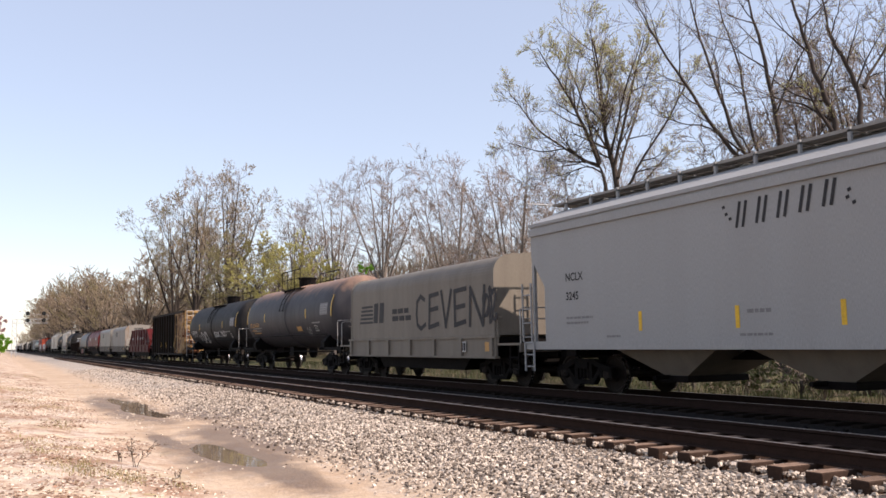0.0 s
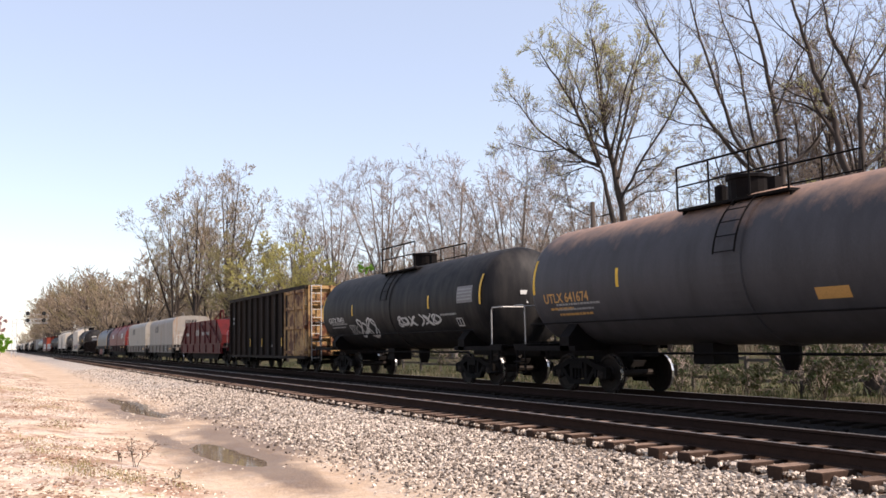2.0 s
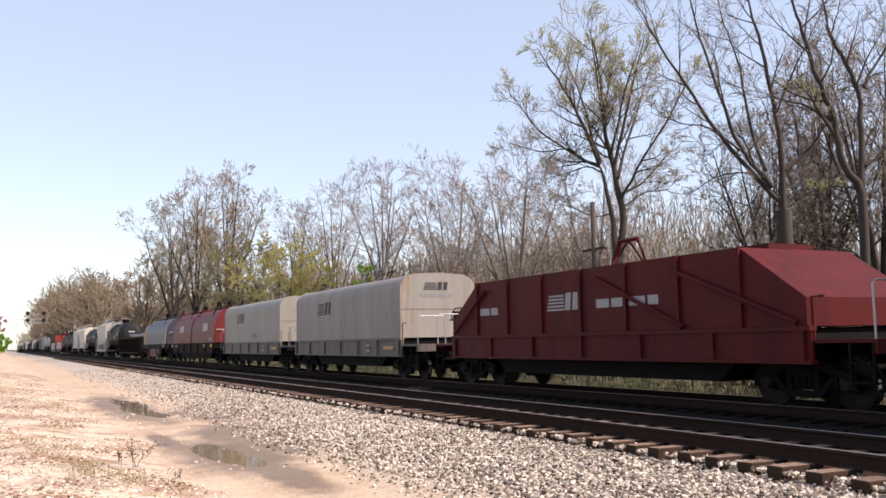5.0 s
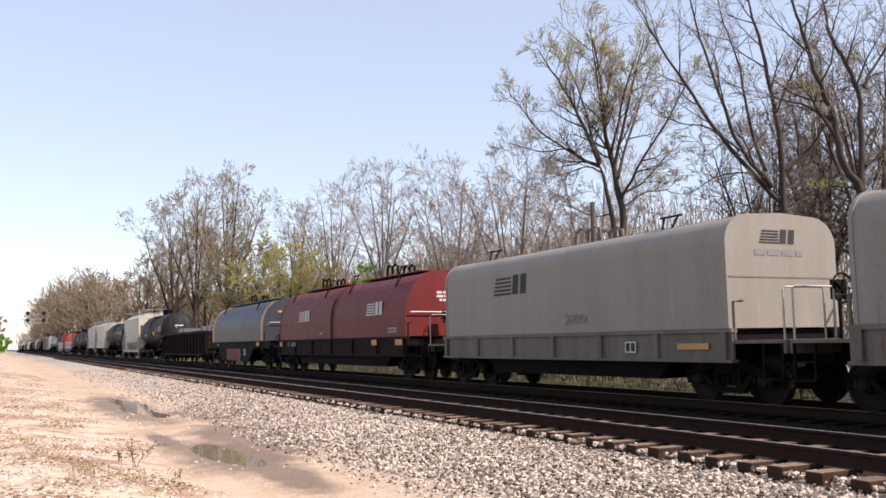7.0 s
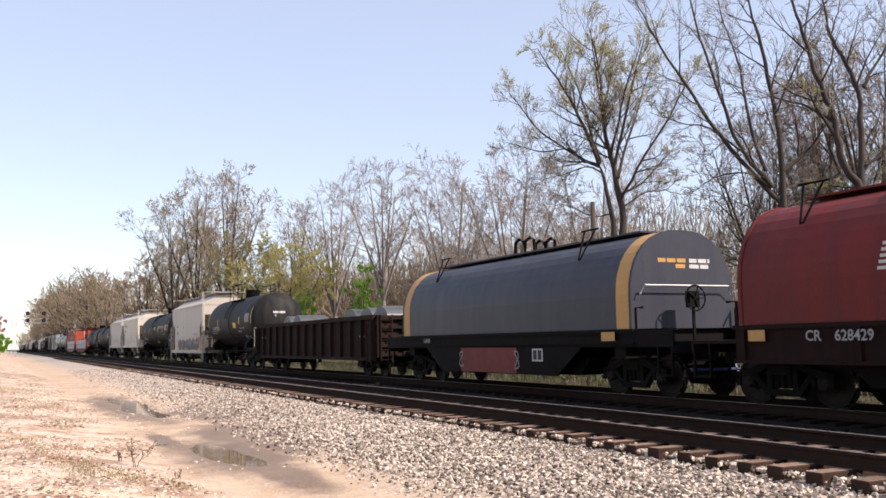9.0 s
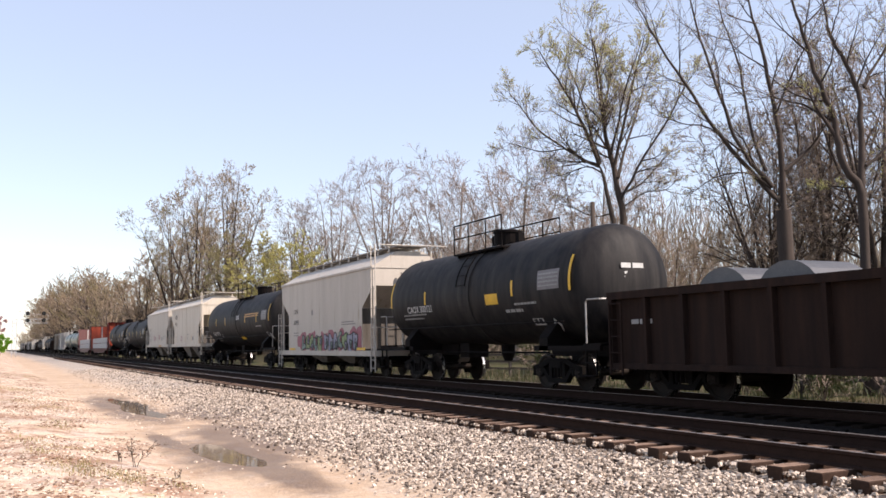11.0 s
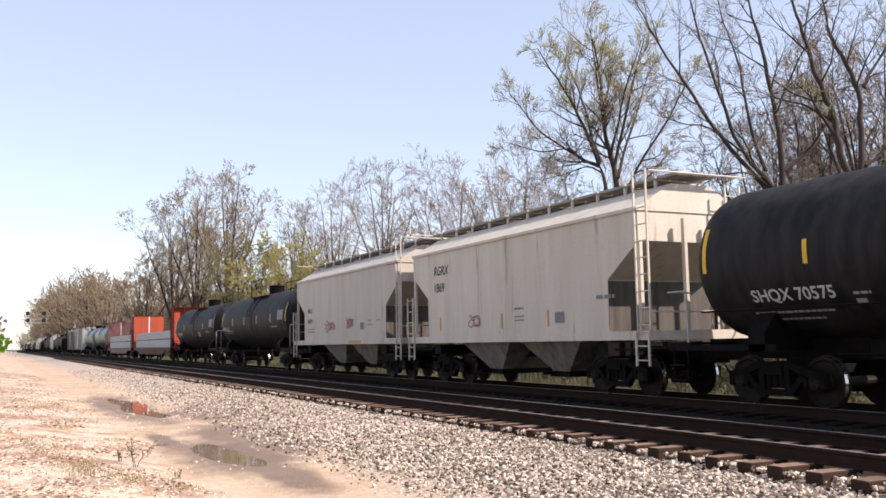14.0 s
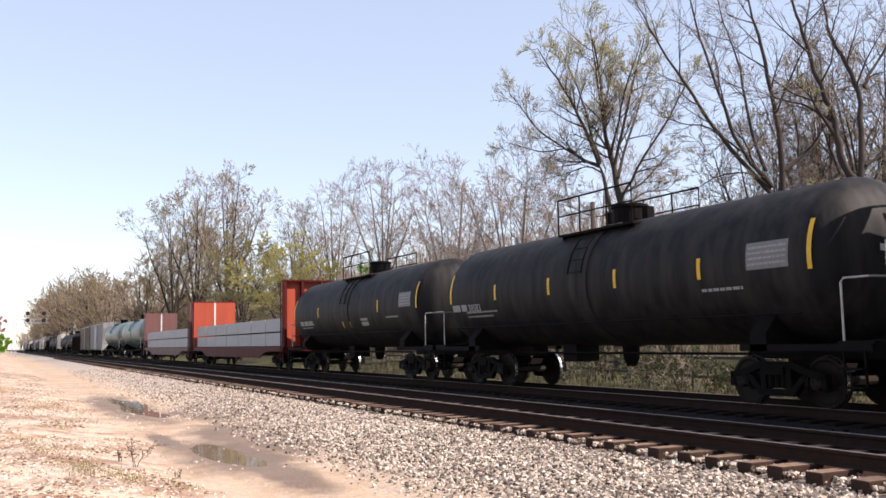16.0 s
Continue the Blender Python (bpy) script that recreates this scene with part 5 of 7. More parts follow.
# twin-trunked tree with a broad domed crown
stem_tree("ash_tree", -39.5, 30.0, 5.6, [
    fan(0.21, 0.0, [(-0.06, 0.00), (-0.14, 2.03), (-0.55, 4.42), (-0.76, 5.17)], 1.0),
    fan(0.22, 0.03, [(0.06, 0.00), (0.46, 2.17), (0.16, 3.98), (-0.07, 5.62), (-0.33, 6.80), (-0.39, 8.75), (-0.56, 10.69), (-0.84, 12.48)], 0.4),
    fan(0.10, 0.3, [(-0.76, 5.17), (-1.39, 5.38), (-2.51, 6.15), (-3.92, 7.26), (-4.88, 8.75), (-5.50, 9.65)]),
    fan(0.12, -0.3, [(-0.76, 5.17), (-1.64, 7.17), (-2.41, 8.60), (-3.44, 10.10), (-4.19, 11.23)]),
    fan(0.09, 0.25, [(-0.71, 5.31), (-1.02, 6.66), (-1.46, 9.20), (-2.00, 10.98), (-2.41, 12.19)]),
    fan(0.08, -0.35, [(-0.24, 6.07), (-0.71, 8.31), (-1.07, 10.40), (-1.39, 12.19)]),
    fan(0.08, 0.4, [(-0.40, 8.01), (-0.04, 9.49), (0.29, 11.29), (0.31, 12.34)]),
    fan(0.10, -0.25, [(0.03, 5.02), (0.61, 7.56), (1.19, 10.10), (1.63, 11.89)]),
    fan(0.10, 0.35, [(0.22, 4.42), (0.70, 5.92), (1.57, 8.01), (2.34, 10.10), (2.65, 10.98)]),
    fan(0.09, -0.3, [(0.35, 3.22), (1.21, 4.86), (2.58, 6.96), (3.50, 8.75), (4.01, 9.49)]),
    fan(0.07, 0.5, [(0.30, 3.53), (1.64, 4.18), (3.00, 5.62), (4.06, 6.51)]),
    fan(0.06, -0.6, [(-0.71, 5.02), (-1.67, 5.38), (-2.51, 5.97), (-3.93, 5.85), (-5.36, 6.21), (-5.92, 6.35)]),
    fan(0.05, 0.9, [(-0.60, 4.71), (-1.39, 5.17), (-2.54, 4.71), (-3.68, 4.42), (-4.54, 3.82)]),
    fan(0.05, 0.6, [(0.41, 2.77), (1.78, 3.68), (2.97, 3.82), (4.01, 4.71)]),
    fan(0.05, -0.8, [(-0.19, 2.48), (-1.15, 2.33), (-2.29, 2.77), (-3.70, 3.22)]),
    fan(0.08, 1.1, [(-0.09, 5.76), (-0.47, 7.22), (-0.84, 8.59), (-1.49, 10.06)]),
    fan(0.08, -1.1, [(-0.09, 5.76), (0.09, 7.22), (0.20, 8.59), (0.58, 10.06)])],
    0.32, dict(levels=3, count=(13, 8, 5), angle=(26, 64), ratio=0.6, wander=0.08, up=0.06, least=0.0075, stem_ratio=0.42),
    M_BARK, 21, M_BUDGREEN, 20000, 0.036, "twin-trunked tree with a domed crown of pale yellow-green buds", high=True)
# dark tree of several leaning stems
stem_tree("oak_tree", -24.1, 26.0, 5.9, [
    fan(0.094, 0.1, [(-0.26, 0.46), (-1.69, 2.33), (-2.5, 3.58), (-3.31, 5.04), (-4.11, 6.5), (-4.71, 7.75), (-5.21, 9.0)], 0.3),
    fan(0.094, -0.1, [(-0.36, 0.88), (-1.48, 2.33), (-2.08, 3.79), (-2.77, 5.88), (-3.26, 7.75), (-3.54, 9.21)], 0.3),
    fan(0.072, 0.2, [(-0.56, 1.5), (-0.88, 2.96), (-1.01, 5.04), (-1.2, 6.5), (-1.46, 7.75), (-1.66, 9.42)], 0.3),
    fan(0.122, 0.0, [(0.02, 0.0), (0.06, 2.33), (-0.12, 4.0), (-0.38, 5.67), (-0.66, 7.12), (-0.86, 7.96), (-1.23, 10.25)], 0.3),
    fan(0.086, 0.3, [(0.13, 1.5), (1.02, 2.23), (1.66, 2.85), (2.1, 4.62), (2.35, 6.5)]),
    fan(0.050, -0.4, [(-0.46, 0.88), (-1.29, 1.4), (-2.54, 1.25), (-3.49, 0.62)]),
    fan(0.043, 0.4, [(-1.48, 2.29), (-2.5, 3.27), (-3.54, 3.48), (-4.68, 4.0)]),
    fan(0.043, -0.3, [(-0.12, 3.58), (0.44, 5.04), (1.1, 6.5), (1.53, 7.54)]),
    fan(0.065, 0.0, [(0.0, 0.1), (-0.9, 1.6), (-1.35, 2.7), (-1.9, 3.3)])],
    0.30, dict(levels=3, count=(9, 6, 5), angle=(22, 60), ratio=0.6, wander=0.10, up=0.03, least=0.0065, stem_ratio=0.42), M_DARKBARK, 33, M_BUDGREEN, 3500, 0.022, "dark bare tree with several leaning stems")
# heavy forked tree
stem_tree("oak_tree", -17.5, 22.0, 2.6, [
    fan(0.144, 0.0, [(-0.05, 0.0), (-0.02, 2.68), (-0.36, 3.24), (-0.6, 4.11), (-0.69, 5.07), (-1.13, 6.27), (-1.4, 7.46), (-1.62, 8.26), (-1.99, 9.86)], 0.45),
    fan(0.101, 0.1, [(0.02, 2.68), (0.18, 4.51), (0.25, 5.71), (-0.01, 6.54), (-0.36, 7.46), (-0.5, 8.42), (-0.56, 9.54)], 0.25),
    fan(0.065, -0.1, [(-0.66, 4.35), (-1.2, 5.23), (-1.74, 5.87)]),
    fan(0.058, 0.3, [(0.25, 5.79), (0.66, 6.38), (1.31, 7.3), (1.81, 8.42)]),
    fan(0.058, 0.2, [(0.16, 3.48), (0.61, 3.83), (1.42, 4.59), (2.41, 6.03)]),
    fan(0.036, 0.6, [(-0.2, 2.84), (-0.84, 2.92), (-1.4, 3.0)])],
    0.24, dict(levels=3, count=(9, 6, 5), angle=(22, 58), ratio=0.6, wander=0.11, up=0.03, least=0.0055, stem_ratio=0.4), M_DARKBARK, 44, M_BUDGREEN, 3000, 0.02, "heavy dark tree trunk with bare forked limbs")

# row of smaller trees along the edge of the right of way
for nm, x, y, tall, spread, seed, bark, leaf, leaves, size, label, stems, bole in (
        ("redbud_tree", -57.0, 34.0, 16.3, 6.5, 51, M_PALEBARK, M_BUDPINK, 5000, 0.035, "spreading bare tree with pinkish buds", 9, 0.12),
        ("redbud_tree", -66.0, 33.5, 17.0, 6.0, 52, M_PALEBARK, M_BUDPINK, 5000, 0.035, "spreading bare tree with pinkish buds", 9, 0.12),
        ("redbud_tree", -50.0, 36.0, 14.5, 5.5, 53, M_PALEBARK, M_BUDPINK, 3800, 0.035, "low bare tree with pinkish buds", 7, 0.12),
        ("sycamore_tree", -77.5, 32.0, 19.4, 4.6, 54, M_PALEBARK, M_BUDPINK, 2000, 0.03, "tall pale grey bare tree", 6, 0.3),
        ("sycamore_tree", -91.0, 32.0, 19.4, 5.0, 55, M_PALEBARK, M_BUDPINK, 2000, 0.03, "tall pale grey bare tree", 6, 0.25),
        ("sycamore_tree", -98.0, 30.0, 18.5, 4.5, 56, M_PALEBARK, M_BUDTAN, 2500, 0.03, "tall pale grey bare tree", 6, 0.2),
        ("maple_tree", -87.0, 25.6, 12.4, 6.0, 57, M_BARK, M_BUDYELLOW, 34000, 0.075, "spreading tree in yellow-green spring leaf", 7, 0.15),
        ("maple_tree", -101.0, 24.5, 14.6, 5.8, 58, M_BARK, M_BUDOLIVE, 36000, 0.065, "tree in thin olive-green spring leaf", 7, 0.15),
        ("elm_tree", -108.0, 24.5, 23.8, 6.4, 59, M_BARK, M_BUDTAN, 22000, 0.055, "tall bare tree with tan buds", 6, 0.25),
        ("elm_tree", -120.0, 23.0, 24.5, 7.0, 60, M_BARK, M_BUDTAN, 22000, 0.055, "tall bare tree with tan buds", 6, 0.25),
        ("elm_tree", -130.0, 22.0, 23.5, 7.0, 61, M_BARK, M_BUDOLIVE, 24000, 0.055, "tall bare tree with greenish buds", 7, 0.2),
        ("elm_tree", -33.0, 38.5, 17.5, 5.0, 62, M_DARKBARK, M_BUDTAN, 6000, 0.03, "bare dark tree behind the leaning oak", 9, 0.2),
        ("elm_tree", -31.0, 32.5, 13.0, 4.5, 63, M_DARKBARK, M_BUDTAN, 4000, 0.03, "low bare dark tree behind the leaning oak", 9, 0.15),
        ("elm_tree", -27.5, 35.5, 16.5, 5.0, 64, M_DARKBARK, M_BUDTAN, 6000, 0.03, "bare dark tree behind the leaning oak", 9, 0.2)):
    wild_tree(nm, x, y, tall * 0.93, spread * 0.95, seed, MID, bark, leaf, leaves, size, label, stems, bole)

# woods behind and far along the line
far_kinds = []
for k, (bark, leaf) in enumerate(((M_BARK, M_FARTAN), (M_BARK, M_FAROLIVE), (M_PALEBARK, M_FARTAN), (M_BARK, M_FARTAN))):
    far_kinds.append(wild_tree("woodland_tree", -240.0 - 9 * k, 20.0 + 1.5 * k, 19.0, 6.0, 70 + k, FAR, bark, leaf, 10000, 0.12, "bare woodland tree with brownish buds", 6, 0.1))
    far_kinds[-1]["group"] = "woods along the line"
thickets = []
for k, (bark, leaf) in enumerate(((M_PALEBARK, M_BUDTAN), (M_BARK, M_BUDTAN), (M_BARK, M_BUDOLIVE))):
    thickets.append(wild_tree("thicket_tree", -47.0 - 7 * k, 39.0 + k, 10.0, 5.0, 170 + k, THICKET, bark, leaf, 2200, 0.04, "slender bare thicket tree with tan twigs", 9, 0.06))
    thickets[-1]["group"] = "thicket behind the line"
rnd_woods = random.Random(8)


def wood_copy(kinds, x, y, size, full):
    c = copy_thing(kinds[rnd_woods.randrange(len(kinds))], pose(x, y, height(x, y) - 0.15, 0, 0, rnd_woods.uniform(0, 360)))
    s = size / full
    c.scale = (s * rnd_woods.uniform(0.9, 1.2), s * rnd_woods.uniform(0.9, 1.2), s)


for k in range(30):
    x = -138 - 14.0 * k - rnd_woods.uniform(0, 5)
    size = 13.5 + rnd_woods.uniform(-1.5, 1.5) if x > -185 else 16.0 + min(7.5, (-x - 185) * 0.05) + rnd_woods.uniform(-1.2, 1.2)
    wood_copy(far_kinds, x, 19.5 + rnd_woods.uniform(-1.0, 4), size, 19.0)
for k in range(6):
    wood_copy(far_kinds, -136 - 30 * k, 28 + rnd_woods.uniform(-2, 4), 16 + rnd_woods.uniform(-2, 3), 19.0)
for k in range(8):
    wood_copy(far_kinds, -620 - 45 * k, 20 + rnd_woods.uniform(-2, 6), 15, 19.0)
for k in range(12):
    wood_copy(thickets, -17 - 10.0 * k + rnd_woods.uniform(-2, 2), 41 - 0.07 * 10.0 * k + rnd_woods.uniform(-2, 3), (8.5 if k < 6 else 10.5) + rnd_woods.uniform(-1, 1.5), 10.0)


def undergrowth():
    """Dense thicket of stems, twigs and buds closing the view behind the trees."""
    rnd = random.Random(19)
    v, f = [], []
    for _ in range(110000):
        x = -8 - 250 * rnd.random() ** 1.15
        y = 46 - 0.085 * (-x) + rnd.uniform(-3, 5)
        top = 9.5 + 3.0 * noise.noise((x * 0.09, y * 0.05, 5.0)) + 1.5 * noise.noise((x * 0.4, y * 0.1, 8.0))
        z = top * (1 - rnd.random() ** 0.7) * rnd.uniform(0.9, 1.1)
        ln = rnd.uniform(0.5, 2.2)
        a, t = rnd.uniform(0, math.tau), abs(rnd.gauss(0, 0.45))
        d = Vector((math.cos(a) * math.sin(t), math.sin(a) * math.sin(t), math.cos(t))) * ln
        w = rnd.uniform(0.013, 0.038) * (0.4 - x / 65)
        z += height(x, y)
        o = len(v)
        v += [(x - w * 0.5, y - w * 0.8, z), (x + w * 0.5, y + w * 0.8, z), (x + d.x, y + d.y, z + d.z)]
        f.append((o, o + 1, o + 2))
    tagged(raw("undergrowth", v, f, M_UNDERGROWTH), "dense tan thicket of stems and twigs behind the trees", "thicket", kind="stuff")


undergrowth()


def bush(x, y, tall, wide, seed, leaf, leaves, size, label, name="green_bush", spec=None):
    wild_tree(name, x, y, tall, wide, seed, spec or dict(levels=3, count=(7, 6, 4), angle=(25, 65), ratio=0.5, wander=0.14, up=0.02, least=0.012, stem_ratio=0.35), M_BARK, leaf, leaves, size, label, 6, 0.1)


bush(-67.0, 26.0, 7.9, 1.6, 81, M_LEAFGREEN, 11000, 0.08, "young tree in fresh bright green leaf")
bush(-83.0, 26.0, 7.0, 1.8, 82, M_LEAFGREEN, 9000, 0.08, "young tree in fresh bright green leaf")
bush(-71.0, 26.5, 4.6, 1.6, 83, M_LEAFGREEN, 6000, 0.08, "low bush in fresh green leaf")
bush(-176.0, 0.2, 4.0, 3.0, 84, M_LEAFGREEN, 2500, 0.25, "green bush at the edge of the dirt track")
bush(-190.0, -1.0, 8.5, 3.2, 85, M_REDLEAF, 3500, 0.25, "small tree in reddish blossom", "blossom_tree")
for k, (x, y, tall) in enumerate(((-17.5, 20.0, 1.5), (-21.0, 20.5, 1.2), (-26.0, 21.0, 1.6), (-33.0, 21.0, 1.8), (-14.0, 19.6, 1.3), (-42.0, 22.0, 2.2), (-11.0, 19.8, 1.4), (-55.0, 22.5, 2.4), (-19.0, 20.8, 2.0), (-23.5, 20.2, 1.9), (-15.8, 20.4, 1.9), (-29.5, 20.8, 2.0))):
    bush(x, y, tall, tall * 0.9, 90 + k, M_GRASS, 1600, 0.06, "tangled brush with thin leaves behind the tracks", "brush", dict(sides=(4, 3, 3, 3, 3), steps=(4, 3, 3, 2, 2), levels=3, count=(5, 5, 3), angle=(25, 70), ratio=0.6, wander=0.2, up=-0.03, least=0.006))

# ---- grass and stalks ----


def blades(name, label, spots, tall, width, material, seed):
    rnd = random.Random(seed)
    v, f = [], []
    for x, y in spots:
        z = height(x, y) - 0.02
        h = tall * rnd.uniform(0.4, 1.3)
        a = rnd.uniform(0, math.tau)
        lean = h * rnd.uniform(0.1, 0.8)
        dx, dy = math.cos(a), math.sin(a)
        w = width * rnd.uniform(0.6, 1.4)
        o = len(v)
        v += [(x - dy * w, y + dx * w, z), (x + dy * w, y - dx * w, z), (x + dx * lean * 0.35 - dy * w * 0.7, y + dy * lean * 0.35 + dx * w * 0.7, z + h * 0.6),
              (x + dx * lean * 0.35 + dy * w * 0.7, y + dy * lean * 0.35 - dx * w * 0.7, z + h * 0.6), (x + dx * lean, y + dy * lean, z + h * rnd.uniform(0.7, 1.0))]
        f += [(o, o + 1, o + 3, o + 2), (o + 2, o + 3, o + 4)]
    return tagged(raw(name, v, f, material), label, "grass", kind="stuff")


rg = random.Random(17)
blades("rough_grass", "rough dry and green grass behind the tracks", [(-3 - 75 * rg.random() ** 1.3, 17.2 + 9 * rg.random() ** 1.4) for _ in range(26000)], 0.32, 0.012, M_GRASS, 1)
blades("straw_stalks", "pale dry stalks behind the tracks", [(-4 - 60 * rg.random(), 17.6 + 6 * rg.random()) for _ in range(1500)], 0.9, 0.008, M_DRYGRASS, 2)
tufts = []
for cx, cy, r, n in ((-12.9, 1.1, 0.5, 260), (-12.2, 1.5, 0.4, 160), (-22, 1.25, 0.5, 160), (-60, 1.6, 1.6, 500), (-15.2, 0.6, 0.4, 160), (-30, 0.6, 1.0, 300), (-11.6, 2.05, 0.25, 90), (-13.3, 0.95, 0.5, 240), (-11.9, 1.5, 0.35, 150), (-16.9, 0.5, 0.45, 160), (-20.4, 1.15, 0.5, 180), (-38.5, 0.7, 1.2, 500), (-27.0, 1.4, 0.8, 260)):
    tufts += [(cx + rg.gauss(0, r), cy + rg.gauss(0, r * 0.4)) for _ in range(n)]
blades("bank_grass", "sparse dry grass tufts on the dirt bank", tufts, 0.075, 0.006, M_BANKGRASS, 3)


def litter():
    """Dead leaves and bark crumbs lying on the bank."""
    rnd = random.Random(31)
    v, f = [], []
    for _ in range(34000):
        x, y = -6 - 60 * rnd.random() ** 1.5, rnd.uniform(-3.5, 2.7)
        if noise.noise((x * 0.55, y * 1.1, 12.0)) < 0.0 + 0.3 * max(0.0, y - 1.7):
            continue
        z = height(x, y) + rnd.uniform(0.003, 0.022)
        a, s = rnd.uniform(0, math.tau), rnd.uniform(0.012, 0.04)
        ca, sa = math.cos(a) * s, math.sin(a) * s
        t = rnd.uniform(-0.5, 0.5) * s
        o = len(v)
        v += [(x - ca, y - sa, z), (x + sa * 0.5, y - ca * 0.5, z + t), (x + ca, y + sa, z), (x - sa * 0.5, y + ca * 0.5, z + abs(t))]
        f.append((o, o + 1, o + 2, o + 3))
    tagged(raw("leaf_litter", v, f, M_LITTER), "reddish brown dead leaves strewn on the bank", "leaves", kind="stuff")


M_LITTER = leaf_mat("dead_leaf_litter", (0.16, 0.09, 0.055), (0.36, 0.21, 0.135), 0.15)
litter()


def weed(x, y, tall, seed):
    w = Wood(seed)
    spec = dict(levels=2, count=(6, 3), angle=(25, 60), ratio=0.4, wander=0.16, up=0.02, least=0.0025)
    for k in range(3):
        w.grow(Vector((0.03 * k, 0.02 * k, 0)), Vector((w.rnd.gauss(0, 0.25), w.rnd.gauss(0, 0.25), 1)), tall * w.rnd.uniform(0.6, 1), 0.006, 0, spec)
    t = thing("dead_weed", x, y, height(x, y), "dead brown weed stalk on the dirt bank", "plant", "weeds on the bank")
    raw("stalk", *w.thick, M_BARK, t)
    raw("branchwork", *w.fine, M_BARK, t)


for k, (x, y, tall) in enumerate(((-13.4, 1.75, 0.40), (-13.9, 1.6, 0.2), (-12.4, 2.15, 0.12))):
    weed(x, y, tall, 120 + k)

# ---- fence, pole and signals ----


def fence():
    for k in range(24):
        x = -2 - 2.6 * k
        t = thing("fence_panel", x, 22.5, height(x, 22.5), "weathered dark timber rail fence in the brush", "fence", "fence behind the tracks")
        bm = BM()
        box(bm, -0.06, 0.06, -0.06, 0.06, -0.1, 1.25)
        part("post", bm, M_FENCE, t)
        for z in (0.45, 0.8, 1.12):
            bm = BM()
            box(bm, 0.062, 2.54, -0.025, 0.025, z - 0.05, z + 0.05)
            part("fence_rail", bm, M_FENCE, t)


fence()


def utility_pole(x, y, tall):
    t = thing("utility_pole", x, y, height(x, y), "weathered grey wooden utility pole with a short crossarm", "utility pole")
    bm = BM()
    lathe(bm, [(-0.2, 0.16), (tall * 0.5, 0.14), (tall, 0.11)], "z", 12)
    part("pole", bm, M_BARK, t, smooth=True)
    bm = BM()
    box(bm, -0.9, 0.9, -0.06, 0.06, tall - 2.4, tall - 2.28)
    part("crossarm", bm, M_BARK, t)


utility_pole(-36.0, 26.0, 8.4)


def signal_bridge(x, y, arm_z):
    """Cantilever signal mast of pale lattice steel with two heads over the tracks."""
    t = thing("signal_bridge", x, y, height(x, y), "pale lattice cantilever signal mast with black heads", "railway signal")
    g = height(x, y)
    bm = BM()
    top = arm_z - g + 0.3
    for a in (-0.55, 0.55):
        for b in (-0.45, 0.45):
            box(bm, a - 0.05, a + 0.05, b - 0.05, b + 0.05, 0, top)
    k = 0.0
    while k < top - 1:
        for b in (-0.45, 0.45):
            tube(bm, [(-0.55, b, k), (0.55, b, k + 1)], 0.03, 4)
        for a in (-0.55, 0.55):
            tube(bm, [(a, -0.45, k + 1), (a, 0.45, k)], 0.03, 4)
        k += 1.0
    part("mast", bm, M_GALV, t)
    bm = BM()
    for a in (-0.4, 0.4):
        for z in (top - 0.9, top):
            box(bm, a - 0.04, a + 0.04, -0.6, 6.8, z - 0.04, z + 0.04)
    k = -0.5
    while k < 6.2:
        tube(bm, [(-0.4, k, top - 0.9), (-0.4, k + 0.8, top)], 0.03, 4)
        tube(bm, [(0.4, k, top), (0.4, k + 0.8, top - 0.9)], 0.03, 4)
        k += 0.8
    for y0 in (-0.6, 6.8):
        box(bm, 0.4, 0.44, y0 - 0.03, y0 + 0.03, top, top + 1.0)
    tube(bm, [(0.42, -0.6, top + 1.0), (0.42, 6.8, top + 1.0)], 0.03, 4)
    part("arm", bm, M_GALV, t)
    for y0 in (2.6, 5.9):
        for z in (top - 0.3, top + 1.25):
            bm = BM()
            lathe(bm, [(0.0, 0.36), (0.06, 0.45), (0.1, 0.45)], "x", 16, (0.5, y0, z))
            box(bm, 0.45, 0.85, y0 - 0.2, y0 + 0.2, z - 0.3, z + 0.3)
            lathe(bm, [(0.25, 0.14), (0.6, 0.14)], "x", 10, (0.5, y0, z + 0.22))
            part("signal_head", bm, M_SIGNAL, t)


signal_bridge(-222.0, 3.2, 7.6)


def house(x, y):
    """Small house among the trees behind the railway."""
    t = thing("house", x, y, height(x, y), "pale beige house behind the bare trees", "house")
    bm = BM()
    prism(bm, [(-5, 0), (5, 0), (5, 3.2), (0, 6.2), (-5, 3.2)], -4, 4, "x")
    part("wall", bm, mat("beige_siding", (0.42, 0.35, 0.28), 0.8, stretch=(1, 1, 8), bump=0.1), t)
    for s in (-1, 1):
        bm = BM()
        prism(bm, [(0, 6.22), (s * 5.5, 2.92), (s * 5.5, 3.12), (0, 6.42)], -4.5, 4.5, "x")
        part("roof", bm, mat("grey_shingles", (0.19, 0.18, 0.19), 0.9, scale=5.0, bump=0.3), t)
    for xx in (-2.2, 1.6):
        bm = BM()
        box(bm, xx, xx + 1.0, -5.05, -5.003, 1.0, 2.3)
        w = part("window", bm, M_GALV, t)
        bm = BM()
        box(bm, xx + 0.08, xx + 0.92, -5.06, -5.052, 1.08, 2.22)
        part("pane", bm, M_SIGNAL, w)


house(-80.0, 46.0)

# ---- markings and graffiti ----


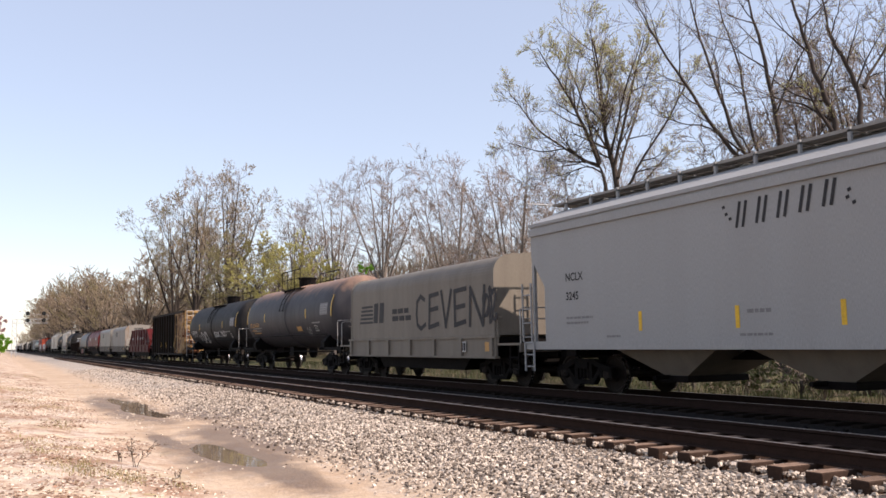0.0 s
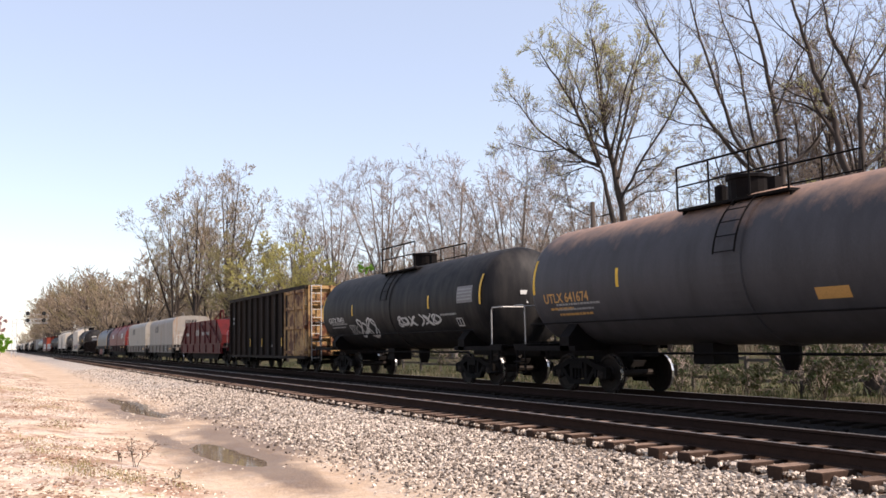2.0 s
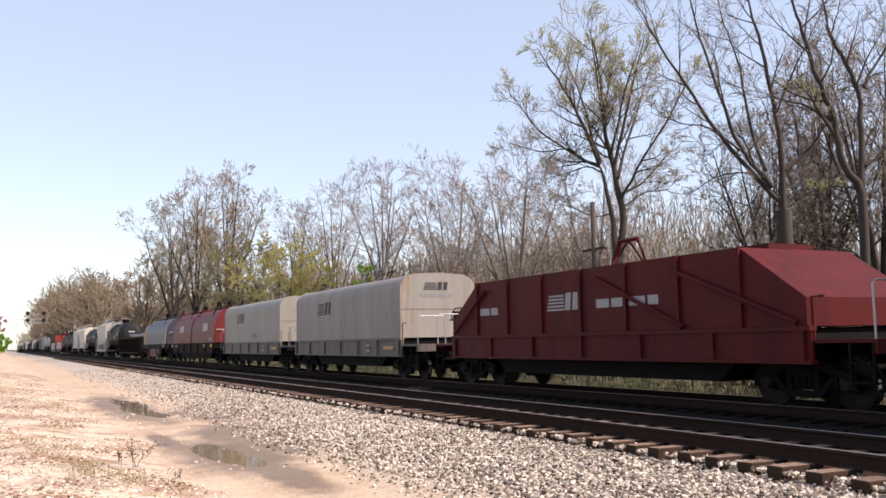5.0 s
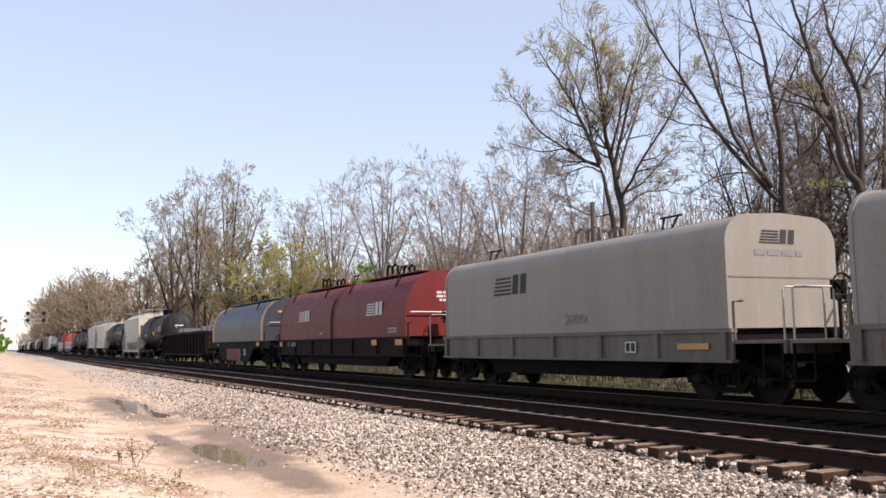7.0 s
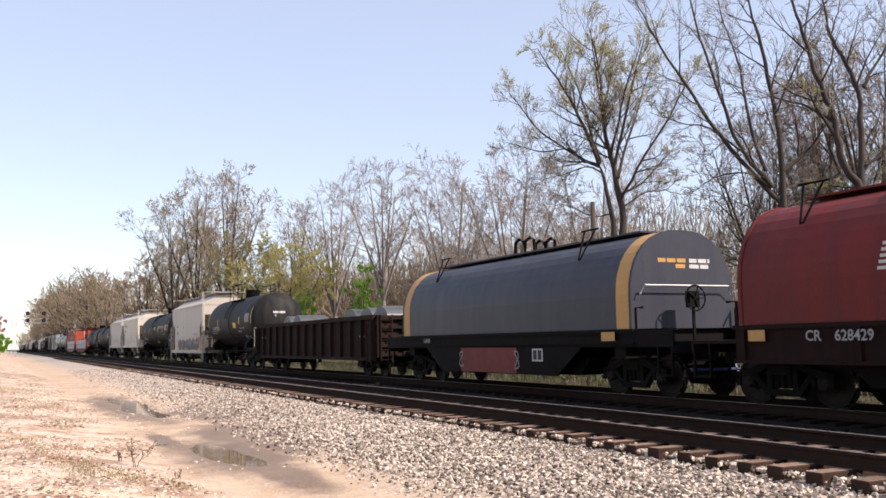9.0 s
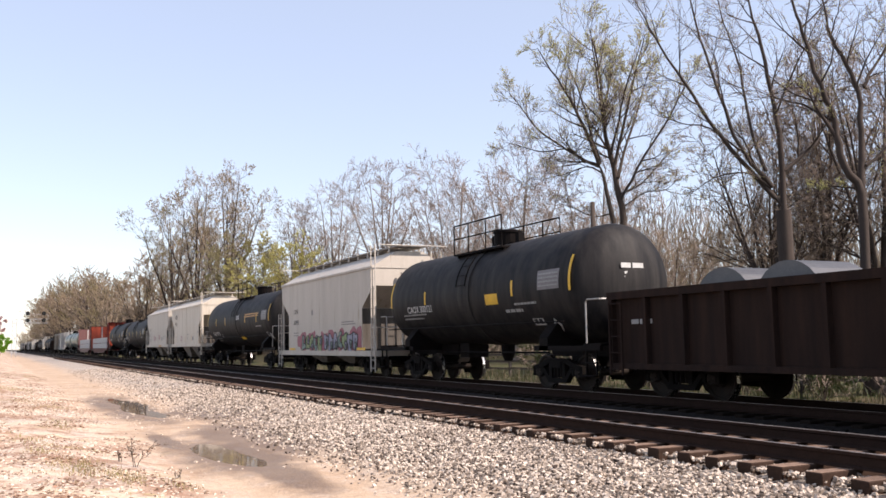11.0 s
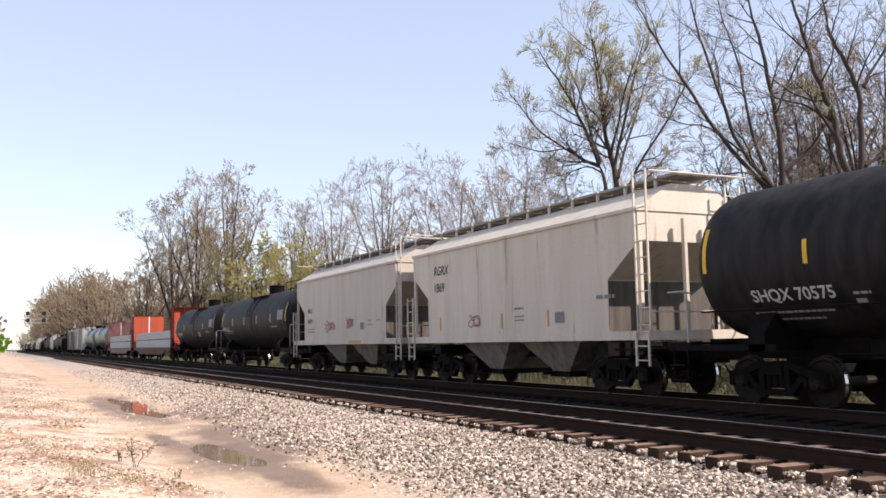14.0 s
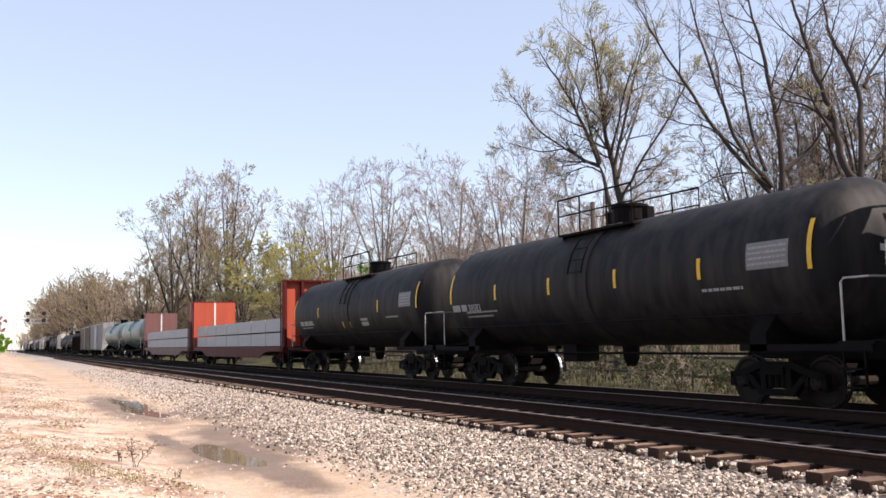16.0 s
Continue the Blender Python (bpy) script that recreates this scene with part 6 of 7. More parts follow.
def emblem(car, x, z, w, y, material, facing="side"):
    """Striped emblem: five bars running into two slanted blocks, a plain shape."""
    bm = BM()
    h = w * 0.3

    def quad(pts):
        bm.faces.new([bm.verts.new((y, x + a, z + c) if facing == "end" else (x + a, y, z + c)) for a, c in pts])
    for k in range(5):
        z0 = h * k / 5
        quad([(0.02 * w * k, z0), (0.55 * w, z0), (0.55 * w, z0 + h * 0.11), (0.02 * w * k, z0 + h * 0.11)])
    for a in (0.57, 0.80):
        quad([(a * w, 0), ((a + 0.17) * w, 0), ((a + 0.21) * w, h), ((a + 0.04) * w, h)])
    tagged(part("emblem", bm, material, car, "plain striped emblem"), kind="stuff")


def blob(car, cx, cz, w, h, y, material, seed, edge=None, name="graffiti_fill"):
    rnd = random.Random(seed)
    ring = []
    for k in range(28):
        a = k * math.tau / 28
        r = 1 + 0.22 * math.sin(3 * a + rnd.uniform(-0.3, 0.3) + seed) + rnd.uniform(-0.07, 0.07)
        ring.append((cx + w * 0.5 * r * math.copysign(abs(math.cos(a)) ** 0.7, math.cos(a)), cz + h * 0.5 * r * math.copysign(abs(math.sin(a)) ** 0.7, math.sin(a))))
    bm = BM()
    bm.faces.new([bm.verts.new((a, y, c)) for a, c in ring])
    bmesh.ops.triangulate(bm, faces=bm.faces[:])
    part(name, bm, material, car)
    if edge:
        strokes(car, [ring + ring[:1]], y - 0.003, edge, 0.022, name="graffiti_outline")
        strokes(car, [[(cx - w * 0.15, cz - h * 0.2), (cx + w * 0.05, cz + h * 0.15), (cx + w * 0.2, cz - h * 0.05)]], y - 0.003, edge, 0.018, name="graffiti_outline")


def scrawl(car, x, z, w, h, y, material, seed, r=0.02, loops=5, bend=None):
    """A loose scrawl of looping strokes."""
    rnd = random.Random(seed)
    lines = []
    for k in range(loops):
        cx = x + w * (k + 0.5) / loops
        p0, a0, turns = rnd.uniform(0, 6), rnd.uniform(0.25, 0.5), rnd.uniform(0.6, 1.2)
        lines.append([(cx + w / loops * 0.55 * math.sin(p0 + t * turns * 0.52 * 2) * (1 - 0.03 * t), z + h * (0.5 + a0 * math.cos(p0 * 1.7 + t * turns * 0.52))) for t in range(13)])
    strokes(car, lines, y, material, r, bend)


def placard(car, x, z, w, h, y, bend=None):
    panel(car, x, z, w, h, y, M_LETTER, bend, "placard", "white-framed notice panel")
    rr = (bend[0] + 0.004, bend[1]) if bend else None
    panel(car, x + w * 0.1, z + h * 0.12, w * 0.35, h * 0.76, y - 0.004, M_INK, rr, "placard_face")
    panel(car, x + w * 0.55, z + h * 0.12, w * 0.35, h * 0.76, y - 0.004, M_INK, rr, "placard_face")


def diamond(car, x, z, size, bend):
    """White diamond-shaped hazard placard on a tank's side."""
    bm = BM()
    r, zc = bend
    ring = []
    for a, c in ((0, -size), (size, 0), (0, size), (-size, 0)):
        k = (z + c - zc) / r
        ring.append((x + a, -(r + 0.02) * math.sqrt(1 - k * k), z + c))
    top = [bm.verts.new(p) for p in ring]
    low = [bm.verts.new((p[0], p[1] + 0.018, p[2])) for p in ring]
    bm.faces.new(top)
    for k in range(4):
        bm.faces.new((top[k], low[k], low[(k + 1) % 4], top[(k + 1) % 4]))
    part("hazard_placard", bm, M_LETTER, car, "white diamond hazard placard")


# ---- the train, from its head backwards ----
SIDE = -1.506
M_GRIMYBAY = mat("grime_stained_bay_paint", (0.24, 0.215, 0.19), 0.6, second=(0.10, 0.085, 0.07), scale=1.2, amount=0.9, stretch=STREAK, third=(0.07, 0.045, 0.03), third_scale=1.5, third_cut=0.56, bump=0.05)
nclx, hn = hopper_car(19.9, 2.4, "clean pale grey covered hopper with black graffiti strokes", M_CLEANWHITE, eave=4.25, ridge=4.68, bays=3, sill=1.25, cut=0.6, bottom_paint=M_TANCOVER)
lettering(nclx, "NCLX", -7.2, 2.70, 0.27, SIDE, M_INK)
lettering(nclx, "3245", -7.2, 2.24, 0.27, SIDE, M_INK)
bars(nclx, [(-7.2, 1.78, 1.1, 0.05), (-7.2, 1.66, 0.9, 0.05), (-1.3, 1.72, 0.6, 0.07), (-1.5, 1.3, 0.8, 0.05), (-5.6, 1.32, 0.5, 0.05)], SIDE, M_GREYINK)
for x in (-4.45, -1.6, 0.77, 3.6, 6.2):
    panel(nclx, x, 1.45, 0.11, 0.42, SIDE, M_YELLOW, name="reflector_stripe", label="yellow reflector stripe")
strokes(nclx, [[(-1.45 + 0.5 * k + dx, 3.34 + 0.03 * k), (-1.35 + 0.5 * k + dx, 3.78 + 0.02 * k)] for k in range(5) for dx in (0.0, 0.16)], SIDE, M_INK, 0.035, label="black spray-painted bars")
strokes(nclx, [[(x, z), (x + 0.03, z + 0.01)] for x, z in ((-1.72, 3.6), (-1.62, 3.5), (-1.78, 3.74), (1.02, 3.52), (1.14, 3.42), (1.06, 3.64))], SIDE, M_INK, 0.03)
bm = BM()
for yy in (-1.56, 1.5):
    box(bm, -hn, hn, yy, yy + 0.06, 3.95, 4.13)
part("eave_band", bm, M_CLEANWHITE, nclx)

coil1, hc1 = coil_car(33.3, 21.95, "dirty tan-grey covered coil car with black graffiti", M_TANCOVER, M_TANCOVER, top=3.72, lifts=False)
CS = -1.476
emblem(coil1, -4.75, 2.0, 2.4, CS, M_INK)
bars(coil1, [(-1.6, 2.28, 1.4, 0.17), (-1.6, 2.03, 1.6, 0.17)], CS, M_INK)
CEV = [[(0.85, 2.65), (0.6, 2.78), (0.36, 2.6), (0.3, 2.2), (0.36, 1.85), (0.6, 1.72), (0.9, 1.85)], [(1.2, 2.75), (1.15, 1.75), (1.75, 1.85)], [(1.2, 2.3), (1.7, 2.35)], [(1.2, 2.75), (1.75, 2.8)], [(1.95, 2.85), (2.2, 1.75), (2.55, 2.85)],
       [(2.75, 2.8), (2.75, 1.78), (3.35, 1.88)], [(2.75, 2.3), (3.3, 2.35)], [(2.75, 2.8), (3.4, 2.85)], [(3.6, 1.75), (3.65, 2.85), (4.3, 1.75), (4.4, 2.85)]]
strokes(coil1, [[(0.45 + (x - 0.3) * 1.14, z) for x, z in ln] for ln in CEV], CS, M_INK, 0.07, label="black spray-painted graffiti letters")
scrawl(coil1, 5.0, 1.75, 0.8, 1.1, CS, M_INK, 4, 0.05, 4)
panel(coil1, 5.2, 1.0, 0.4, 0.26, -1.54, M_BAND, name="patch")
placard(coil1, 3.7, 0.98, 0.35, 0.3, -1.54)
emblem(coil1, 0.2, 3.0, 0.9, hc1 + 0.014, M_INK, "end")

utlx, hu, cu, bu = tank_car(50.3, 35.0, "grey tank car with rust-stained top and head", M_GREYTANK, radius=1.52, zc=2.64, dome_x=-1.02)
lettering(utlx, "UTLX 641674", -6.5, 2.2, 0.33, 0, M_BAND, bend=bu)
bars(utlx, [(-6.3, 2.02, 1.0, 0.06), (-6.0, 1.88, 1.4, 0.06)], 0, M_BAND, bu)
panel(utlx, 1.9, 1.9, 0.7, 0.22, 0, M_BAND, bu, "patch", "dull ochre patch")
placard(utlx, 4.45, 1.85, 0.45, 0.28, 0, bu)
scrawl(utlx, 3.3, 1.65, 0.6, 0.4, 0, M_DIMLETTER, 6, 0.018, 3, bu)
bars(utlx, [(-0.5, 3.3, 0.9, 0.12), (-0.3, 3.1, 0.5, 0.07), (-0.3, 2.98, 0.5, 0.07)], hu - 0.03, M_YELLOW, facing="end")

gatx, hx, cx_, bx = tank_car(67.2, 51.9, "black tank car with pale graffiti scrawl", M_BLACK, radius=1.5, zc=2.55)
lettering(gatx, "GATX 70451", -6.25, 2.1, 0.33, 0, M_LETTER, bend=bx)
scrawl(gatx, -4.0, 1.55, 0.9, 0.5, 0, M_DIMLETTER, 11, 0.02, 4, bx)
scrawl(gatx, -3.1, 1.45, 1.9, 0.8, 0, M_LETTER, 12, 0.035, 4, bx)
scrawl(gatx, 0.9, 1.8, 1.5, 0.4, 0, M_LETTER, 13, 0.028, 5, bx)
scrawl(gatx, 2.7, 1.8, 1.6, 0.42, 0, M_LETTER, 14, 0.028, 5, bx)
placard(gatx, 5.3, 1.75, 0.4, 0.28, 0, bx)
bars(gatx, [(-0.5, 2.6, 0.9, 0.12), (-0.3, 2.45, 0.6, 0.06), (-0.3, 2.35, 0.6, 0.06)], hx - 0.02, M_LETTER, facing="end")

gon, hg = gondola(83.4, 68.8, "tall black ribbed gondola with rusted ochre end", M_GON, top=3.92, end_paint=M_GONEND, ribs=13, plain=4.3)
bm = BM()
box(bm, 4.25, hg - 0.02, -1.47, -1.451, 0.76, 3.77)
ochre = part("end_panel", bm, M_GONEND, gon, "rusted ochre side panels")
for z in (0.92, 2.05, 2.95, 3.7):
    bm = BM()
    box(bm, 4.25, hg, -1.58, -1.471, z - 0.07, z + 0.07)
    part("panel_beam", bm, M_GONEND, ochre)
for x in (4.25, 5.75, hg - 0.07):
    bm = BM()
    box(bm, x - 0.06, x + 0.06, -1.62, -1.583, 0.76, 3.77)
    part("panel_post", bm, M_GONEND, ochre)
for x, z in ((-2.0, 4.0), (0.8, 4.02), (-4.6, 4.0), (3.0, 4.0)):
    bm = BM()
    lathe(bm, [(-0.6, 0.1), (-0.3, 0.5), (0.0, 0.45), (0.15, 0.1)], "z", 9, (x, 0.3, z))
    part("scrap_heap", bm, M_TANCOVER, gon)
bars(gon, [(-6.9, 2.75, 0.5, 0.13), (-6.9, 2.5, 0.5, 0.13)], -1.456, M_DIMLETTER)

for x in (-2.41, -0.00, 3.62):
    panel(gon, x - 0.045, 1.20, 0.09, 0.42, -1.586, M_YELLOW, name="reflector_stripe", label="yellow reflector stripe")
for x in (-0.56, 1.40):
    panel(gon, x, 1.18, 0.16, 0.12, -1.456, M_DIMLETTER, name="stencil_mark")

coil2, hc2 = coil_car(99.3, 86.0, "dull red coil car with arched hood", M_DULLRED, M_DULLRED, "slope", hoods=1, top=2.95)
emblem(coil2, -1.5, 2.0, 1.4, CS, M_DIMLETTER)
bars(coil2, [(0.6, 2.0, 2.2, 0.2), (-5.0, 2.0, 1.0, 0.2)], CS, M_DIMLETTER)
for a, c in ((-6.5, -4.6), (6.5, 3.2), (3.6, 0.6)):
    hand_rail(coil2, [(a, -1.56, 1.5), (c, -1.54, 2.7)], M_DULLRED, 0.05, "brace")

coil3, hc3 = coil_car(115.4, 103.4, "tan-grey covered coil car with rust streaks", M_RUSTCOVER, M_GRIMYSILL, top=3.64)
emblem(coil3, -3.0, 2.5, 1.75, CS, M_INK)
coil4, hc4 = coil_car(130.2, 118.2, "pale grey covered coil car with striped emblem", M_GREYCOVER, M_GRIMYSILL, top=3.64)
for c, hh in ((coil3, hc3), (coil4, hc4)):
    emblem(c, -0.6, 3.1, 0.95, hh + 0.014, M_INK, "end")
    bars(c, [(-0.75, 2.86, 1.3, 0.12)], hh + 0.014, M_GREYINK, facing="end")
    bm = BM()
    box(bm, hh + 0.004, hh + 0.016, -1.44, 1.44, 2.42, 2.45)
    part("seam", bm, M_TANCOVER, c)
    placard(c, 2.9, 0.98, 0.38, 0.24, -1.545)
    panel(c, 4.6, 1.05, 0.9, 0.12, -1.545, M_BAND, name="patch")
emblem(coil4, -3.0, 2.52, 1.75, CS, M_INK)
scrawl(coil4, 0.5, 1.62, 0.9, 0.3, CS, M_GREYINK, 21, 0.018, 5)

coil5, hc5 = coil_car(148.5, 133.3, "red coil car with two rounded hoods", M_RED, M_MAROONFRAME, "round", hoods=2, top=3.75, deck=1.5, rails=False)
emblem(coil5, 3.9, 2.3, 1.6, CS, M_LETTER)
emblem(coil5, -4.6, 2.3, 1.6, CS, M_LETTER)
lettering(coil5, "628429", -5.4, 1.2, 0.25, -1.585, M_DIMLETTER)
lettering(coil5, "CR", -6.0, 1.2, 0.25, -1.585, M_DIMLETTER)
bars(coil5, [(6.0, 1.75, 0.8, 0.07), (6.0, 1.64, 0.8, 0.07), (-1.6, 1.7, 0.4, 0.06)], CS, M_DIMLETTER)
for x, w in ((-7.3, 0.4), (4.7, 0.5), (6.9, 0.6)):
    panel(coil5, x, 1.2, w, 0.2, -1.585, M_BAND, name="patch")
bars(coil5, [(-0.3, 2.95, 0.6, 0.08), (-0.3, 2.82, 0.6, 0.08), (-0.2, 2.69, 0.4, 0.08)], hc5 + 0.014, M_LETTER, facing="end")
hand_rail(coil5, [(hc5 + 0.12, -1.35, 2.32), (hc5 + 0.12, 1.35, 2.30)], M_STEEL, 0.022)

coil6, hc6 = coil_car(164.1, 151.7, "blue-grey coil car with ochre bands on its hood", M_BLUE, M_FRAME, "round", hoods=1, top=3.7, deck=1.5, bands=0.45, belly=True, rails=False)
lettering(coil6, "16448", -4.4, 1.26, 0.2, -1.575, M_DIMLETTER)
panel(coil6, 5.2, 1.24, 0.5, 0.2, -1.575, M_BAND, name="patch")
red_patch = mat("faded_red_patch", (0.17, 0.03, 0.026), 0.6, scale=3.0, bump=0.0)
panel(coil6, -1.9, 0.42, 3.2, 0.68, -1.506, red_patch, name="painted_patch", label="faded red painted patch")
scrawl(coil6, -2.0, 0.5, 0.25, 0.55, -1.51, M_DIMLETTER, 3, 0.015, 1)
scrawl(coil6, 1.2, 0.5, 0.25, 0.55, -1.51, M_DIMLETTER, 5, 0.015, 1)
placard(coil6, 2.1, 0.75, 0.5, 0.32, -1.506)
bars(coil6, [(0.2, 2.98, 0.6, 0.09), (0.2, 2.85, 0.6, 0.09)], hc6 + 0.014, M_LETTER, facing="end")
bars(coil6, [(-0.7, 2.98, 0.8, 0.09), (-0.2, 2.85, 0.3, 0.09)], hc6 + 0.014, M_BAND, facing="end")
hand_rail(coil6, [(hc6 + 0.1, -1.3, 2.25), (hc6 + 0.16, -1.2, 2.45), (hc6 + 0.16, 1.2, 2.45), (hc6 + 0.1, 1.3, 2.25)], M_STEEL, 0.02)
hand_rail(coil6, [(hc6 + 1.3, -1.0, 0.62), (hc6 + 1.3, 1.2, 0.6)], M_BLUEPIPE, 0.035, "brake_pipe")


def coils(car, half, z):
    for x in (-5.6, -3.9, 3.6, 5.4, 6.9):
        bm = BM()
        lathe(bm, [(-0.7, 0.3), (-0.7, 0.84), (0.7, 0.84), (0.7, 0.3)], "y", 28, (x, 0, z + 0.85))
        part("steel_coil", bm, M_COIL, car, "bright steel coil", smooth=False)


low, hl = gondola(183.2, 166.7, "low dark brown gondola loaded with steel coils", M_BROWNGON, top=2.3, ribs=15, load=coils)
bars(low, [(-7.6, 1.6, 0.7, 0.1), (6.6, 1.5, 0.5, 0.1)], -1.456, M_DIMLETTER)

t12, ht12, ct12, bt12 = tank_car(196.6, 184.2, "black tank car with dull head", M_BLACK, radius=1.5, zc=2.68)
lettering(t12, "CAOX 300121", -4.15, 2.25, 0.31, 0, M_LETTER, bend=bt12)
panel(t12, 1.3, 2.3, 0.7, 0.3, 0, M_YELLOW, bt12, "patch", "yellow panel")
bars(t12, [(2.3, 2.05, 0.9, 0.09)], 0, M_DIMLETTER, bt12)
placard(t12, 3.45, 1.68, 0.5, 0.22, 0, bt12)
bars(t12, [(-0.4, 3.0, 0.7, 0.12), (-0.3, 2.85, 0.4, 0.06), (-0.3, 2.75, 0.4, 0.06)], ht12 - 0.02, M_LETTER, facing="end")

diamond(t12, 4.45, 1.66, 0.17, bt12)

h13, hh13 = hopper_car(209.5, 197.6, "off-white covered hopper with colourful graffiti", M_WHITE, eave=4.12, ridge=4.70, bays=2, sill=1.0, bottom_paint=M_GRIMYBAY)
lettering(h13, "CEFX", -4.0, 2.68, 0.28, SIDE, M_INK)
lettering(h13, "300935", -4.0, 2.18, 0.28, SIDE, M_INK, widen=0.95)
bars(h13, [(2.5, 2.12, 1.4, 0.04), (2.5, 2.02, 1.6, 0.04), (-4.0, 1.78, 0.8, 0.04), (-4.0, 1.66, 0.8, 0.04)], SIDE, M_GREYINK)
panel(h13, -1.35, 2.55, 0.2, 0.22, SIDE, M_GREYINK, name="data_panel")
rg_ = random.Random(77)
for k, x in enumerate((-2.7, -1.3, 0.35, 1.4, 2.6, 3.8, 4.4)):
    blob(h13, x, 1.40, rg_.uniform(0.8, 1.3), rg_.uniform(0.7, 0.95), SIDE - 0.001, GRAFFITI[0], 30 + k)
for k, c in enumerate((3, 1, 1, 3, 1, 2, 2, 2, 3, 1, 2, 2)):
    x = -2.45 + 0.57 * k + (0.25 if k > 4 else 0)
    blob(h13, x, 1.36 + rg_.uniform(-0.05, 0.05), rg_.uniform(0.5, 0.62), rg_.uniform(0.55, 0.68), SIDE - 0.005 - 0.0005 * k, GRAFFITI[c], 40 + k, M_INK)
    blob(h13, x + 0.12, 1.30 + rg_.uniform(-0.15, 0.2), 0.22, 0.3, SIDE - 0.012 - 0.0005 * k, GRAFFITI[(c + 1) % 4], 60 + k, M_INK)
panel(h13, -4.6, 1.02, 0.9, 0.1, -1.535, M_YELLOW, name="reflector_stripe")
panel(h13, 4.3, 1.02, 0.9, 0.1, -1.535, M_YELLOW, name="reflector_stripe")

t14, ht14, ct14, bt14 = tank_car(227.55, 211.4, "black tank car with yellow stripes", M_BLACK, radius=1.5, zc=2.72, stripes=7, dash=1.02, dome_x=1.05)
bars(t14, [(2.42, 2.95, 3.0, 0.07), (2.42, 2.83, 2.9, 0.07)], 0, M_BAND, bt14)
lettering(t14, "SHQX 70575", -6.3, 1.92, 0.34, 0, M_LETTER, bend=bt14)
bars(t14, [(-4.1, 1.95, 0.34, 0.05), (-4.1, 1.8, 0.2, 0.1)], 0, M_DIMLETTER, bt14)
panel(t14, 0.35, 1.62, 0.9, 0.26, 0, M_YELLOW, bt14, "patch", "yellow panel")
scrawl(t14, 0.4, 2.72, 0.75, 0.3, 0, M_LETTER, 61, 0.022, 5, bt14)
placard(t14, 6.3, 1.75, 0.35, 0.25, 0, bt14)

diamond(t14, 6.95, 1.75, 0.17, bt14)

h15, hh15 = hopper_car(240.6, 228.8, "cream covered hopper with weathered paint", M_CREAM, eave=4.12, ridge=4.70, bays=2, sill=1.45, bottom_paint=M_GRIMYBAY)
lettering(h15, "RGRX", -4.35, 3.36, 0.40, SIDE, M_INK, shear=0.25, widen=0.95)
lettering(h15, "1869", -4.35, 2.83, 0.40, SIDE, M_INK, widen=0.95)
for x in (-3.95, -0.12, 2.2):
    panel(h15, x, 1.62, 0.1, 0.42, SIDE, M_BAND, name="reflector_stripe", label="ochre reflector stripe")
panel(h15, 2.55, 1.7, 0.42, 0.27, SIDE, M_GREYINK, name="data_panel")
scrawl(h15, -2.05, 1.64, 0.75, 0.45, SIDE, GRAFFITI[0], 51, 0.016, 3)
bars(h15, [(0.6, 1.8, 0.5, 0.04), (0.6, 1.9, 0.5, 0.04), (0.6, 2.1, 0.5, 0.06), (3.8, 1.4, 0.6, 0.05), (4.3, 2.2, 0.7, 0.09)], SIDE, M_GREYINK)

h16, hh16 = hopper_car(253.7, 241.9, "off-white covered hopper with rust streaks and small red scrawls", M_WHITE, eave=4.12, ridge=4.70, bays=2, sill=1.45, bottom_paint=M_GRIMYBAY)
lettering(h16, "NRLX", -4.3, 2.64, 0.28, SIDE, M_INK)
lettering(h16, "34259", -4.3, 2.18, 0.28, SIDE, M_INK)
scrawl(h16, -2.0, 1.75, 1.4, 0.5, SIDE, GRAFFITI[0], 52, 0.02, 5)
scrawl(h16, 0.7, 1.88, 0.8, 0.42, SIDE, GRAFFITI[0], 53, 0.02, 5)
panel(h16, 2.2, 1.8, 0.42, 0.27, SIDE, M_GREYINK, name="data_panel")
bars(h16, [(-4.3, 1.9, 0.9, 0.05), (-4.3, 1.78, 0.9, 0.05), (3.0, 2.1, 0.4, 0.05), (3.0, 1.95, 0.5, 0.05), (3.9, 2.1, 0.3, 0.05)], SIDE, M_GREYINK)
panel(h16, 1.0, 1.28, 1.4, 0.12, -1.535, M_BAND, name="rust_patch")

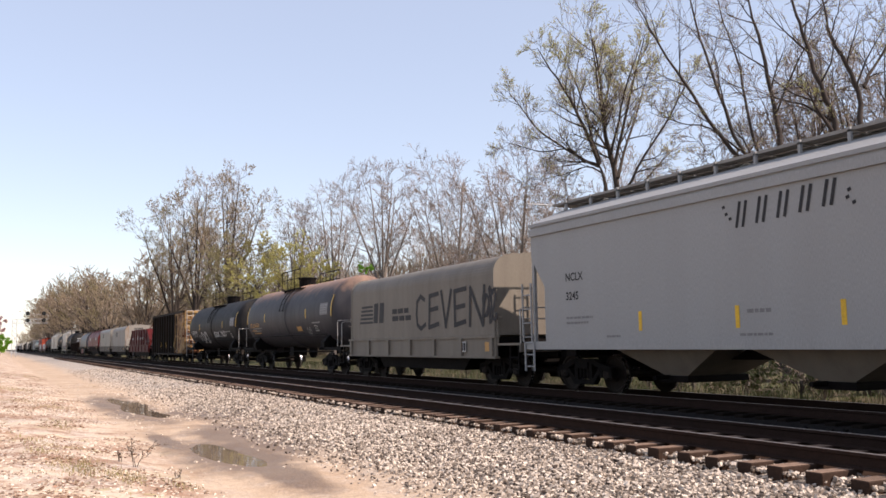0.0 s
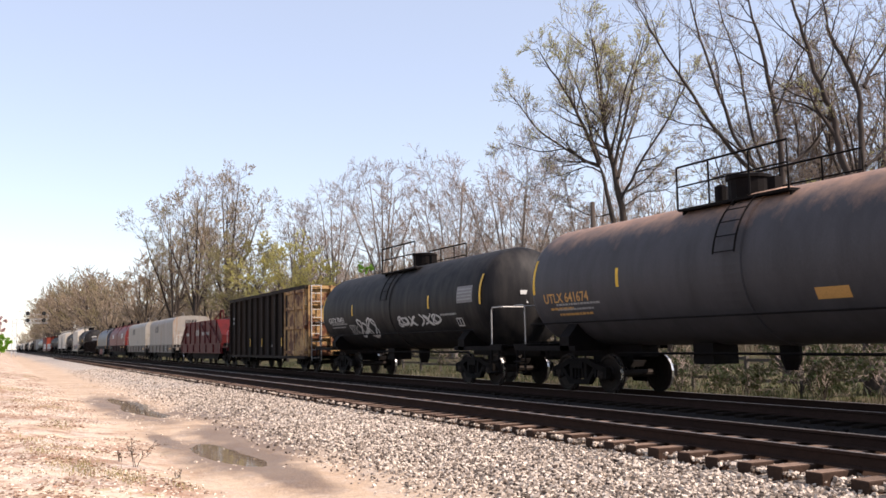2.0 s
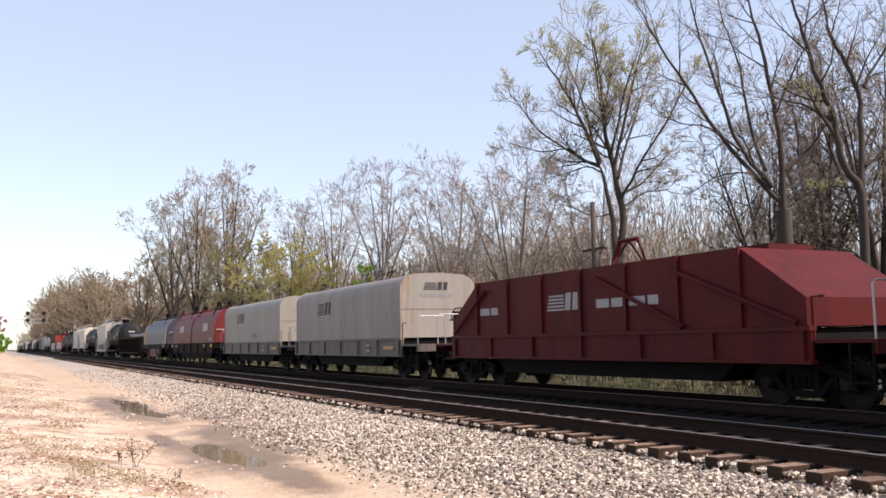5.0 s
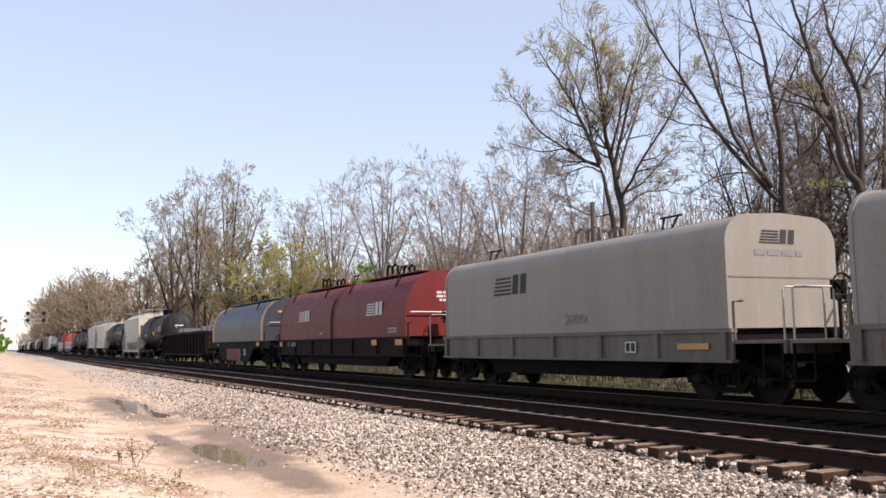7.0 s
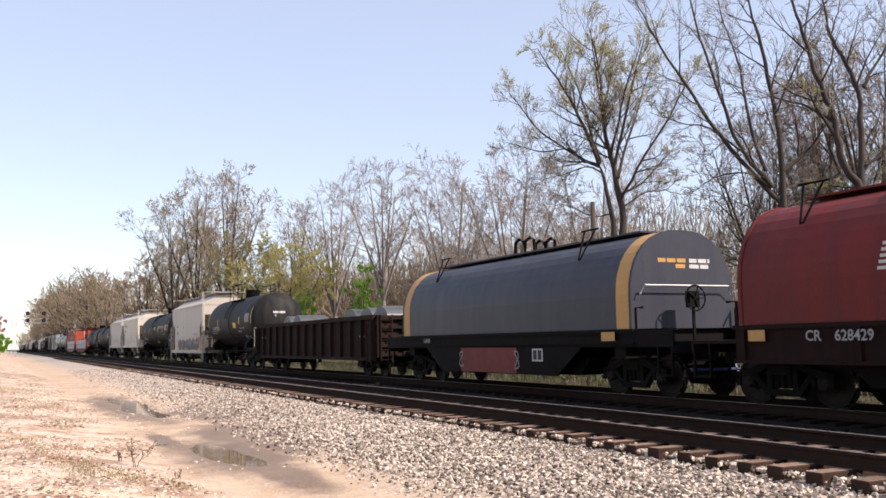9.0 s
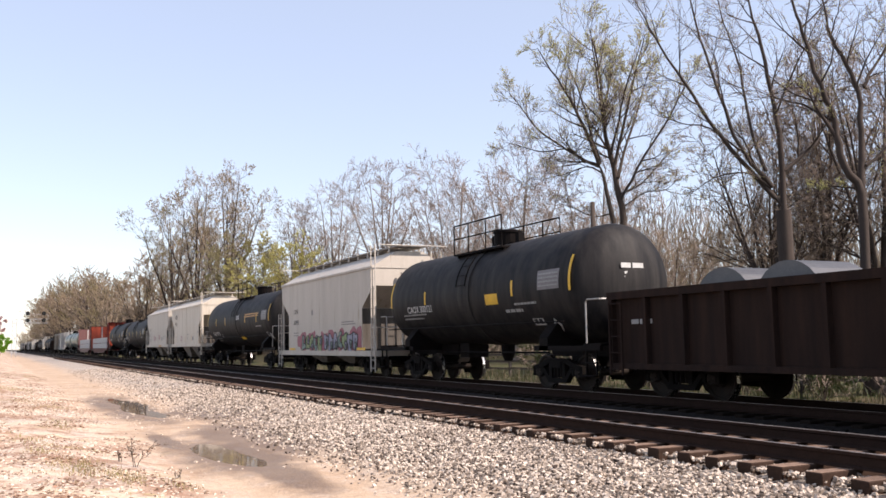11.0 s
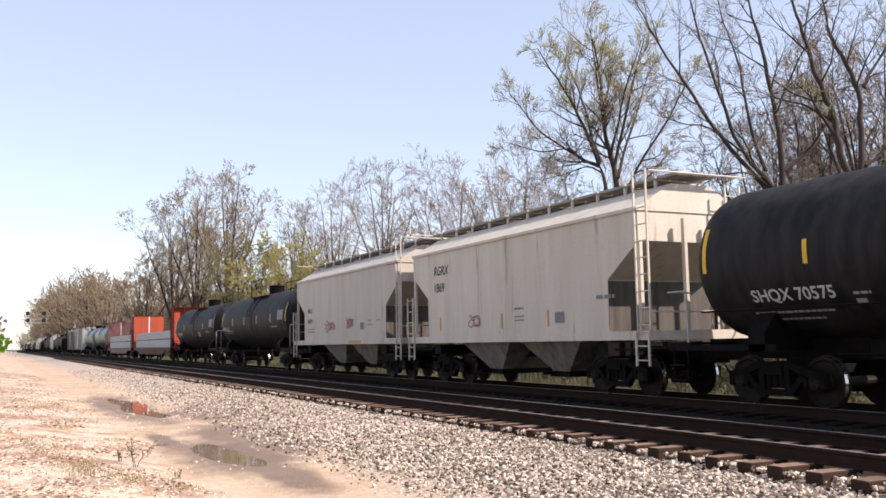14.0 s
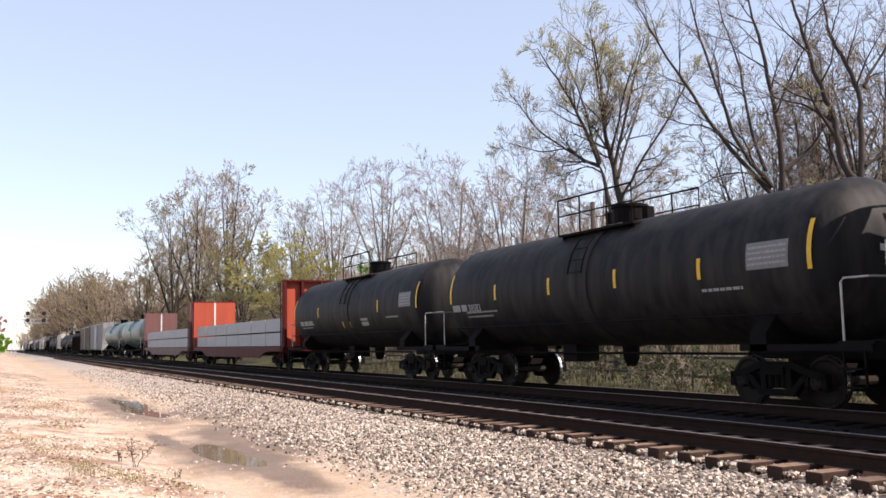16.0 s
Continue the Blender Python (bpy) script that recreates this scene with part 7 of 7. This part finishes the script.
t17, ht17, ct17, bt17 = tank_car(270.0, 255.0, "black tank car with yellow stripes and grimy head", M_BLACK, radius=1.5, zc=2.62, stripes=6)
lettering(t17, "38583", -5.7, 2.15, 0.3, 0, M_DIMLETTER, bend=bt17)
bars(t17, [(-6.7, 2.17, 0.9, 0.2)], 0, M_DIMLETTER, bt17)
bars(t17, [(-0.5, 2.7, 0.5, 0.12), (0.1, 2.7, 0.45, 0.12), (-0.4, 2.55, 0.4, 0.06), (-0.4, 2.45, 0.4, 0.06)], ht17 - 0.02, M_LETTER, facing="end")
t18, ht18, ct18, bt18 = tank_car(286.2, 271.2, "black tank car with top platform", M_BLACK, radius=1.5, zc=2.62, turn=False)
panel(t18, -0.5, 1.9, 0.9, 0.28, 0, M_YELLOW, bt18, "patch", "yellow panel")
bars(t18, [(-6.0, 2.1, 1.8, 0.2), (1.6, 1.95, 0.7, 0.3)], 0, M_DIMLETTER, bt18)
f19, hf19 = bulkhead_flat(310.0, 287.6, "orange-red bulkhead flatcar with wrapped bundles", M_DULLRED, M_ORANGE)
f20, hf20 = bulkhead_flat(333.6, 311.6, "faded maroon bulkhead flatcar with wrapped bundles", M_MAROON, M_MAROON)
far_tank = tank_car(351.5, 336.5, "pale green-grey tank car", M_GREENTANK, turn=False)[0]
tank_car(369.5, 354.0, "pale green-grey tank car", M_GREENTANK, turn=False)
far_box = box_car(388.5, 371.5, "pale grey box car with a white roof", M_CLEANWHITE)[0]
box_car(406.5, 389.5, "pale grey box car with a rusty end", M_TANCOVER)
far_gon = gondola(424.0, 408.0, "dark gondola far back in the train", M_BROWNGON, top=3.4, turn=False)[0]


def follow(ob, s, label):
    c = copy_thing(ob, pose(-s, FAR_TRACK, 0))
    c["label"] = label
    CARS.append((c, -s))


TAIL = ("t", "t", "h", "t", "t", "g", "t", "h", "h", "t", "t", "b", "t", "t", "g", "h", "t", "t", "b", "b", "t", "t")
for k_, kind_ in enumerate(TAIL):
    follow({"t": t18, "h": h16, "g": far_gon, "b": far_box}[kind_], 434.0 + 16.6 * k_,
           {"t": "dark tank car far back in the train", "h": "off-white covered hopper far back in the train", "g": "dark gondola far back in the train", "b": "pale grey box car far back in the train"}[kind_])

# ---- motion ----


def run(t):
    """Metres gone since the clip's start."""
    return 15.292 * t + 0.5 * 0.0572 * (t - 8) ** 2 - 0.5 * 0.0572 * 64


def motions():
    for car, x in CARS:
        walk(car, [(t, pose(x + run(t), FAR_TRACK, 0)) for t in range(0, 17, 2)])
    for ws, w in WHEELS:
        walk(ws, [(k / 30, pose(w, 0, 0.457, 0, math.degrees(run(k / 30) / 0.457), 0)) for k in range(0, 481)])


motions()
